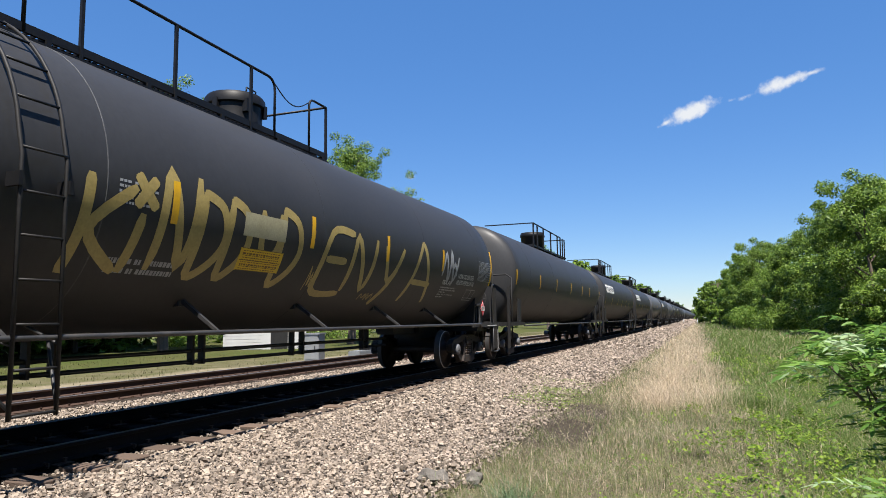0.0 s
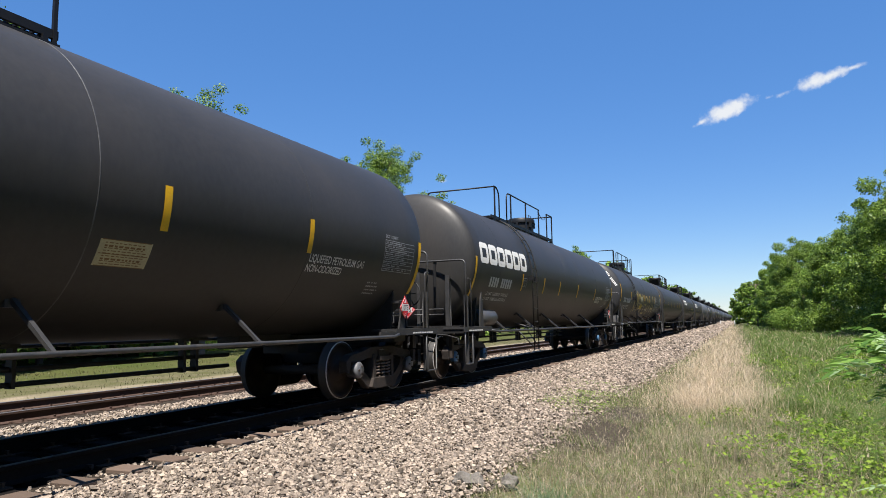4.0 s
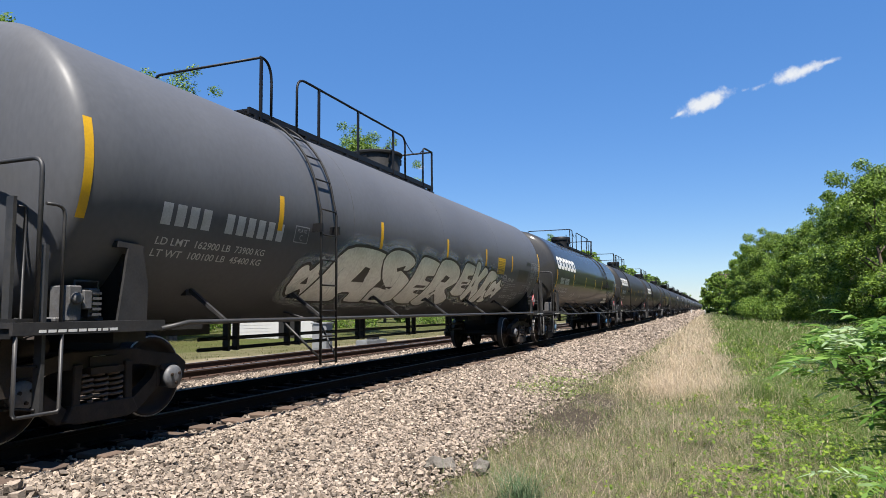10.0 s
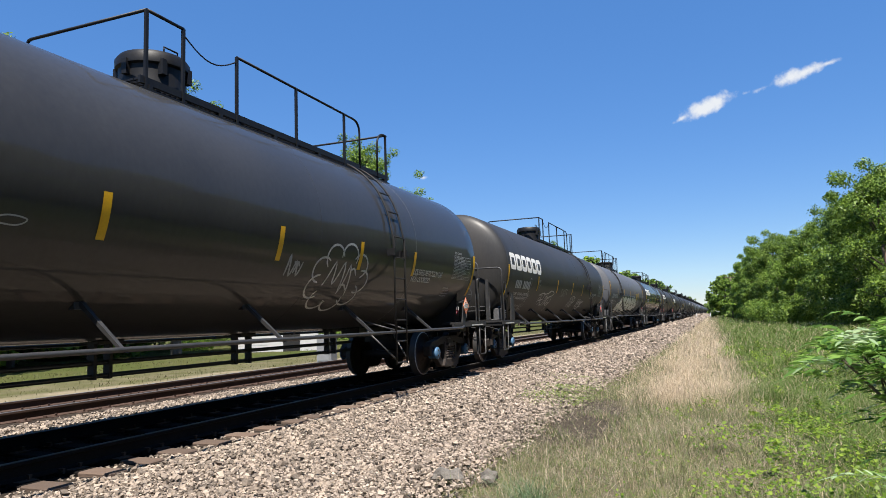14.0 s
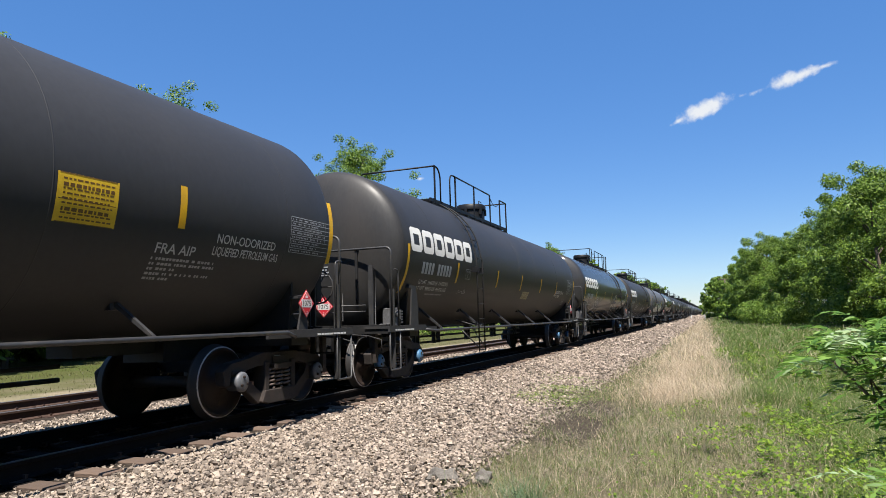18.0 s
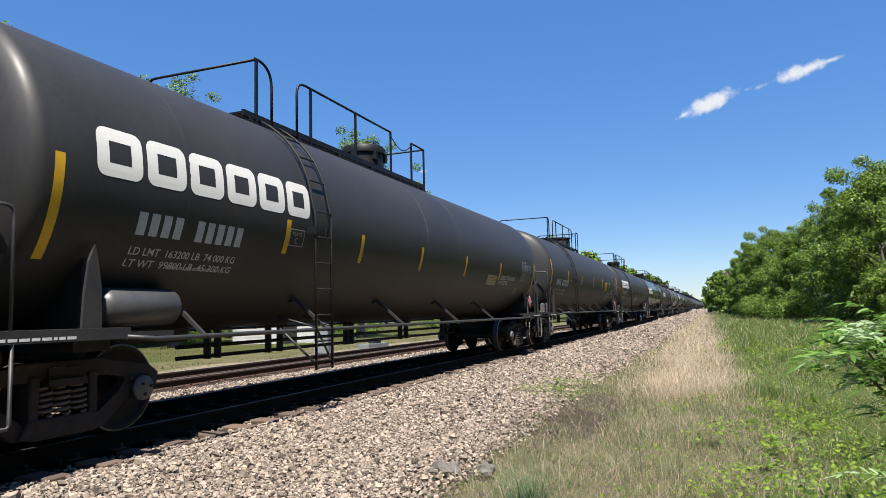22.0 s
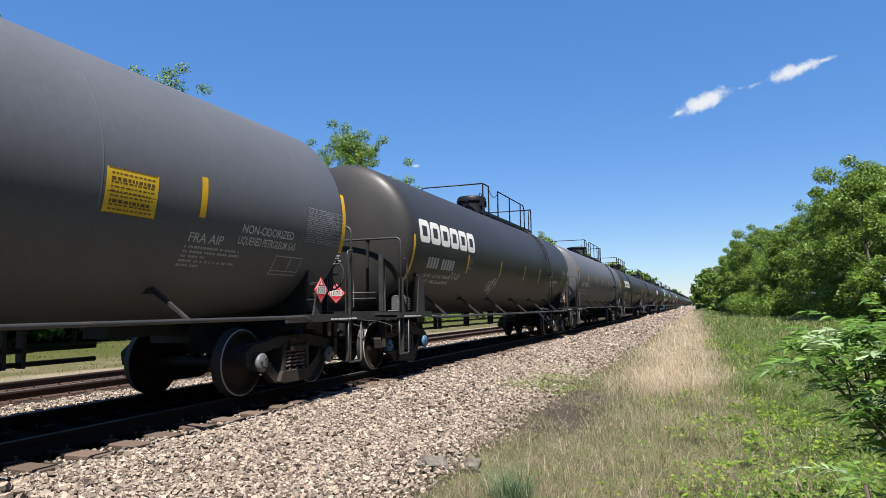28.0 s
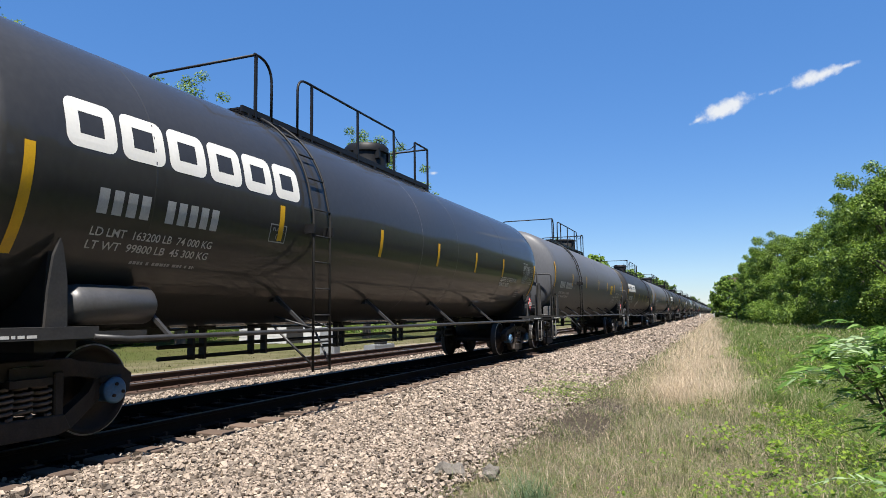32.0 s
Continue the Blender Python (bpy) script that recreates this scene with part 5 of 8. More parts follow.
def data_table(car, y0, y1, a_top, a_bot, m):
    w, h = y1 - y0, radians(a_top - a_bot) * R_T
    bm = B()
    t = 0.009
    for u in (0, w - t):
        rect(bm, u, u + t, 0, h)
    for k in range(9):
        v = h * k / 8
        rect(bm, 0, w, v - t / 2, v + t / 2, 0.001)
    for u in (0.45, 0.62, 0.8):
        rect(bm, w * u, w * u + t * 0.7, h * 3 / 8, h, 0.002)
    rng = random.Random(int(y0 * 10))
    for k in range(8):
        v, u = h * (k + 0.32) / 8, 0.03
        while u < w * rng.uniform(0.6, 0.97) - 0.06:
            d = rng.uniform(0.012, 0.035)
            rect(bm, u, min(u + d, w - 0.03), v, v + h * 0.042, 0.003)
            u += d + (0.012 if rng.random() < 0.8 else 0.06)
    part("data_table", wrap_bm(bm, y0, a_bot), m, car, "white stencilled data table")


def small_lines(car, y, a_top, widths, cap, gap, m):
    """Rows of writing too small to read."""
    rng = random.Random(int(a_top * 7 + y * 3))
    bm = B()
    v = 0.0
    for w in widths:
        u = 0.0
        while u < w:
            d = rng.uniform(0.02, 0.05)
            rect(bm, u, min(u + d, w), v - cap, v)
            u += d + (0.012 if rng.random() < 0.75 else 0.045)
        v -= cap + gap
    tagged(part("small_print", wrap_bm(bm, y, a_top), m, car), kind="stuff")


def notice(car, y0, y1, a_top, a_bot, m=None, z=0.0):
    tank_rect(car, y0, y1, a_bot, a_top, m or M_LABEL, "notice_sheet", "yellow printed notice sheet", z)
    w, h = y1 - y0, radians(a_top - a_bot) * R_T
    bm = B()
    rng = random.Random(int(y0 * 10))
    for k in range(9):
        v = h * (0.9 - 0.098 * k)
        u = 0.06
        while u < w - 0.08:
            d = rng.uniform(0.02, 0.06)
            rect(bm, u, min(u + d, w - 0.05), v - h * (0.075 if k in (1, 6) else 0.035), v)
            u += d + 0.016
    for v in (0.0, 0.46, 0.98):
        rect(bm, 0.02, w - 0.02, v * h, v * h + 0.008, 0.001)
    part("notice_print", wrap_bm(bm, y0, a_bot, 0.006 + z), M_NOTE_INK, car)


def plate_box(car, y, a_top):
    bm = B()
    w, h, t = 0.34, 0.235, 0.014
    rect(bm, 0, w, 0, t); rect(bm, 0, w, h - t, h); rect(bm, 0, t, t, h - t); rect(bm, w - t, w, t, h - t)
    part("plate_outline", wrap_bm(bm, y, a_top - math.degrees(h / R_T)), M_GREYTXT, car)
    tank_text(car, "PLATE", y + 0.06, a_top - 1.4, 0.05, 0.22, M_GREYTXT)
    tank_text(car, "C", y + 0.13, a_top - 4.2, 0.085, 0.07, M_GREYTXT)


def head_marks(car, hl, m, zc=2.92, slant=False):
    """Marks on the rear head of the tank."""
    def put(me_bm, x0, z0):
        for v in me_bm.verts:
            x, z = x0 + v.co.x, z0 + v.co.y
            r2 = min(0.98, (x * x + (z - Z_T) ** 2) / R_T ** 2)
            v.co = Vector((x, -(hl - 1.43) - 0.39 * math.sqrt(1 - r2) - 0.008, z))
        return me_bm
    for k in range(10):
        if k != 4:
            part("car_mark_bar", put(rect(B(), 0, 0.05, 0, 0.105), k * 0.09 - 0.62, zc), M_GREYTXT, car)
    for word, z in (("CAPY 33690 US GAL", zc - 0.13), ("CAPY 127 530 L", zc - 0.26)):
        me = text_flat(word, 0.085)
        bm = B()
        bm.from_mesh(me)
        bpy.data.meshes.remove(me)
        part("stencil_text", put(bm, -0.55, z), m, car)
    if slant:
        d = Vector((0.51, -0.72)).normalized()
        n = Vector((-d.y, d.x))
        for k in range(11):
            if k != 4:
                p = Vector((0.80, 3.53)) + d * 0.08 * k
                part("car_mark_bar", put(poly(B(), [p, p + d * 0.055, p + d * 0.055 + n * 0.11, p + n * 0.11]), 0, 0), m, car)
    bm = B()
    rng = random.Random(4)
    for k in range(4):
        u = 0.0
        while u < 0.42:
            w = rng.uniform(0.03, 0.08)
            rect(bm, u, u + w, -0.05 * k, 0.026 - 0.05 * k)
            u += w + 0.02
    part("small_print", put(bm, -0.32, 2.2), M_GREYTXT, car)


def marks_p(num, weights, stripes, low):
    car = cars[num]
    hl = 19.55 / 2
    r, f = -hl, hl + {1: 0.06, 9: -0.09, 11: -0.17, 13: -0.05}.get(num, 0.0)
    tape(car, {1: -8.46, 9: -8.38, 5: -8.3, 2: -8.25, 11: -8.28}.get(num, -8.16), 1.9, -34)
    tape(car, {1: 8.5, 9: 8.4, 5: 8.42, 3: 8.38, 11: 8.12, 13: 8.2}.get(num, 8.32), 1.5, -34)
    for d in stripes:
        tape(car, d, 0.5 - low, -16.5 - low)
    logo(car, {1: -8.2, 9: -8.0, 13: -7.82, 2: -7.98, 7: -8.05, 5: -8.12}.get(num, -8.0), 3.9 - 1.2 * low, 3.6, 0.475)
    a = -8.0 - (0.9 * low if num != 7 else 1)
    bars(car, -7.45, a, 0.235, (4, 5), 0.165, M_MARK)
    for k, w in enumerate(weights):
        tank_text(car, w, -7.45, a - 13.3 - 5.0 * k, 0.088, 1.6, M_MARK)
    plate_box(car, r + 4.88, -8.8)
    tank_text(car, "LIQUEFIED PETROLEUM GAS", f - 4.72, -16.2, 0.118, 1.43, M_WHITE)
    tank_text(car, "NON-ODORIZED", f - 4.74, -21.6, 0.112, 0.88, M_WHITE)
    tank_text(car, "DOT 112J340W", f - 2.70, 1.9, 0.055, 0.42, M_GREYTXT)
    data_table(car, f - 2.72, f - 1.67, -1.5, -20, M_GREYTXT)
    small_lines(car, f - 3.0, -28, (0.3, 0.36, 0.4, 0.34), 0.024, 0.04, M_GREYTXT)
    small_lines(car, r + 2.9, -33, (0.9,), 0.035, 0.03, M_GREYTXT)
    head_marks(car, hl, M_GREYTXT)


M_SMEAR = mat("smeared_white_stencil", (0.36, 0.37, 0.38), 0.6, var=0.5, scale=9, fine=40, bump=0.02, stretch=(1, 1, 0.4), dirt=(0.05, 0.05, 0.05), amount=0.85)


def marks_g(num, weights, stripes, sheet):
    car = cars[num]
    hl = 20.12 / 2
    r, f = -hl, hl
    tape(car, r + 1.37, 14.7, -20.5); tape(car, f - 1.35, 14.8, -19.6)
    for d in stripes:
        tape(car, d, 4.1, -13.0)
    bars(car, r + 2.32, -9.6, 0.235, (4, 6), 0.2, M_MARK)
    for k, w in enumerate(weights):
        tank_text(car, w, r + 2.34, -23.2 - 5.2 * k, 0.088, 1.85, M_MARK)
    plate_box(car, r + 4.72, -8.7)
    if sheet:
        notice(car, sheet - 0.33, sheet + 0.33, -0.5, -17.0)
    tank_text(car, "FRA AIP", f - 4.68, -19.4, 0.115, 0.58, M_MARK)
    small_lines(car, f - 4.7, -25.5, (0.95, 0.98, 0.4, 0.95, 0.35), 0.03, 0.028, M_GREYTXT)
    if num == 4:
        tank_text(car, "NON ODORIZED", 5.38, -39.2, 0.115, 0.93, M_SMEAR)
        for k, word in enumerate(("LIQUEFIED", "PETROLEUM", "GAS")):
            tank_text(car, word, 6.37 + 0.02 * k, -35.2 - 5.6 * k, 0.11, (0.66, 0.68, 0.28)[k], M_SMEAR)
        tank_rect(car, 6.28, 7.42, -22, -8.5, M_BLACK, "painted_out_patch", "black painted-out patch", 0.001)
        tank_rect(car, 7.16, 7.66, -2.4, 1.4, M_BLACK, "black_plate", "small black stencil plate", 0.002)
        tank_text(car, "FRA AIP", 7.2, 0.6, 0.06, 0.27, M_GREYTXT)
    else:
        tank_text(car, "NON-ODORIZED", f - 3.8, -12.4, 0.112, 1.12, M_WHITE)
        tank_text(car, "LIQUEFIED PETROLEUM GAS", f - 3.83, -18.0, 0.108, 1.25, M_MARK)
    data_table(car, f - 2.38, f - 1.31, 2.0, -16.0, M_GREYTXT)
    bm = B()
    t = 0.016
    rect(bm, 0, 0.65, 0, t); rect(bm, 0, 0.65, 0.28, 0.28 + t); rect(bm, 0, t, t, 0.28); rect(bm, 0.65 - t, 0.65, t, 0.28); rect(bm, 0, 0.65, 0.06, 0.06 + t, 0.001); rect(bm, 0.36, 0.36 + t, 0.06, 0.28, 0.001)
    if num != 8:
        part("inspection_outline", wrap_bm(bm, f - 2.95, -36.5), M_GREYTXT, car)
    head_marks(car, hl, M_WHITE, 3.16 if num == 0 else 2.92, num == 0)


W_P = ("LD LMT  163200 LB  74 000 KG", "LT WT  99800 LB  45 300 KG")
W_G = ("LD LMT  153200 LB  71 050 KG", "LT WT  99800 LB  45 250 KG")
W_7 = ("LD LMT  164600 LB  74 650 KG", "LT WT  98400 LB  44 650 KG")
for num in (1, 2, 3, 5, 6, 7, 9, 11, 13):
    tapes = {1: (-4.95, -2.8, -0.9, 1.7, 4.8), 9: (-4.95, -2.88, -0.45, 2.12, 4.82), 7: (-5.43, -2.34, 0.14, 2.66, 5.1), 13: (-4.68, -1.88, 0.62, 2.9, 5.04), 2: (-5.17, -2.42, -0.12, 2.5, 5.0)}
    marks_p(num, W_7 if num == 7 else W_P, tapes.get(num, (-4.9, -2.0, 0.76, 2.93, 5.0)), 0.0 if num in (2, 3, 13) else 5.4)
for num in (0, 4, 8, 10, 12):
    tapes = {0: (-5.4, -2.84, -0.09, 2.42, 5.18), 10: (-5.9, -3.0, -0.73, 2.14, 5.4), 4: (-5.7, -2.75, 0.4, 3.1, 5.51), 12: (-5.7, -2.75, 0.4, 3.0, 5.5)}
    marks_g(num, {4: ("LD LMT  162900 LB  73900 KG", "LT WT  100100 LB  45400 KG")}.get(num, W_G), tapes.get(num, (-5.7, -2.75, 0.4, 3.2, 5.66)), {0: 0, 10: 5.8}.get(num, 4.47))
for num in (-1, -2, -3, -4, -5, -6, -7, -8):
    car = cars[num]
    if num in (-1, -4, -6):
        for d in (1.37, 4.58, 7.43, 10.48, 13.32, 15.52, 18.8):
            tape(car, -10.06 + d, 4.0, -13.2)
    else:
        for d in (1.6, 4.6, 7.7, 10.2, 12.75, 14.75, 18.1):
            tape(car, -9.775 + d, -4.8, -22)
        logo(car, -9.775 + 2.02, 4.6, 3.65, 0.485)

# letters of hand-sprayed writing, as strokes in a unit box
STROKES = {
    "K": [[(0.12, 1), (0.08, 0.5), (0.0, 0)], [(0.95, 0.95), (0.2, 0.48), (0.9, 0.05)]],
    "I": [[(0.5, 0.62), (0.2, 0)], [(0.15, 1.0), (0.5, 0.85), (1.0, 0.68)], [(0.95, 0.98), (0.5, 0.82), (0.15, 0.68)]],
    "N": [[(0.0, 0), (0.2, 1), (0.75, 0.05), (1.0, 1)]],
    "D": [[(0.1, 1), (0.0, 0), (0.55, 0.1), (0.95, 0.45), (0.75, 0.85), (0.05, 1)]],
    "A": [[(0.0, 0), (0.35, 0.95), (0.55, 1), (0.95, 0)], [(0.15, 0.4), (0.9, 0.38)]],
    "E": [[(0.95, 1), (0.2, 0.95), (0.0, 0.05), (0.9, 0.0)], [(0.1, 0.55), (0.75, 0.55)]],
    "Y": [[(0.0, 1), (0.35, 0.45), (0.95, 1)], [(0.7, 0.7), (0.35, 0.3), (0.05, 0.0)]],
    "S": [[(0.95, 0.9), (0.3, 1), (0.05, 0.72), (0.85, 0.35), (0.6, 0.0), (0.0, 0.12)]],
    "R": [[(0.05, 0), (0.1, 1), (0.8, 0.95), (0.85, 0.6), (0.2, 0.5), (0.95, 0.0)]],
    "U": [[(0.05, 1), (0.1, 0.15), (0.6, 0.0), (0.9, 0.3), (0.95, 1)]],
}


def sprayed(car, letters, m, w, soft=True):
    """Each letter: character, start along the car, width, angles of its foot and head."""
    for ch, y, wd, a0, a1 in letters:
        h = radians(a1 - a0) * R_T
        bm = B()
        for i, st in enumerate(STROKES[ch]):
            pts = [(p[0] * wd, p[1] * h) for p in st]
            ribbon(bm, curve_pts(pts, 5) if soft else pts, w, 0.001 * i)
        part("sprayed_letter", wrap_bm(bm, y, a0, 0.007), m, car)


def scribble(car, y, a, w, h, n, seed, m=None, th=0.035):
    rng = random.Random(seed)
    bm = B()
    pts = []
    for k in range(n):
        pts.append((w * k / (n - 1) + rng.uniform(-0.06, 0.06) * w, (h if k % 2 else 0) + rng.uniform(-0.25, 0.35) * h))
    ribbon(bm, curve_pts(pts, 4), th)
    for k in range(max(2, n // 4)):
        u = rng.uniform(0, w * 0.8)
        ribbon(bm, curve_pts([(u, rng.uniform(0, h)), (u + w * 0.15, rng.uniform(0, h)), (u + w * 0.3, rng.uniform(0, h))], 4), th, 0.001)
    part("sprayed_tag", wrap_bm(bm, y, a, 0.006), m or M_CHALK, car)


M_TAN = mat("faded_notice_paper", (0.36, 0.33, 0.2), 0.6, var=0.2, scale=5, fine=40, bump=0.02)
# gold writing on the first car
c0 = -20.12 / 2
sprayed(cars[0], [("K", -4.0, 0.66, -37, 0), ("I", -3.42, 0.32, -35, 3.5), ("N", -3.02, 0.56, -33, 8), ("D", -2.42, 0.48, -32.5, 2.5), ("D", -1.93, 0.42, -32, 2.5), ("U", -1.3, 0.45, -21, 1), ("D", -0.85, 0.5, -33.5, 3.8),
                  ("E", 0.28, 0.95, -38, -0.4), ("N", 1.14, 0.86, -36, -0.6), ("Y", 2.36, 0.82, -45, -2.7), ("A", 3.5, 1.28, -41, 0.4)], M_GOLD, 0.12)
notice(cars[0], -1.64, -0.74, -18, -29, None, 0.007)
tank_rect(cars[0], -1.66, -0.76, -12.5, -1.5, M_TAN, "faded_patch", "pale smeared paint patch", 0.004)
small_lines(cars[0], -3.6, 0, (0.42, 0.5, 0.46, 0.5, 0.4), 0.026, 0.026, M_GREYTXT)
small_lines(cars[0], -3.52, -29, (0.9, 0.95), 0.06, 0.05, M_GREYTXT)
scribble(cars[0], 0.05, -36, 0.25, 0.28, 9, 41, M_GOLD, 0.02)
scribble(cars[0], 1.9, -41, 0.5, 0.12, 9, 42, M_GOLD, 0.018)
scribble(cars[0], c0 + 15.3, -18, 0.9, 0.5, 6, 3, M_GREYTXT, 0.09)


# fat letters of a sprayed piece, as outlines in a unit box, with their black inner marks
FAT = {
    "A": ([(0, 0), (0.1, 0.5), (0.28, 0.93), (0.62, 1), (0.93, 0.9), (1.0, 0.6), (0.96, 0.22), (1.0, 0.02), (0.63, 0), (0.6, 0.2), (0.45, 0.18), (0.42, 0)], [[(0.5, 0.42), (0.6, 0.7), (0.68, 0.68), (0.68, 0.42)]]),
    "S": ([(0.05, 0.05), (0.08, 0.34), (0.42, 0.31), (0.14, 0.52), (0.0, 0.82), (0.2, 1.0), (0.6, 1.0), (0.88, 0.86), (0.72, 0.7), (0.5, 0.71), (0.88, 0.54), (1.0, 0.3), (0.85, 0.1), (0.5, 0.0)], [[(0.4, 0.72), (0.62, 0.78), (0.6, 0.7), (0.44, 0.66)], [(0.2, 0.36), (0.55, 0.38), (0.5, 0.33)]]),
    "E": ([(0, 0.12), (0.1, 0.5), (0.22, 0.95), (0.5, 1.0), (0.97, 0.9), (0.92, 0.7), (0.6, 0.66), (0.62, 0.56), (0.92, 0.53), (0.88, 0.38), (0.5, 0.35), (0.5, 0.27), (0.97, 0.22), (0.78, 0.02), (0.3, 0.0)], [[(0.34, 0.4), (0.4, 0.46), (0.75, 0.46), (0.7, 0.41)]]),
    "R": ([(0, 0.1), (0.14, 0.5), (0.24, 0.95), (0.6, 1.0), (0.9, 0.86), (0.95, 0.6), (0.7, 0.42), (1.0, 0.2), (0.86, 0.02), (0.6, 0.2), (0.45, 0.3), (0.35, 0.0), (0.12, 0.02)], [[(0.42, 0.58), (0.5, 0.72), (0.66, 0.68), (0.58, 0.57)], [(0.3, 0.3), (0.4, 0.4), (0.44, 0.38), (0.34, 0.28)]]),
    "U": ([(0.0, 0.25), (0.15, 0.6), (0.2, 1.0), (0.48, 0.95), (0.42, 0.45), (0.62, 0.42), (0.7, 0.8), (1.0, 0.75), (0.95, 0.25), (0.6, 0.0), (0.25, 0.05)], [[(0.3, 0.6), (0.4, 0.85), (0.42, 0.6)]]),
    "K": ([(0.0, 0.1), (0.1, 0.6), (0.15, 1.0), (0.42, 0.96), (0.4, 0.66), (0.7, 0.92), (0.98, 0.8), (0.62, 0.5), (1.0, 0.15), (0.72, 0.0), (0.4, 0.3), (0.3, 0.0)], [[(0.25, 0.4), (0.3, 0.6), (0.35, 0.42)]]),
    "O": ([(0.0, 0.3), (0.05, 0.75), (0.3, 0.9), (0.45, 0.75), (0.7, 1.0), (0.8, 0.7), (1.0, 0.6), (0.85, 0.35), (0.7, 0.0), (0.5, 0.25), (0.2, 0.05)], [[(0.35, 0.4), (0.5, 0.6), (0.6, 0.4)]]),
}


def grown(pts, d):
    """The outline pushed outwards by d."""
    out, n = [], len(pts)
    P2 = [Vector(p) for p in pts]
    area = sum(P2[i].x * P2[(i + 1) % n].y - P2[(i + 1) % n].x * P2[i].y for i in range(n))
    sg = 1 if area > 0 else -1
    for i in range(n):
        a, b = (P2[i] - P2[i - 1]).normalized(), (P2[(i + 1) % n] - P2[i]).normalized()
        m = Vector((a.y + b.y, -a.x - b.x))
        m = m.normalized() if m.length > 0.05 else Vector((a.y, -a.x))
        out.append(P2[i] + m * d * sg)
    return out


def patch(car, name, pts, y, a, lift, m, label=""):
    bm = poly(B(), pts)
    bmesh.ops.triangulate(bm, faces=bm.faces[:])
    part(name, wrap_bm(bm, y, a, lift), m, car, label)


def mist_material():
    """Overspray that fades out from the letters."""
    m = bpy.data.materials.new("pale_spray_mist")
    m.use_nodes = True
    nt, n = m.node_tree, m.node_tree.nodes
    b = n["Principled BSDF"]
    b.inputs["Base Color"].default_value = (0.5, 0.56, 0.58, 1)
    b.inputs["Roughness"].default_value = 0.65
    at, ns, tc = n.new("ShaderNodeAttribute"), n.new("ShaderNodeTexNoise"), n.new("ShaderNodeTexCoord")
    at.attribute_name = "fade"
    ns.inputs["Scale"].default_value, ns.inputs["Detail"].default_value = 2.2, 5
    nt.links.new(tc.outputs["Object"], ns.inputs["Vector"])
    mul = n.new("ShaderNodeMath")
    mul.operation = "MULTIPLY"
    nt.links.new(at.outputs["Fac"], mul.inputs[0])
    nt.links.new(ns.outputs["Fac"], mul.inputs[1])
    tr, ms = n.new("ShaderNodeBsdfTransparent"), n.new("ShaderNodeMixShader")
    nt.links.new(mul.outputs[0], ms.inputs[0])
    nt.links.new(tr.outputs[0], ms.inputs[1])
    nt.links.new(b.outputs[0], ms.inputs[2])
    nt.links.new(ms.outputs[0], n["Material Output"].inputs["Surface"])
    return m


def mist_ring(car, inner, outer, y, a, lift):
    bm = B()
    lay = bm.verts.layers.float.new("fade")
    rings = []
    for pts, f in ((inner, 1.1), (outer, 0.0)):
        ring = []
        for p in pts:
            v = bm.verts.new((p[0], p[1], 0))
            v[lay] = f
            ring.append(v)
        rings.append(ring)
    n = len(inner)
    for i in range(n):
        bm.faces.new((rings[0][i], rings[0][(i + 1) % n], rings[1][(i + 1) % n], rings[1][i]))
    part("spray_mist", wrap_bm(bm, y, a, lift), M_MIST, car)


def silver_piece(car, boxes):
    """Large silver letters with black outlines and a pale mist round them."""
    for q, (ch, y0, y1, a0, a1) in enumerate(boxes):
        w, h = y1 - y0, radians(a1 - a0) * R_T
        shape, marks = FAT[ch]
        flat = [(p[0] * w, p[1] * h) for p in shape]
        soft = [tuple(v) for v in curve_pts(flat + flat[:1], 3)[:-1]]
        up = 0.003 * q
        mist_ring(car, grown(soft, 0.02), grown(soft, 0.24), y0, a0, 0.0035 + 0.0002 * q)
        patch(car, "letter_outline", grown(soft, 0.05), y0, a0, 0.006 + up, M_BLACK)
        patch(car, "letter_fill", soft, y0, a0, 0.0072 + up, M_SILVER, "silver sprayed letter with a black outline")
        for mk in marks:
            patch(car, "letter_mark", [(p[0] * w, p[1] * h) for p in mk], y0, a0, 0.0082 + up, M_BLACK)
        # drips and streaks inside the letter
        rng = random.Random(q + 3)
        for k in range(3):
            u = rng.uniform(0.2, 0.7) * w
            bm = ribbon(B(), curve_pts([(u, rng.uniform(0.1, 0.3) * h), (u + rng.uniform(-0.1, 0.1), rng.uniform(0.3, 0.5) * h), (u + rng.uniform(-0.1, 0.15), rng.uniform(0.5, 0.7) * h)], 3), 0.018)
            part("letter_streak", wrap_bm(bm, y0, a0, 0.0082 + up), M_STREAK, car)


M_MIST = mist_material()
M_STREAK = mat("grey_spray_streak", (0.5, 0.53, 0.54), 0.6, var=0.3, scale=4, fine=30, bump=0.02)
silver_piece(cars[4], (("O", -4.98, -4.25, -50, -26), ("A", -4.5, -2.15, -53, -14), ("S", -2.5, -1.0, -54, -12.5), ("E", -1.25, 0.2, -54, -13.5), ("R", -0.3, 1.5, -56, -12.5), ("E", 1.38, 2.45, -43, -12), ("K", 2.25, 3.4, -48, -10), ("A", 3.15, 4.25, -50, -15), ("O", 3.95, 5.0, -45, -22)))
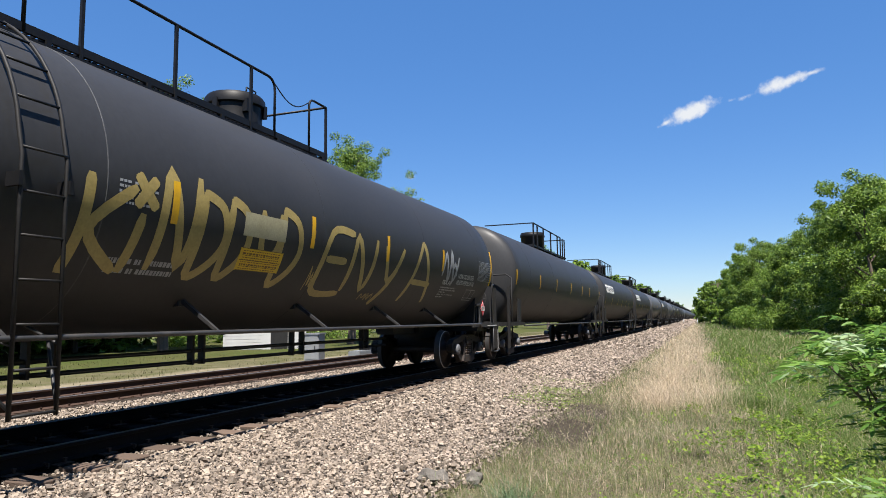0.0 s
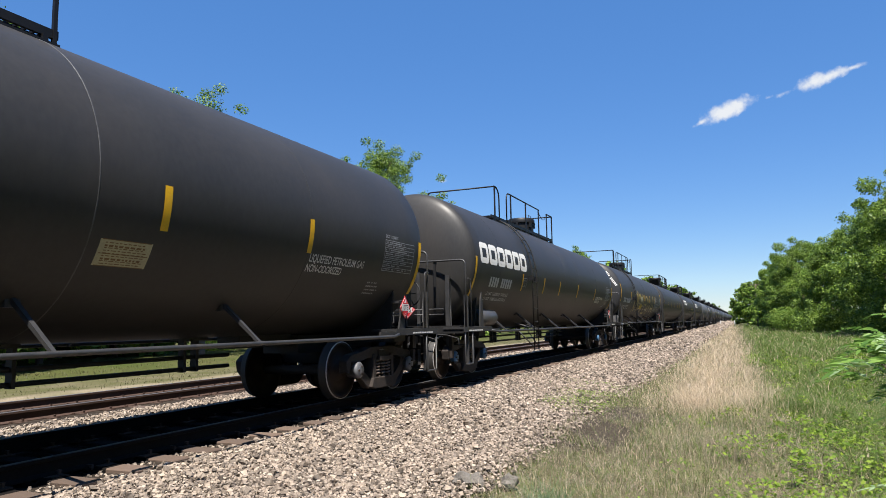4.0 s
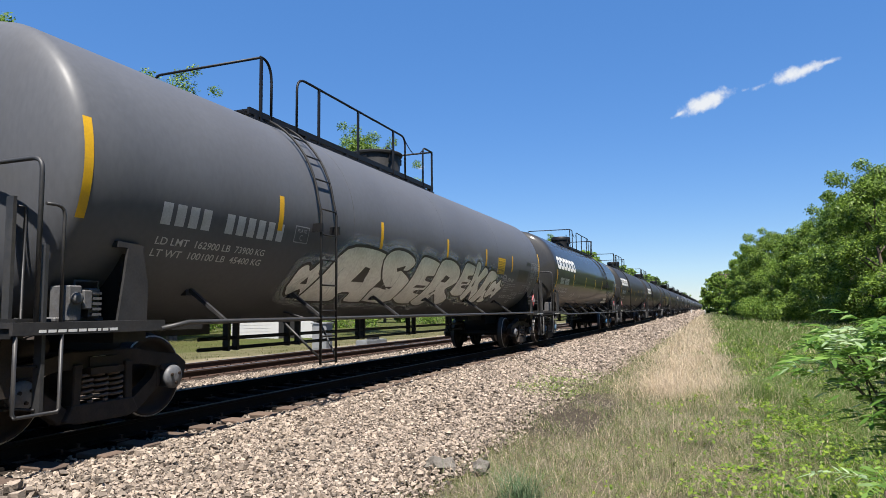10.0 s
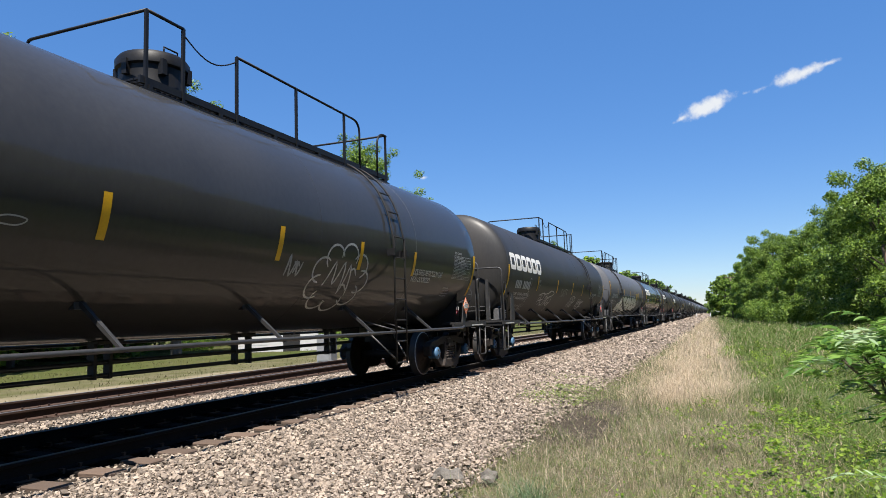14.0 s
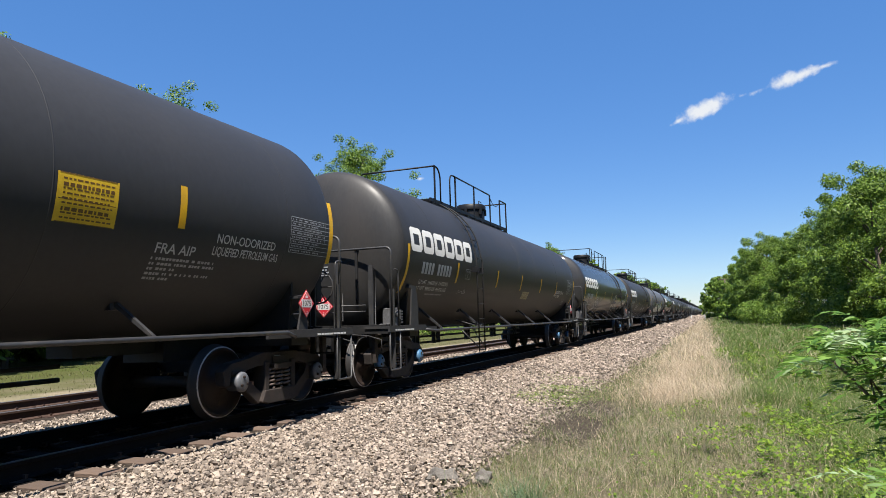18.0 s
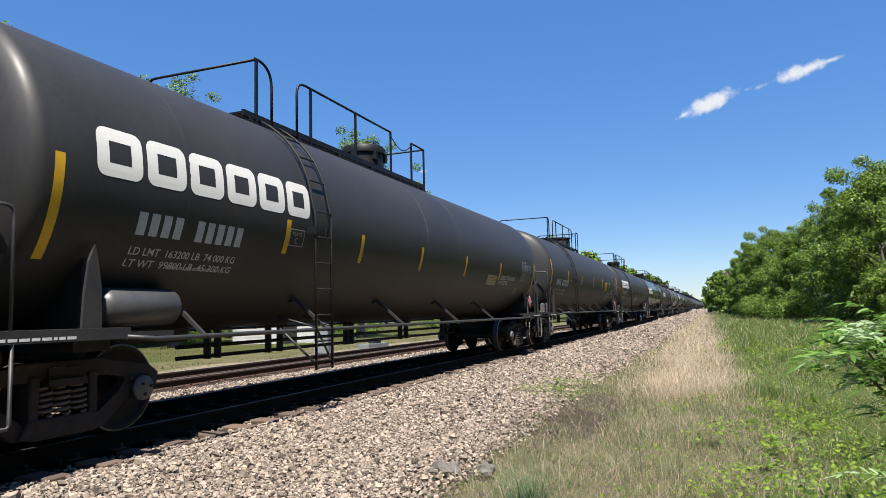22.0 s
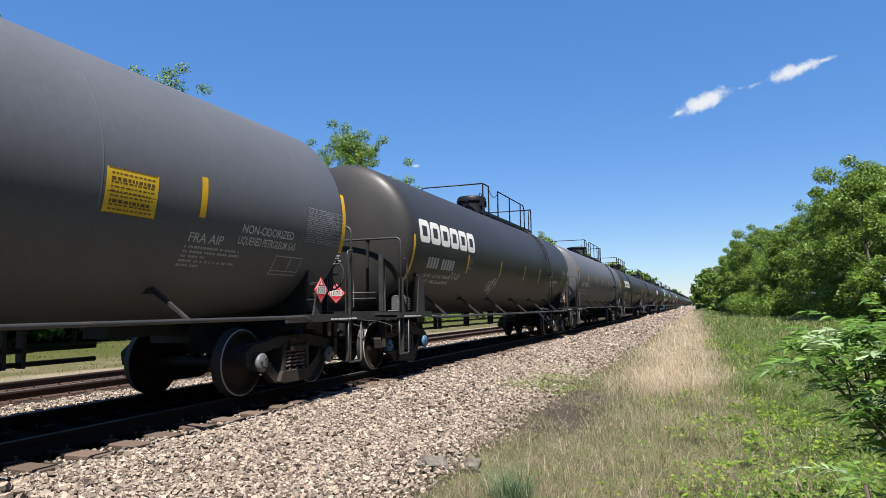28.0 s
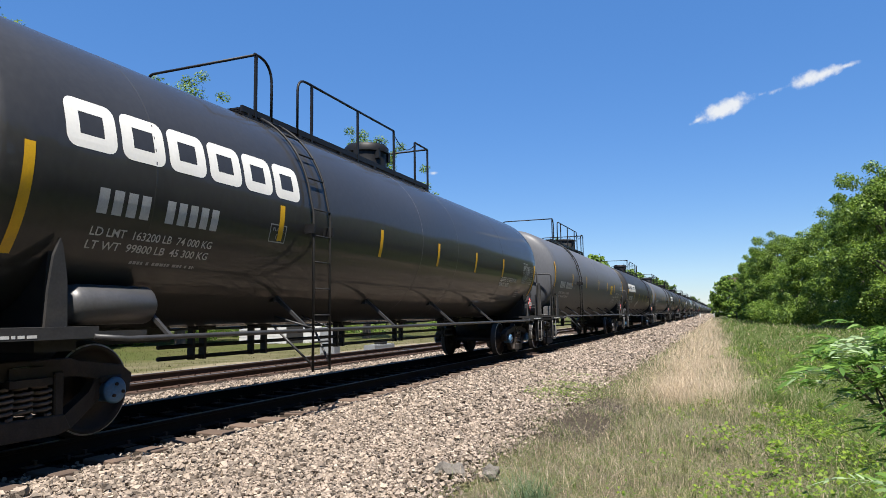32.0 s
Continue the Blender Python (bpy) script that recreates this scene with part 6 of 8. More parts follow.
# an almond-shaped white tag and a loose squiggle further along
bm = B()
ribbon(bm, curve_pts([(0.0, 0.12), (0.2, 0.26), (0.42, 0.24), (0.57, 0.08), (0.4, -0.05), (0.22, 0.0), (0.0, 0.12)], 6), 0.028)
ribbon(bm, curve_pts([(0.14, 0.14), (0.2, 0.22), (0.24, 0.04), (0.3, 0.2), (0.34, 0.04), (0.42, 0.2), (0.46, 0.05)], 5), 0.022, 0.001)
part("sprayed_tag", wrap_bm(bm, 4.68, -27, 0.006), M_CHALK, cars[4])
bm = B()
ribbon(bm, curve_pts([(0.0, 0.0), (0.06, 0.32), (0.12, 0.02), (0.2, 0.36), (0.26, 0.1), (0.12, -0.05), (0.02, 0.1)], 6), 0.022)
part("sprayed_tag", wrap_bm(bm, 7.78, -32, 0.006), M_CHALK, cars[4])
c5 = -9.775


def hatch_tag(car, y0, y1, a0, a1, n, seed):
    """A tag of slanting parallel strokes tied by a loop."""
    rng = random.Random(seed)
    w, h = y1 - y0, radians(a1 - a0) * R_T
    for k in range(n):
        u = w * k / n
        top = h * (0.8 + 0.2 * rng.random()) * (1 - 0.35 * abs(k / n - 0.5))
        bm = ribbon(B(), curve_pts([(u, rng.uniform(0, 0.2) * h), (u + 0.1 * w, h * 0.5), (u + 0.18 * w, top)], 3), 0.042)
        part("tag_stroke", wrap_bm(bm, y0, a0, 0.006), M_CHALK, car)
    bm = ribbon(B(), curve_pts([(0.1 * w, 0.75 * h), (0.5 * w, 0.95 * h), (1.05 * w, 0.9 * h), (1.12 * w, 0.55 * h), (0.8 * w, 0.5 * h), (1.0 * w, 0.3 * h), (0.6 * w, 0.1 * h)], 5), 0.035)
    part("tag_stroke", wrap_bm(bm, y0, a0, 0.007), M_CHALK, car)


hatch_tag(cars[5], 0.75, 1.7, -45, -24, 7, 1)
sprayed(cars[5], [("N", 2.55, 0.34, -46, -28), ("K", 2.82, 0.34, -48, -27), ("U", 3.08, 0.26, -47, -29), ("I", 3.3, 0.24, -48, -30), ("E", 3.5, 0.34, -50, -33)], M_CHALK, 0.045)
part("tag_stroke", wrap_bm(ribbon(B(), curve_pts([(-0.06, 0.2), (0.4, 0.34), (0.9, 0.3), (1.36, 0.42)], 5), 0.04), 2.55, -46, 0.009), M_CHALK, cars[5])
sprayed(cars[5], [("A", -4.25, 0.42, -40, -26), ("R", -3.9, 0.34, -42, -25), ("U", -3.62, 0.3, -41, -24), ("N", -3.35, 0.34, -42, -27), ("K", -3.1, 0.35, -42, -26), ("D", -2.8, 0.4, -41, -27)], M_CHALK, 0.032)
for k, pts in enumerate(([(-0.12, 0.33), (0.35, 0.42), (0.75, 0.4), (1.4, 0.48)], [(1.0, 0.3), (1.25, 0.5), (1.75, 0.52), (1.95, 0.42), (1.4, 0.3), (1.05, 0.25)], [(1.3, 0.02), (1.6, 0.1), (1.72, -0.1), (1.72, -0.3)])):
    part("tag_stroke", wrap_bm(ribbon(B(), curve_pts(pts, 5), 0.035), -4.25, -40, 0.0075 + 0.001 * k), M_CHALK, cars[5])
sprayed(cars[5], [(ch, -1.25 + 0.19 * k, 0.17, -27 + k * 0.3, -16 + k * 0.3) for k, ch in enumerate("SUNNDA")], M_GREYTXT, 0.012)
bm = ribbon(B(), curve_pts([(-0.3, 0.15), (0.0, 0.05), (0.2, 0.25), (0.1, 0.42), (-0.05, 0.3), (0.05, 0.05), (0.2, -0.25), (0.0, -0.5)], 6), 0.018)
part("tag_stroke", wrap_bm(bm, -5.9, -24, 0.006), M_CHALK, cars[5])
for y, a, w, h, n, sd in ((-6.9, -36, 1.3, 0.25, 10, 17), (-6.8, -46, 1.2, 0.12, 12, 18), (-6.6, -51, 1.1, 0.1, 12, 19)):
    scribble(cars[5], y, a, w, h, n, sd, M_GREYTXT, 0.018)
# a round chalk tag with a ring over it, and a thin drawing of a tasselled shade
sprayed(cars[6], [("S", -4.85, 0.34, -43, -26), ("D", -4.5, 0.34, -42, -26), ("R", -4.15, 0.3, -41, -27)], M_CHALK, 0.05)
for k, pts in enumerate(([(0.25, 0.62), (0.42, 0.7), (0.66, 0.66), (0.62, 0.57), (0.38, 0.56), (0.25, 0.62)], [(0.95, 0.3), (1.1, 0.4), (1.3, 0.3), (1.42, 0.05), (1.45, -0.2), (1.3, 0.0), (1.2, 0.2)], [(0.0, 0.1), (0.4, 0.16), (0.9, 0.1)], [(-0.1, -0.05), (0.3, 0.06), (0.95, 0.02)], [(-0.1, -0.25), (0.1, -0.08), (0.5, -0.02)])):
    part("tag_stroke", wrap_bm(ribbon(B(), curve_pts(pts, 5), 0.045), -4.82, -43, 0.0075 + 0.001 * k), M_CHALK, cars[6])
for k, pts in enumerate([[(0.36, 0.36), (0.2, 0.41), (0.0, 0.38), (0.1, 0.32), (0.36, 0.36)], [(0.36, 0.36), (0.55, 0.42), (0.72, 0.4), (0.62, 0.34), (0.36, 0.36)], [(0.06, 0.0), (0.56, 0.04)]] + [[(0.36, 0.35), (0.36 + 0.55 * q, 0.22), (0.36 + 0.75 * q, 0.02)] for q in (-0.4, -0.2, 0.0, 0.15, 0.28)]):
    part("tag_stroke", wrap_bm(ribbon(B(), curve_pts(pts, 5), 0.014), -3.46, -33, 0.0065 + 0.0005 * k), M_GREYTXT, cars[6])
# flower-like outline on one car
for k in range(9):
    a = 2 * math.pi * k / 9
    bm = B()
    pts = [(0.75 + 0.62 * math.cos(a) + 0.24 * math.cos(a + q), 0.5 + 0.4 * math.sin(a) + 0.2 * math.sin(a + q)) for q in [-1.9 + 0.38 * j for j in range(11)]]
    ribbon(bm, pts, 0.035)
    part("sprayed_petal", wrap_bm(bm, 1.75, -48, 0.006), M_CHALK, cars[6])
scribble(cars[6], 2.1, -36, 0.75, 0.45, 7, 21)
scribble(cars[6], 1.0, -28, 0.35, 0.2, 6, 22, M_GREYTXT)
scribble(cars[11], c5 + 6.9, -40, 0.9, 0.45, 9, 23)
scribble(cars[11], c5 + 3.9, -30, 0.6, 0.15, 7, 24, M_GREYTXT)
scribble(cars[3], c5 + 5.0, -36, 0.95, 0.18, 5, 25, M_GREYTXT, 0.025)
scribble(cars[3], c5 + 7.18, -36, 0.16, 0.14, 4, 27, M_GREYTXT, 0.025)
scribble(cars[7], c5 + 4.7, -31, 0.5, 0.08, 7, 26, M_GREYTXT, 0.012)
tank_rect(cars[3], 9.775 - 4.8, 9.775 - 3.75, -37.5, -32.5, M_SILVER, "grey_paint_patch", "grey painted-out patch")
tank_rect(cars[3], 9.775 - 5.05, 9.775 - 3.35, -44, -39.8, M_SILVER, "grey_paint_patch", "grey painted-out patch")
notice(cars[7], c5 + 10.33, c5 + 11.1, -22.7, -32.2, M_TAN)
notice(cars[9], 3.9, 4.65, -17.5, -27.5, M_TAN)
notice(cars[2], c5 + 11.6, c5 + 12.2, -22, -32, M_TAN)

for o in cars[11].children:
    if o.name.startswith("placard") and o.matrix_basis.translation.x > 1 and o.matrix_basis.translation.y > 0:
        o.matrix_basis = pose(-0.0, -0.22, 0) @ o.matrix_basis
for num in (6, 11):
    for o in cars[num].children:
        if o.name.startswith("placard") and o.matrix_basis.translation.x > 1 and o.matrix_basis.translation.y > 0:
            o.material_slots[0].link = "OBJECT"
            o.material_slots[0].material = M_ORANGE
            tagged(o, "faded orange diamond hazard placard")
for o in [o for o in cars[7].children if o.name.startswith("placard") and o.matrix_basis.translation.x > 1 and o.matrix_basis.translation.y < 0]:
    for c in list(o.children):
        bpy.data.objects.remove(c)
    bpy.data.objects.remove(o)

# ---- plants, trees, distance ----
def leaf_cloud(rng, blobs, count, size):
    """Verts and faces of many leaves spread over the outside of the given clumps (x, y, z, radius)."""
    w = np.array([b[3] ** 2 for b in blobs])
    pick = rng.choice(len(blobs), count, p=w / w.sum())
    C = np.array([b[:3] for b in blobs])[pick]
    rad = np.array([b[3] for b in blobs])[pick]
    d = rng.normal(size=(count, 3))
    d /= np.linalg.norm(d, axis=1)[:, None]
    d[:, 2] *= 0.8
    P = C + d * (rad * (0.5 + 0.8 * rng.uniform(0, 1, count)))[:, None]
    n = d * 0.8 + rng.normal(size=(count, 3)) * 0.5 + (0, 0, 0.5)
    n /= np.linalg.norm(n, axis=1)[:, None]
    t = np.cross(n, rng.normal(size=(count, 3)))
    t /= np.linalg.norm(t, axis=1)[:, None]
    b = np.cross(n, t)
    s = size * rng.uniform(0.6, 1.35, count)[:, None]
    V = np.stack([P - t * s, P + b * s * 0.45 + n * s * 0.12, P + t * s, P - b * s * 0.45 + n * s * 0.12], 1).reshape(-1, 3)
    F = np.arange(count * 4).reshape(-1, 4)
    return V, F


def quads_mesh(name, V, F, *materials):
    me = bpy.data.meshes.new(name)
    me.vertices.add(len(V))
    me.vertices.foreach_set("co", np.ascontiguousarray(V, dtype=np.float32).ravel())
    k = F.shape[1]
    me.loops.add(F.size)
    me.loops.foreach_set("vertex_index", F.ravel().astype(np.int32))
    me.polygons.add(len(F))
    me.polygons.foreach_set("loop_start", np.arange(0, F.size, k, dtype=np.int32))
    me.update(calc_edges=True)
    for m in materials:
        me.materials.append(m)
    return me


def make_tree(seed, h, spread, leaves, size, m, low=0.12):
    """A trunk, its limbs and a crown of leaf clumps with gaps."""
    rng = np.random.RandomState(seed)
    tree = thing("tree", "broad leafy deciduous tree beside the railway", "tree", "trackside trees")
    bm = B()
    trunk = [(rng.normal(0, 0.02) * h * k / 5, rng.normal(0, 0.02) * h * k / 5, h * 0.8 * k / 6) for k in range(7)]
    for i in range(6):
        a, b = Vector(trunk[i]), Vector(trunk[i + 1])
        r0, r1 = 0.022 * h * (1 - i / 6.6), 0.022 * h * (1 - (i + 1) / 6.6)
        ring = []
        for p, r in ((a, r0), (b, r1)):
            ring.append([bm.verts.new((p.x + r * math.cos(q * 0.785), p.y + r * math.sin(q * 0.785), p.z)) for q in range(8)])
        for q in range(8):
            bm.faces.new((ring[0][q], ring[0][(q + 1) % 8], ring[1][(q + 1) % 8], ring[1][q]))
    part("trunk", bm, M_BARK, tree)
    blobs = []
    for k in range(26):
        z = h * (low + (1 - low) * (k + 0.5) / 26)
        env = spread * math.sin(math.pi * min(1, max(0.12, ((z / h) - low + 0.12) / (1.12 - low)))) ** 0.7
        a = k * 2.4 + rng.uniform(-0.4, 0.4)
        r = env * rng.uniform(0.55, 0.95)
        c = (r * math.cos(a), r * math.sin(a), z)
        blobs.append((*c, rng.uniform(0.12, 0.22) * spread))
        for _ in range(7):
            blobs.append((c[0] + rng.normal(0, 0.2) * spread, c[1] + rng.normal(0, 0.2) * spread, c[2] + rng.normal(0, 0.05) * h, rng.uniform(0.05, 0.13) * spread))
        if k % 2 == 0:
            part("limb", tube(B(), [(0, 0, z * 0.72), (c[0] * 0.5, c[1] * 0.5, z * 0.9), c], 0.006 * h, 5), M_BARK, tree)
    blobs.append((0, 0, h * 0.93, 0.16 * spread))
    V, F = leaf_cloud(rng, blobs, leaves, size)
    ob = new("crown", quads_mesh("crown", V, F, m))
    ob.parent = tree
    return tree


def plant(trees, spots):
    """Copies of the trees at (tree, x, y, height scale, turn)."""
    used = set()
    for k, x, y, s, rz in spots:
        m = pose(x, y, -0.5, 0, 0, rz)
        if k not in used:
            used.add(k)
            ob = trees[k]
            ob.matrix_basis = m
        else:
            ob = copy_thing(trees[k], m)
            ob.matrix_basis = m
        ob.scale = (s, s, s)


T_NEAR = [make_tree(1, 10, 4.4, 46000, 0.1, M_LEAF, 0.02), make_tree(2, 10, 3.8, 42000, 0.095, M_LEAF2, 0.03), make_tree(3, 10, 4.8, 46000, 0.1, M_LEAF, 0.02), make_tree(5, 10, 2.9, 42000, 0.055, M_LEAF, 0.3), make_tree(6, 10, 4.4, 4800, 0.36, M_LEAF, 0.04), make_tree(8, 10, 4.8, 7000, 0.28, M_LEAF, 0.2)]
plant(T_NEAR, [(0, 12.2, 61, 1.17, 0), (2, 19.5, 57, 1.36, 80), (1, 15.5, 52, 1.05, 30), (2, 12.2, 72, 1.13, 200), (0, 10.4, 83, 1.02, 120), (1, 15.5, 92, 1.35, 250), (0, 7.4, 99, 1.08, 10), (1, 5.9, 110, 1.06, 300), (2, 10.5, 108, 1.15, 60), (1, 8.4, 88, 0.8, 170),
               (4, 8.5, 128, 1.05, 140), (4, 5.2, 132, 0.62, 10), (4, 7.0, 150, 1.05, 200), (4, 4.4, 168, 0.95, 90), (4, 2.3, 190, 1.03, 30), (4, 9, 185, 1.1, 15), (4, 2.0, 215, 1.0, 60), (2, 23, 68, 1.5, 45), (4, 26, 50, 1.4, 160), (4, 30, 40, 1.4, 20), (4, 22, 44, 1.2, 70), (4, 18, 84, 1.5, 5),
               # beyond the train
               (3, -22.9, 42.2, 1.40, 0), (3, -29.0, 31.0, 1.50, 150), (3, -31.5, 21, 1.58, 70), (4, -38, 30, 1.3, 20), (4, -42, 60, 1.0, 10), (4, -36, 48, 0.75, 250), (4, -45, 40, 0.9, 10), (4, -50, 55, 0.9, 33), (4, -60, 80, 1.0, 88), (4, -42, 85, 1.0, 15),
               (3, -24, 112, 1.32, 40), (4, -25, 150, 1.36, 170), (4, -22, 190, 1.26, 20), (4, -24, 225, 1.36, 50), (4, -20, 270, 1.3, 99), (4, -26, 320, 1.6, 10), (4, -14, 420, 1.0, 70), (4, -2, 520, 1.1, 20), (4, 8, 480, 1.1, 140), (4, -22, 380, 1.2, 33), (4, -34, 100, 0.9, 11), (4, -36, 130, 0.9, 77),
               # the shady wood across the tracks
               (5, -30, 17, 1.0, 0), (5, -34, 23, 1.05, 60), (5, -38, 18, 1.1, 120), (5, -36, 30, 1.0, 200), (5, -42, 25, 1.1, 20), (5, -44, 34, 1.1, 250), (5, -33, 11, 1.0, 90), (5, -40, 10, 1.1, 310), (5, -50, 42, 1.1, 140), (5, -48, 16, 1.1, 75), (4, -54, 30, 1.1, 10), (4, -58, 48, 1.1, 10), (4, -38, 33, 1.1, 40), (4, -37, 26, 1.0, 80), (4, -40, 39, 1.1, 120), (4, -31, 22.5, 0.85, 160), (4, -28, 17.5, 0.8, 200), (4, -27, 12, 0.85, 20), (4, -33.5, 29, 0.85, 70), (4, -26.5, 7, 0.9, 300),
               # the wood that goes on beside and behind the camera
               (4, 17.5, 41, 1.1, 0), (4, 15, 32, 1.05, 60), (4, 13.5, 24, 1.1, 120), (4, 12, 16, 1.0, 180), (4, 11.5, 8, 1.05, 240), (4, 11, 0, 1.1, 300), (4, 11.5, -8, 1.0, 30), (4, 11, -17, 1.1, 90), (4, 12, -26, 1.05, 150), (4, 11, -36, 1.1, 210), (4, 12, -48, 1.1, 270), (4, 20, 20, 1.3, 15), (4, 19, 4, 1.3, 75), (4, 20, -14, 1.3, 135)])


def bush(seed, x, y, w, h, leaves, m, label):
    rng = np.random.RandomState(seed)
    ob = thing("bush", label, "bush", "trackside bushes")
    ob.matrix_basis = pose(x, y, -0.45)
    blobs = [(rng.uniform(-1, 1) * w * 0.7, rng.uniform(-1, 1) * w * 0.7, rng.uniform(0.1, 0.8) * h, rng.uniform(0.25, 0.45) * h) for _ in range(14)]
    V, F = leaf_cloud(rng, blobs, leaves, 0.11)
    V[:, 2] = np.maximum(V[:, 2], 0.02)
    c = new("foliage", quads_mesh("foliage", V, F, m))
    c.parent = ob
    for b in blobs[:6]:
        part("stem", tube(B(), [(0, 0, -0.1), (b[0] * 0.5, b[1] * 0.5, b[2] * 0.6), b[:3]], 0.02, 5), M_BARK, ob)


for i, (x, y, w, h) in enumerate(((5.5, 92, 2.2, 2.8), (5.0, 112, 2.0, 3.0), (4.6, 132, 2.2, 3.4), (-34.5, 39, 3, 2.4), (-33, 46, 2.5, 1.8), (-34, 60, 4, 3), (-30, 78, 4, 3), (7.6, 80, 2.4, 3.0), (7, 100, 2.6, 3.2))):
    bush(60 + i, x, y, w, h, 4200, M_LEAF2 if i % 3 == 0 else M_LEAF, "dense green shrub at the edge of the trees")


def blades(name, spots, m, label, rng, lie=1.0):
    """Grass: spots are rows of x, y, z, height, width; each blade bends over."""
    S = np.array(spots)
    n = len(S)
    a = rng.uniform(0, 2 * np.pi, n)
    lean = np.where(rng.uniform(0, 1, n) < 0.35, rng.uniform(0.15, 0.6, n), rng.uniform(0.7, 2.0, n)) * S[:, 3] * lie
    side = np.stack([-np.sin(a), np.cos(a), np.zeros(n)], 1) * S[:, 4:5] * 0.5
    out = np.stack([np.cos(a), np.sin(a), np.zeros(n)], 1)
    base = S[:, :3]
    up = np.zeros((n, 3))
    up[:, 2] = S[:, 3]
    p0, p1, p2 = base, base + up * 0.55 + out * lean[:, None] * 0.3, base + up + out * lean[:, None]
    V = np.stack([p0 - side, p0 + side, p1 + side * 0.8, p1 - side * 0.8, p2 + side * 0.15, p2 - side * 0.15], 1).reshape(-1, 3)
    k = np.arange(n)[:, None] * 6
    F = np.concatenate([k + np.array([[0, 1, 2, 3]]), k + np.array([[3, 2, 4, 5]])], 0)
    tagged(new(name, quads_mesh(name, V, F, m)), label, "grass", kind="stuff")


M_TWIG = leaf_mat("bleached_dead_stems", (0.16, 0.13, 0.095), (0.44, 0.37, 0.28), 0.15)
M_VERGE = leaf_mat("olive_verge_grass", (0.055, 0.06, 0.02), (0.16, 0.15, 0.065), 0.5)


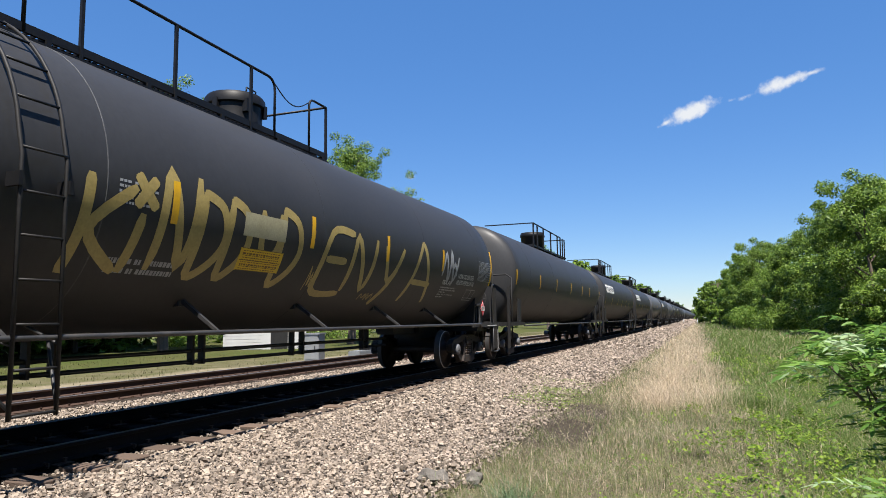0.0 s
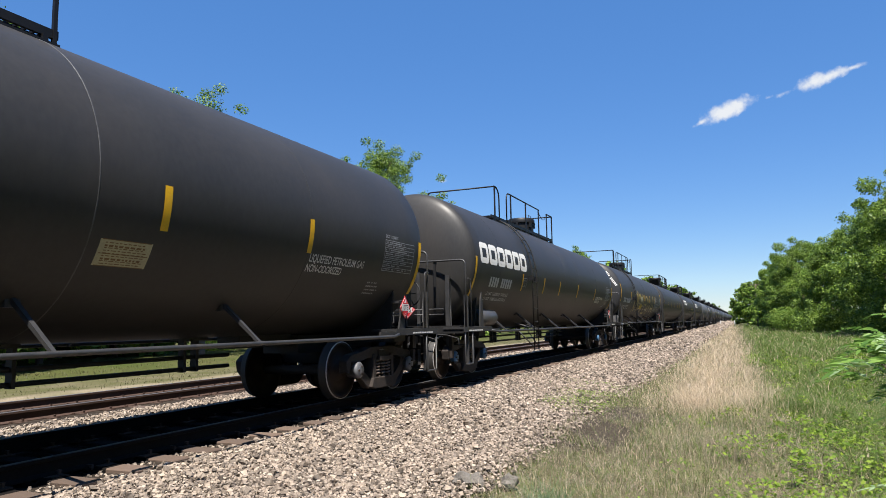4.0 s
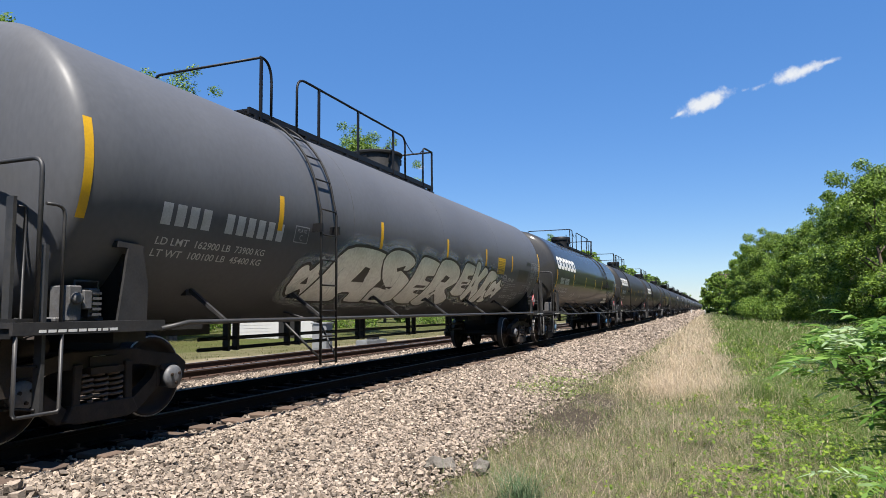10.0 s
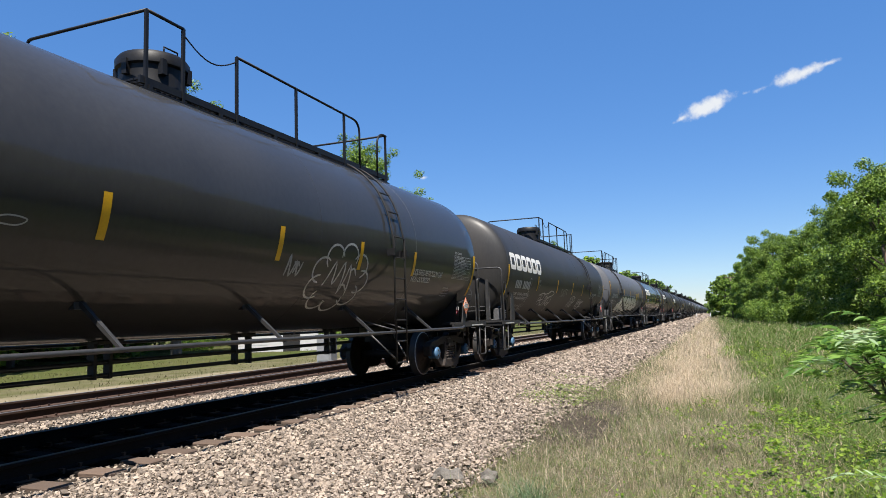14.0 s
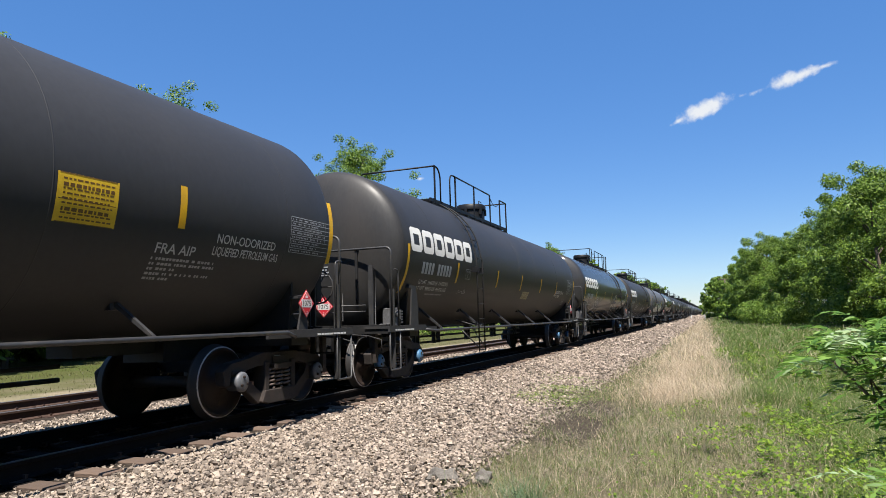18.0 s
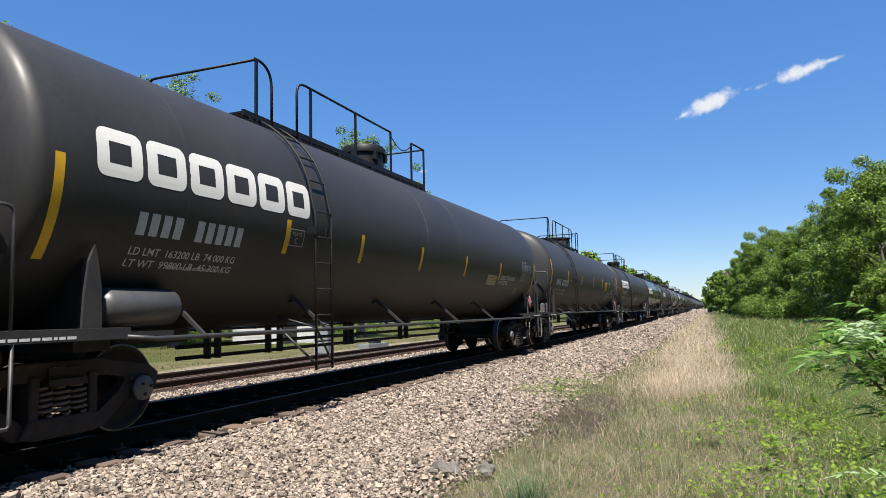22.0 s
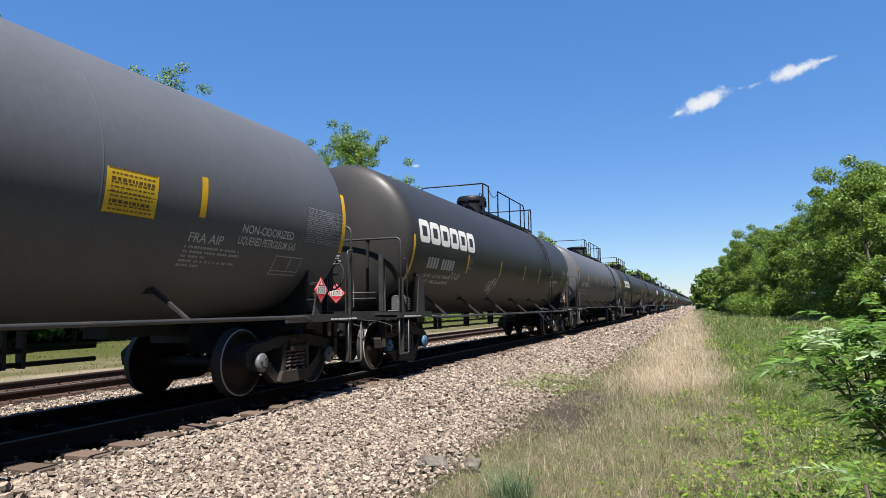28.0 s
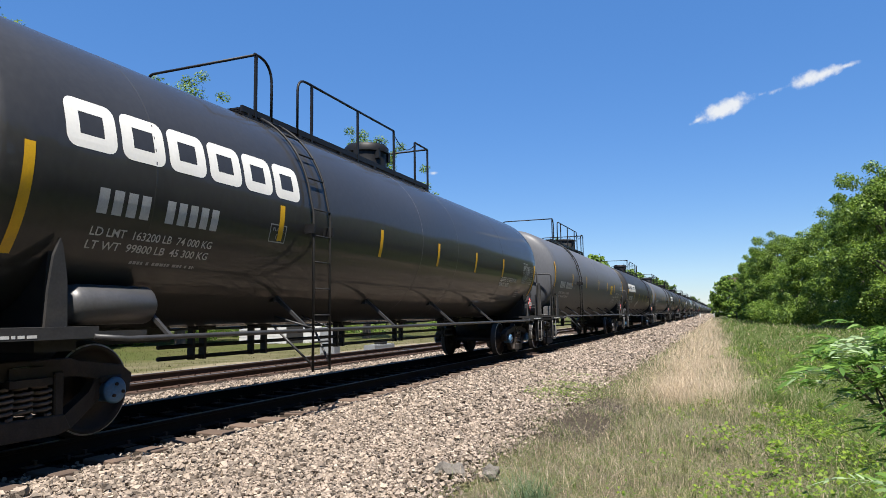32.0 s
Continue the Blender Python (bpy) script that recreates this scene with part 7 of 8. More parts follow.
def grow():
    rng = np.random.RandomState(12)
    green, straw, short, dead = [], [], [], []
    def z(x, y):
        near = -5 < y < 90
        return ground_z(x, y) + (0.05 * noise.noise((x * 0.9, y * 0.9, 0)) + 0.1 * noise.noise((x * 0.2, y * 0.2, 3)) if near else 0)
    def dry(x, y):
        """How straw-like the grass is: a band along the ballast."""
        mid = -0.65 + 0.3 * noise.noise((y * 0.15, 0, 8)) - 0.012 * max(0, y - 20)
        band = math.exp(-((x - mid) / 1.0) ** 4)
        return band * min(1, max(0.0, (y - 11.4 + 2 * noise.noise((x, 0, 3))) / 2.6))
    for y0, y1, n, hs, ws in ((-12, 3.4, 9000, 0.9, 1.2), (3.4, 8, 60000, 0.9, 0.55), (8, 14, 62000, 0.95, 0.7), (14, 24, 30000, 1.0, 1.2), (24, 45, 20000, 1.05, 2.4), (45, 90, 14000, 1.1, 4.4), (90, 200, 8000, 1.2, 9.0)):
        for _ in range(n):
            y = rng.uniform(y0, y1)
            x = rng.uniform(-2.75, 3.2 + 0.12 * y)
            if x < -2.1 and rng.rand() < (-2.1 - x) / 0.55:
                continue
            patch = noise.noise((x * 0.8, y * 0.5, 1))
            bare = -2.8 < x < -1.5 and 8.5 < y < 12.8 and noise.noise((x * 1.3, y * 0.8, 4)) > -0.15
            if bare and rng.rand() < 0.92:
                continue
            lush = min(1, max(0, (x + 0.05 + 0.9 * patch) / 1.3))
            if rng.rand() < dry(x, y) * (0.62 + 0.7 * noise.noise((x * 1.7, y * 0.7, 9))):
                straw.append((x, y, z(x, y) - 0.01, rng.uniform(0.1, 0.46) * hs * (0.85 + 0.6 * patch), 0.0055 * ws))
            elif rng.rand() > lush:
                (straw if rng.rand() < 0.13 else dead if rng.rand() < 0.55 else short).append((x, y, z(x, y) - 0.01, rng.uniform(0.03, 0.13) * hs * (1 if rng.rand() < 0.93 else 2.4), 0.0055 * ws))
            else:
                (green if rng.rand() < 0.9 else straw).append((x, y, z(x, y) - 0.01, rng.uniform(0.06, 0.27) * hs * (0.8 + 0.7 * patch + 0.08 * max(0, x)), 0.008 * ws))
    blades("green_grass", green, M_GRASS, "tall green grass and weeds", rng)
    blades("dry_grass", straw, M_STRAW, "dry straw-coloured grass", rng)
    blades("short_grass", short, M_GRASS, "short sparse green grass", rng)
    blades("dead_grass", dead, M_DEAD, "brown withered grass stems", rng)
    twigs = []
    for _ in range(5200):
        x, y = rng.uniform(-2.5, 0.9), rng.uniform(4.6, 12.5)
        if noise.noise((x * 0.9, y * 0.6, 12)) > -0.15:
            twigs.append((x, y, z(x, y) + 0.01, rng.uniform(0.03, 0.12), 0.0035))
    blades("dead_twigs", twigs, M_TWIG, "bleached dead stems lying in the grass", rng, 2.6)
    # broad-leaved weeds in soft clumps
    V, F, k = [], [], 0
    for _ in range(230):
        cy = rng.uniform(3.3, 12) if rng.rand() < 0.7 else rng.uniform(12, 30)
        cx = rng.uniform(-0.7, 2.6 + 0.1 * cy)
        if cx < 0.2 and rng.rand() < 0.6:
            continue
        r, hh = rng.uniform(0.08, 0.34), rng.uniform(0.1, 0.38)
        for _ in range(int(rng.uniform(30, 95))):
            x, y = cx + rng.normal(0, r * 0.6), cy + rng.normal(0, r * 0.6)
            h = hh * math.sqrt(max(0.05, 1 - ((x - cx) ** 2 + (y - cy) ** 2) / (2.2 * r * r))) * rng.uniform(0.5, 1.05)
            s = rng.uniform(0.012, 0.027) * (1 + y * 0.025)
            a = rng.uniform(0, 6.28)
            t, b = np.array([math.cos(a), math.sin(a), rng.uniform(-0.6, 0.6)]), np.array([-math.sin(a), math.cos(a), rng.uniform(-0.6, 0.6)])
            c = np.array([x, y, z(x, y) + h])
            V += [c - t * s, c + b * s * 0.6 - t * s * 0.2, c + t * s, c - b * s * 0.6 - t * s * 0.2]
            F.append((k, k + 1, k + 2, k + 3))
            k += 4
    # a low green fringe on the edge of the ballast
    for _ in range(120):
        cy = rng.uniform(11.6, 17.5)
        cx = -2.75 + rng.normal(0, 0.45) - 0.06 * (cy - 12)
        r = rng.uniform(0.06, 0.2)
        for _ in range(45):
            x, y = cx + rng.normal(0, r), cy + rng.normal(0, r * 1.6)
            s, a = rng.uniform(0.007, 0.017), rng.uniform(0, 6.28)
            t, b = np.array([math.cos(a), math.sin(a), rng.uniform(-0.5, 0.5)]), np.array([-math.sin(a), math.cos(a), rng.uniform(-0.5, 0.5)])
            c = np.array([x, y, z(x, y) + rng.uniform(0.01, 0.09)])
            V += [c - t * s, c + b * s * 0.6 - t * s * 0.2, c + t * s, c - b * s * 0.6 - t * s * 0.2]
            F.append((k, k + 1, k + 2, k + 3))
            k += 4
    tagged(new("broadleaf_weeds", quads_mesh("broadleaf_weeds", np.array(V), np.array(F), M_WEED)), "bright green broad-leaved weeds", "weeds", kind="stuff")
    # far side verge
    far = [(rng.uniform(-34, -13.4), rng.uniform(8, 75), 0, 0, 0) for _ in range(24000)]
    far = [(x, y, z(x, y) - 0.01, rng.uniform(0.03, 0.09), 0.02) for x, y, *_ in far if x < -15.4 or rng.rand() < 0.2]
    blades("far_verge_grass", far, M_VERGE, "short grass beyond the tracks", rng)


grow()


def feathered_leaf(ob, rng, start, a, L, rise, droop, m, n=9, leaflet=0.3):
    V, F = [], []
    out = Vector((math.cos(a), math.sin(a), 0))
    side = Vector((-math.sin(a), math.cos(a), 0))
    rach = [Vector(start) + out * L * q / n + Vector((0, 0, L * (rise * q / n - droop * (q / n) ** 2))) for q in range(n + 1)]
    def leaflet_at(p, d, ln, wv):
        i = len(V)
        sag = Vector((0, 0, -0.12 * ln))
        V.extend([p, p + d * ln * 0.3 + wv, p + d * ln * 0.7 + wv * 0.75 + sag * 0.4, p + d * ln + sag, p + d * ln * 0.7 - wv * 0.75 + sag * 0.4, p + d * ln * 0.3 - wv])
        F.extend([(i, i + 1, i + 2, i + 5), (i + 5, i + 2, i + 3, i + 4)])
    for q in range(2, n + 1):
        for sg in (-1, 1):
            ln = L * leaflet * math.sin(math.pi * (0.25 + 0.6 * q / n)) * rng.uniform(0.85, 1.15)
            d = (side * sg * 0.9 + out * 0.5 + Vector((0, 0, 0.05 + rng.uniform(-0.25, 0.25)))).normalized()
            leaflet_at(rach[q], d, ln, out * ln * 0.1 + Vector((0, 0, 0.03 * ln * rng.uniform(-3, 3))))
    leaflet_at(rach[n], (out + Vector((0, 0, -0.3))).normalized(), L * leaflet, side * L * leaflet * 0.13)
    for q in range(n):
        i = len(V)
        w = side * 0.002
        V += [rach[q] - w, rach[q] + w, rach[q + 1] + w, rach[q + 1] - w]
        F.append((i, i + 1, i + 2, i + 3))
    lf = new("feathered_leaf", quads_mesh("feathered_leaf", np.array([v[:] for v in V]), np.array(F), m))
    lf.parent = ob


def sumac():
    """A young sumac with long feathered leaves, leaning over the grass."""
    rng = np.random.RandomState(9)
    ob = thing("sumac_shrub", "young sumac shrub with long feathered green leaves", "shrub")
    ob.matrix_basis = pose(0.15, 0, -0.07)
    stems = [[(1.35, 4.0, -0.5), (0.85, 4.1, 0.42), (0.65, 4.2, 0.72), (0.53, 4.2, 0.87), (0.46, 4.2, 0.95)], [(0.93, 4.08, 0.28), (0.82, 4.1, 0.6), (0.81, 4.2, 0.8), (0.8, 4.3, 0.98)], [(1.32, 4.1, -0.5), (1.2, 4.1, 0.3), (1.0, 4.15, 0.8), (0.95, 4.15, 1.0)], [(0.65, 4.2, 0.72), (0.64, 4.3, 0.88), (0.62, 4.4, 1.0)], [(1.4, 4.1, -0.5), (1.3, 4.2, 0.4), (1.15, 4.2, 0.92)]]
    for k, st in enumerate(stems):
        part("stem", tube(B(), st, 0.008 if k in (0, 2, 4) else 0.005, 6), M_BARK, ob)
    for k, st in enumerate(stems):
        top = Vector(st[-1])
        for q in range(13):
            a = q * 2.4 + k + rng.uniform(-0.3, 0.3)
            pale = rng.rand() < 0.14
            feathered_leaf(ob, rng, top - Vector((0, 0, 0.03 * (q % 5))), a, rng.uniform(0.24, 0.38), rng.uniform(0.5, 1.2), rng.uniform(0.4, 0.9), M_SUMAC_PALE if pale else M_SUMAC, 12, 0.3)
    for k, top in enumerate(((0.56, 4.3, 0.98), (0.72, 4.1, 0.88), (0.76, 4.4, 1.06), (0.97, 4.3, 1.05), (0.9, 4.0, 0.84), (0.68, 4.25, 0.78), (0.8, 4.15, 0.58), (0.95, 4.1, 0.62), (0.85, 4.3, 0.44), (1.02, 4.2, 0.38), (1.05, 4.1, 0.8), (1.12, 4.2, 0.2), (0.98, 4.3, 0.05), (1.2, 4.3, 0.5), (1.1, 4.35, 0.7))):
        part("stem", tube(B(), [(0.75, 4.2, 0.6), Vector(top) * 0.5 + Vector((0.36, 2.1, 0.36)), top], 0.005, 5), M_BARK, ob)
        for q in range(9):
            feathered_leaf(ob, rng, Vector(top) - Vector((0, 0, 0.02 * (q % 4))), q * 2.4 + k * 1.3, rng.uniform(0.24, 0.36), rng.uniform(0.5, 1.2), rng.uniform(0.4, 0.9), M_SUMAC_PALE if rng.rand() < 0.14 else M_SUMAC, 12, 0.3)
    for p, a in (((0.52, 4.15, 0.89), 3.0), ((0.6, 4.3, 1.0), 2.4), ((0.9, 4.05, 1.0), 3.4)):
        feathered_leaf(ob, rng, p, a, 0.24, 0.15, 0.4, M_SUMAC_PALE, 7)
    shrub = ob
    # a sprout close by
    ob = thing("sumac_sprout", "small sumac sprout with pale feathered leaves", "shrub")
    part("stem", tube(B(), [(0.62, 2.5, -0.5), (0.58, 2.42, 0.2), (0.535, 2.4, 0.56)], 0.008, 6), M_BARK, ob)
    for a, L, m in ((2.9, 0.25, M_SUMAC_PALE), (0.4, 0.25, M_SUMAC), (1.6, 0.22, M_SUMAC), (4.2, 0.2, M_SUMAC), (5.4, 0.22, M_SUMAC), (2.2, 0.2, M_SUMAC)):
        feathered_leaf(ob, rng, (0.535, 2.4, 0.57), a, L * 0.75, 0.5, 0.4, m, 8, 0.36)
    return shrub, ob


shrub, sprout = sumac()


def sway():
    """The light shrubs rock in the wind about their roots."""
    for ob, root, size, at in ((shrub, (1.5, 4.05, -0.5), 1.0, pose(0.15, 0, -0.07)), (sprout, (0.62, 2.5, -0.5), 0.7, pose(-0.045, 0, 0.05))):
        rows = []
        for i in range(81):
            t = 0.4 * i
            ax = size * (1.3 * math.sin(2.1 * t) + 0.9 * math.sin(0.83 * t + 1))
            ay = size * (1.6 * math.sin(1.7 * t + 0.6) + 1.0 * math.sin(3.3 * t))
            rows.append((t, pose(*root) @ pose(0, 0, 0, ax, ay, 0) @ pose(-root[0], -root[1], -root[2]) @ at))
        walk(ob, rows)


def vine_weeds():
    """Lobed yellow-green leaves close to the path, in low clumps."""
    rng = np.random.RandomState(31)
    shape = [(0, -0.5), (0.35, -0.42), (0.62, -0.2), (0.42, 0.02), (0.58, 0.3), (0.25, 0.28), (0, 0.75), (-0.25, 0.28), (-0.58, 0.3), (-0.42, 0.02), (-0.62, -0.2), (-0.35, -0.42)]
    V, F = [], []
    for x, y, r, n, s in ((0.05, 3.3, 0.25, 60, 0.05), (0.45, 3.5, 0.3, 80, 0.05), (0.2, 4.3, 0.2, 40, 0.045), (0.9, 4.9, 0.35, 70, 0.04), (0.35, 5.4, 0.25, 40, 0.035), (1.3, 5.8, 0.4, 80, 0.04), (-0.2, 4.9, 0.15, 18, 0.035), (0.6, 6.9, 0.4, 50, 0.035), (-0.75, 5.6, 0.12, 12, 0.035), (0.75, 4.4, 0.4, 150, 0.045), (0.4, 4.0, 0.3, 90, 0.045), (1.1, 5.2, 0.5, 150, 0.04), (1.0, 6.2, 0.5, 120, 0.04), (1.9, 7.0, 0.7, 160, 0.04)):
        for _ in range(int(3.2 * n)):
            px, py = x + rng.normal(0, r * 0.75), y + rng.normal(0, r * 0.85)
            h = rng.uniform(0.05, 0.28 if px < 0.2 else 0.46)
            c = Vector((px, py, -0.45 + h))
            nrm = Vector((rng.normal(0, 0.7), rng.normal(0, 0.7) - 0.4, 1)).normalized()
            t = nrm.cross(Vector((math.cos(rng.uniform(0, 6.28)), math.sin(rng.uniform(0, 6.28)), 0))).normalized()
            b = nrm.cross(t)
            q = s * rng.uniform(0.25, 0.8)
            i = len(V)
            V.extend([(c + t * u * q + b * v * q + nrm * (0.12 * q * abs(u)))[:] for u, v in shape])
            F.append(tuple(range(i, i + 12)))
    tagged(new("vine_weeds", raw_mesh("vine_weeds", V, F, M_WEED)), "yellow-green lobed leaves of low vine weeds", "weeds", kind="stuff")


vine_weeds()


def bluegrass_tuft():
    rng = np.random.RandomState(5)
    spots = [(-1.5 + rng.normal(0, 0.075), 5.5 + rng.normal(0, 0.12), -0.46, rng.uniform(0.14, 0.36), 0.004) for _ in range(380)]
    blades("grass_tuft", spots, M_TUFT, "blue-green grass tuft beside the ballast", rng)


M_TUFT = leaf_mat("blue_green_grass", (0.05, 0.1, 0.045), (0.14, 0.2, 0.1), 0.3)
bluegrass_tuft()


def rubble(x, y, s, seed):
    rng = random.Random(seed)
    bm = B()
    bmesh.ops.create_icosphere(bm, subdivisions=2, radius=s)
    for v in bm.verts:
        v.co = Vector((v.co.x * 1.1, v.co.y, v.co.z * 1.05)) * (1 + 0.6 * noise.noise(v.co * 14 + Vector((seed, 0, 0))))
    ob = single("rubble_lump", bm, M_ROCK, "grey broken concrete lump beside the ballast", "rubble")
    ob.matrix_basis = pose(x, y, ground_z(x, y) + s * 0.35)


rubble(-2.17, 6.5, 0.08, 1); rubble(-2.58, 6.3, 0.1, 2); rubble(-2.47, 6.4, 0.08, 3)

# equipment beside the second track
def cabinet():
    ob = thing("signal_cabinet", "grey metal signal cabinet on a concrete foot", "cabinet")
    ob.matrix_basis = pose(-13.7, 22.4, -0.35, 0, 0, 12)
    part("foot", box(B(), -0.3, 0.3, -0.3, 0.3, -0.2, 0.08), M_ROCK, ob)
    bm = B()
    box(bm, -0.28, 0.28, -0.36, 0.36, 0.08, 1.05)
    bmesh.ops.bevel(bm, geom=bm.edges, offset=0.02, segments=2, affect="EDGES")
    part("body", bm, M_CABINET, ob)
    part("roof", box(B(), -0.32, 0.32, -0.4, 0.4, 1.05, 1.1), M_CABINET, ob)
    part("door", box(B(), -0.22, 0.22, -0.375, -0.36, 0.14, 0.98), M_CABINET, ob)
    part("door_handle", box(B(), 0.12, 0.15, -0.4, -0.375, 0.5, 0.64), M_BLACK, ob)
    ob = thing("switch_machine", "low grey switch machine beside the rails", "switch machine")
    ob.matrix_basis = pose(-12.75, 24.6, -0.3)
    bm = B()
    box(bm, -0.25, 0.25, -0.9, 0.9, 0.1, 0.32)
    bmesh.ops.bevel(bm, geom=bm.edges, offset=0.03, segments=2, affect="EDGES")
    part("case", bm, M_CABINET, ob)
    part("motor", lathe(B(), [(-0.5, 0.05), (-0.48, 0.14), (0.1, 0.14), (0.12, 0.05)], "y", 14, (0, 0.3, 0.38)), M_FRAME, ob)
    part("operating_rod", box(B(), 0.2, 1.6, -0.05, 0.05, 0.12, 0.16), M_FRAME, ob)
    for y in (-0.6, 0.6):
        part("long_tie", box(B(), -0.6, 0.6, y - 0.12, y + 0.12, -0.1, 0.1), M_TIE, ob)


cabinet()


def shed():
    ob = thing("white_shed", "low white sided shed with dark openings", "shed")
    ob.matrix_basis = pose(-24.5, 34.5, -0.45, 0, 0, 38)
    part("wall", box(B(), -2.4, 2.4, 0, 3.0, 0, 2.3), M_WPAINT, ob)
    for k in range(6):
        part("siding_board", box(B(), -2.42, -0.2, -0.03, 0, 0.05 + 0.2 * k, 0.23 + 0.2 * k), M_WPAINT, ob)
    part("door", box(B(), 0.3, 1.3, -0.02, 0, 0.0, 2.0), M_FRAME, ob)
    part("post", box(B(), 1.6, 1.85, -0.05, 0.0, 0, 2.3), M_WPAINT, ob)
    bm = B()
    prism(bm, [(-2.7, 2.25), (2.7, 2.25), (0, 3.3)], -0.3, 3.3, axis="y")
    part("roof", bm, M_FRAME, ob)


shed()


def marker(x, y, h):
    ob = thing("marker_post", "short white marker post beside the track", "post")
    ob.matrix_basis = pose(x, y, -0.5)
    part("shaft", lathe(B(), [(0, 0.09), (h * 0.85, 0.09)], "z", 10), M_WPAINT, ob)
    part("cap", lathe(B(), [(h * 0.85, 0.1), (h, 0.1), (h + 0.03, 0.03)], "z", 10), M_WPAINT, ob)


marker(-4.1, 166, 1.3); marker(-1.2, 172, 1.3)
for x, y in ((3.2, 150), (-16, 260)):
    ob = thing("utility_pole", "distant wooden utility pole with a cross-arm", "pole")
    ob.matrix_basis = pose(x, y, -0.5)
    part("shaft", lathe(B(), [(0, 0.16), (9, 0.11)], "z", 10), M_BARK, ob)
    part("cross_arm", box(B(), -1.2, 1.2, -0.06, 0.06, 8.3, 8.45), M_BARK, ob)


def cloud_material():
    """White where the cloud is dense, clear where it thins out."""
    m = bpy.data.materials.new("thin_cloud")
    m.use_nodes = True
    nt, n = m.node_tree, m.node_tree.nodes
    n.remove(n["Principled BSDF"])
    dens = n.new("ShaderNodeAttribute")
    dens.attribute_name = "cover"
    tc = n.new("ShaderNodeTexCoord")
    ns = n.new("ShaderNodeTexNoise")
    ns.inputs["Scale"].default_value, ns.inputs["Detail"].default_value, ns.inputs["Roughness"].default_value = 0.026, 5, 0.5
    nt.links.new(tc.outputs["Object"], ns.inputs["Vector"])
    low = n.new("ShaderNodeMath")
    low.operation = "MULTIPLY_ADD"
    low.inputs[1].default_value, low.inputs[2].default_value = 1.5, -0.78
    nt.links.new(ns.outputs["Fac"], low.inputs[0])
    add = n.new("ShaderNodeMath")
    add.operation = "ADD"
    nt.links.new(dens.outputs["Fac"], add.inputs[0])
    nt.links.new(low.outputs[0], add.inputs[1])
    r = n.new("ShaderNodeMapRange")
    r.interpolation_type = "SMOOTHSTEP"
    r.inputs["From Min"].default_value, r.inputs["From Max"].default_value, r.inputs["To Max"].default_value = 0.02, 0.95, 0.97
    nt.links.new(add.outputs[0], r.inputs["Value"])
    em, tr, ms = n.new("ShaderNodeEmission"), n.new("ShaderNodeBsdfTransparent"), n.new("ShaderNodeMixShader")
    em.inputs[0].default_value, em.inputs[1].default_value = (0.93, 0.96, 1, 1), 0.43
    nt.links.new(r.outputs[0], ms.inputs[0])
    nt.links.new(tr.outputs[0], ms.inputs[1])
    nt.links.new(em.outputs[0], ms.inputs[2])
    nt.links.new(ms.outputs[0], n["Material Output"].inputs["Surface"])
    return m


M_CLOUD = cloud_material()


def cloud(w, h, puffs, label):
    """A thin sheet of cloud; puffs: centre, half length, half height, slope in degrees, strength, in degrees of sky."""
    k = 3000 * radians(1)
    nx, ny = 100, 40
    verts, dens = [], []
    for j in range(ny + 1):
        for i in range(nx + 1):
            u, v = w * (2 * i / nx - 1), h * (2 * j / ny - 1)
            verts.append((u * k, v * k, 0))
            d = -0.4
            for cu, cv, a, b, tilt, st in puffs:
                c, sn = math.cos(radians(tilt)), math.sin(radians(tilt))
                p, q = (u - cu) * c + (v - cv) * sn, -(u - cu) * sn + (v - cv) * c
                d = max(d, st - math.hypot(p / a, q / b))
            dens.append(d)
    me = bpy.data.meshes.new("cloud")
    me.from_pydata(verts, [], [(j * (nx + 1) + i, j * (nx + 1) + i + 1, (j + 1) * (nx + 1) + i + 1, (j + 1) * (nx + 1) + i) for j in range(ny) for i in range(nx)])
    me.attributes.new("cover", "FLOAT", "POINT").data.foreach_set("value", dens)
    me.materials.append(M_CLOUD)
    return tagged(new("backdrop_cloud", me), label, "cloud", kind="structure")


def sky_spot(az, el):
    d = 3000
    p = Vector((d * math.sin(radians(az)) * math.cos(radians(el)), d * math.cos(radians(az)) * math.cos(radians(el)), d * math.sin(radians(el))))
    return look(p, (0, 0, 0)) @ pose(0, 0, 0, 0, 180, 0)


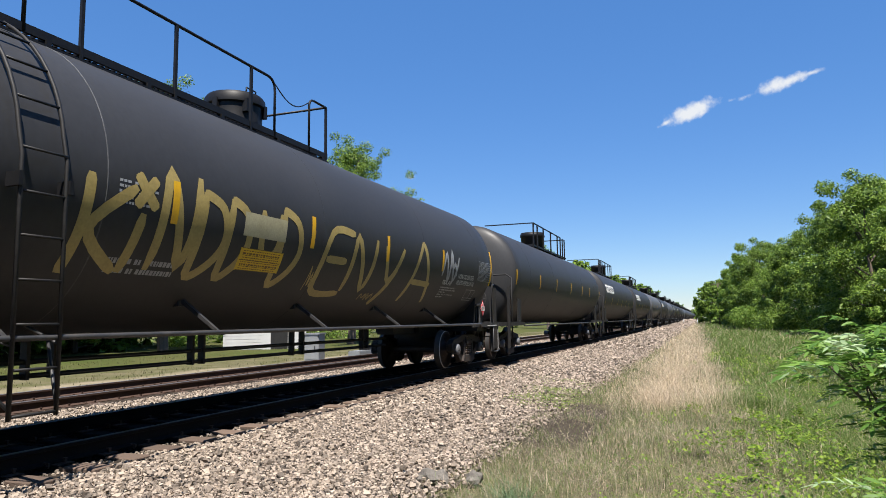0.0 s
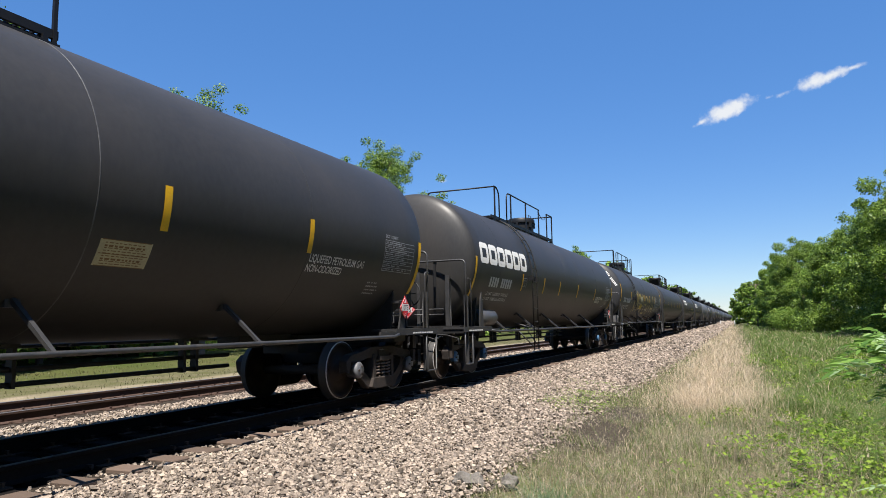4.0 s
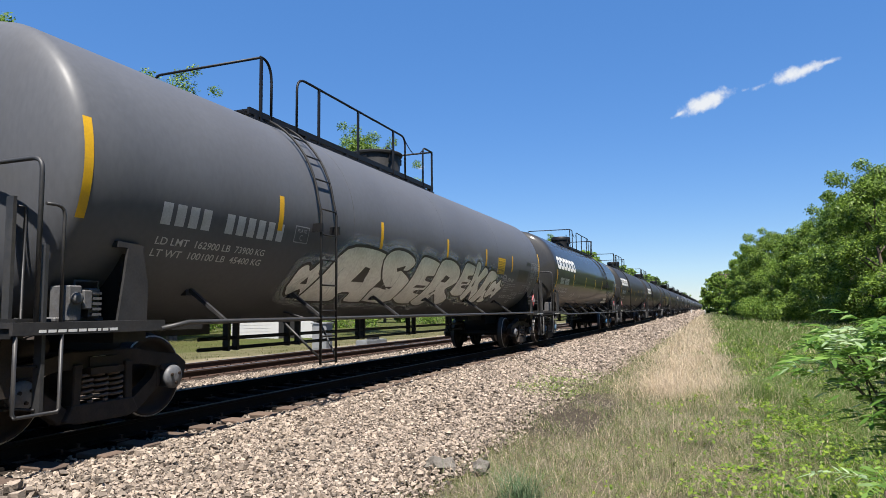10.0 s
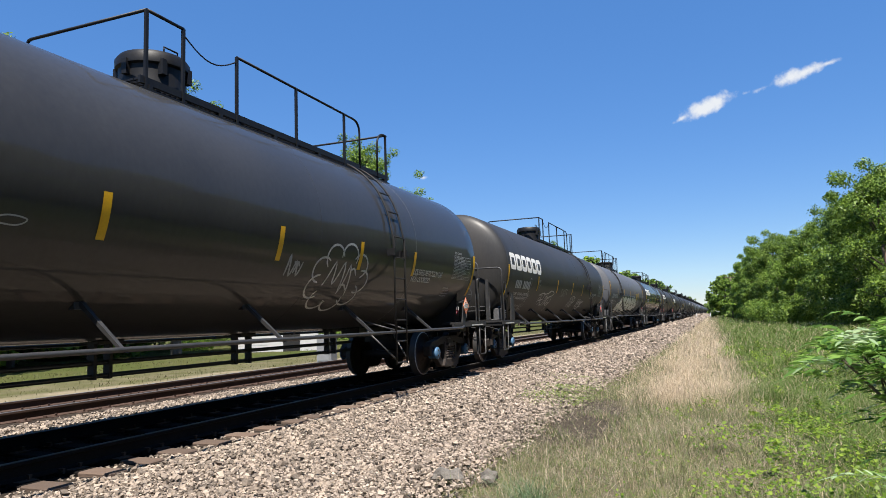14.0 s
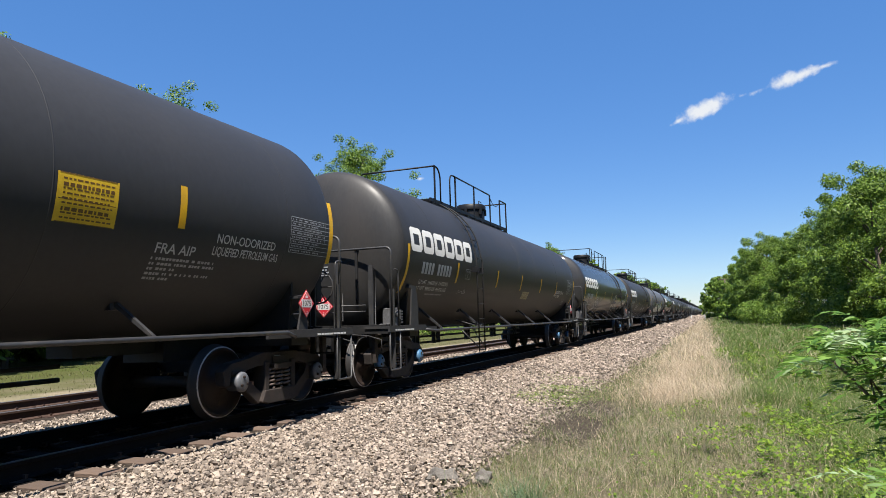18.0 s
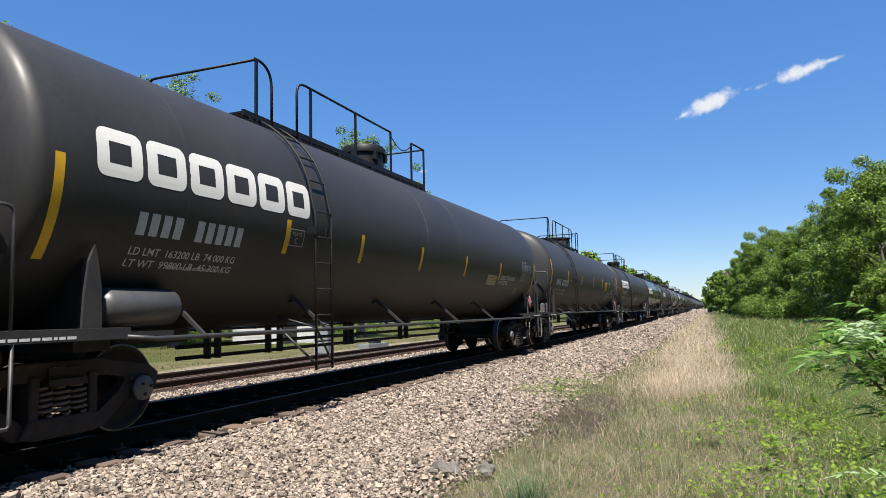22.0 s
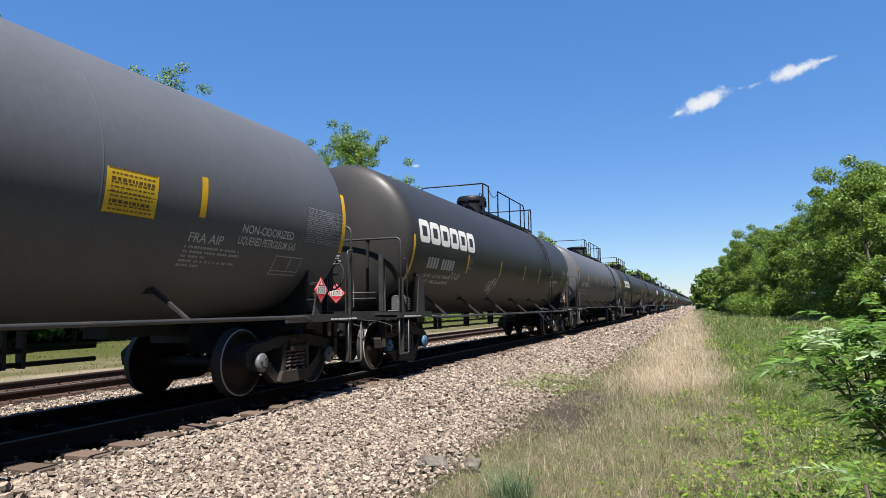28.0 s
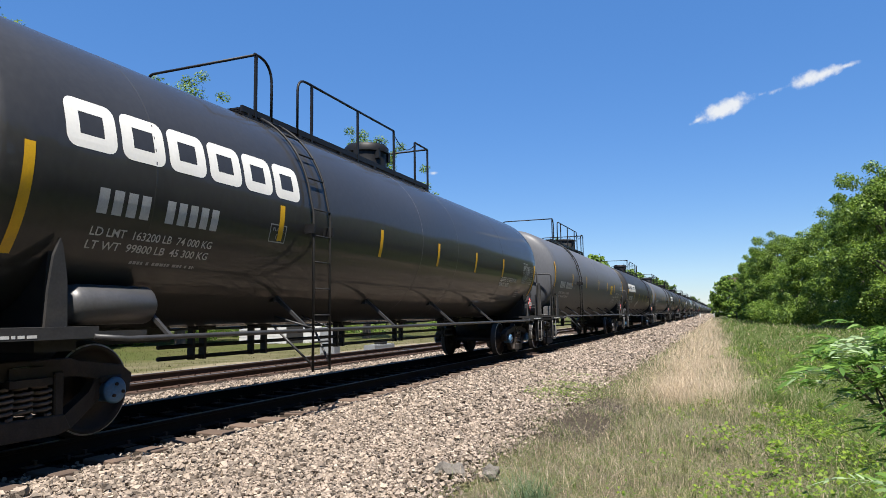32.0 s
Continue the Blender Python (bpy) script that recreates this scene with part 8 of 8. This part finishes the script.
cloud_low = cloud(2.6, 1.6, [(0.25, 0.05, 1.9, 0.62, 19, 1.3), (1.0, 0.35, 1.0, 0.62, 22, 1.15), (-0.5, -0.15, 0.95, 0.65, 12, 1.1), (-1.65, -0.62, 0.95, 0.32, 24, 0.85)], "small white torn cloud in the blue sky")
cloud_high = cloud(2.9, 1.3, [(-0.75, -0.22, 1.3, 0.55, 14, 1.2), (0.3, 0.05, 1.6, 0.42, 14, 1.1), (1.65, 0.3, 1.05, 0.3, 9, 0.9)], "slender white wisp of cloud in the blue sky")
cloud_wisp = cloud(1.7, 0.9, [(0.3, 0.05, 1.6, 0.4, 14, 0.55), (-0.7, -0.1, 1.0, 0.34, 8, 0.5)], "faint thread of cloud between two small clouds")
cloud_far = cloud(1.3, 0.6, [(0.0, 0.0, 0.8, 0.25, 8, 0.75)], "tiny faint cloud low in the blue sky")


def clouds_drift():
    """Slow drift along the wind: azimuth and elevation at the start and the end."""
    for ob, a0, e0, a1, e1 in ((cloud_low, -0.35, 16.1, 0.85, 15.65), (cloud_high, 6.95, 17.5, 7.95, 17.2), (cloud_wisp, 3.7, 16.75, 4.6, 16.5), (cloud_far, -23.4, 12.1, -22.7, 12.0)):
        walk(ob, [(32.0 * q / 4, sky_spot(a0 + (a1 - a0) * q / 4, e0 + (e1 - e0) * q / 4)) for q in range(5)])


def songbird():
    """A small dark bird that crosses the sky with beating wings."""
    ob = thing("bird", "small dark bird flying past under blue sky", "bird")
    bm = B()
    lathe(bm, [(-0.10, 0.012), (-0.07, 0.035), (0.0, 0.045), (0.06, 0.035), (0.09, 0.03), (0.115, 0.022), (0.145, 0.004)], "y", 10)
    part("body", bm, M_BLACK, ob)
    part("tail", prism(B(), [(-0.012, -0.08), (0.012, -0.08), (0.035, -0.18), (-0.035, -0.18)], -0.004, 0.004, axis="z"), M_BLACK, ob)
    wings = []
    for sx in (-1, 1):
        w = part("wing", prism(B(), [(sx * 0.02, 0.05), (sx * 0.11, 0.07), (sx * 0.22, -0.02), (sx * 0.12, -0.04), (sx * 0.02, -0.05)], -0.004, 0.004, axis="z"), M_BLACK, ob)
        wings.append((w, sx))
    return ob, wings


bird, bird_wings = songbird()
swallow, swallow_wings = songbird()
motions()
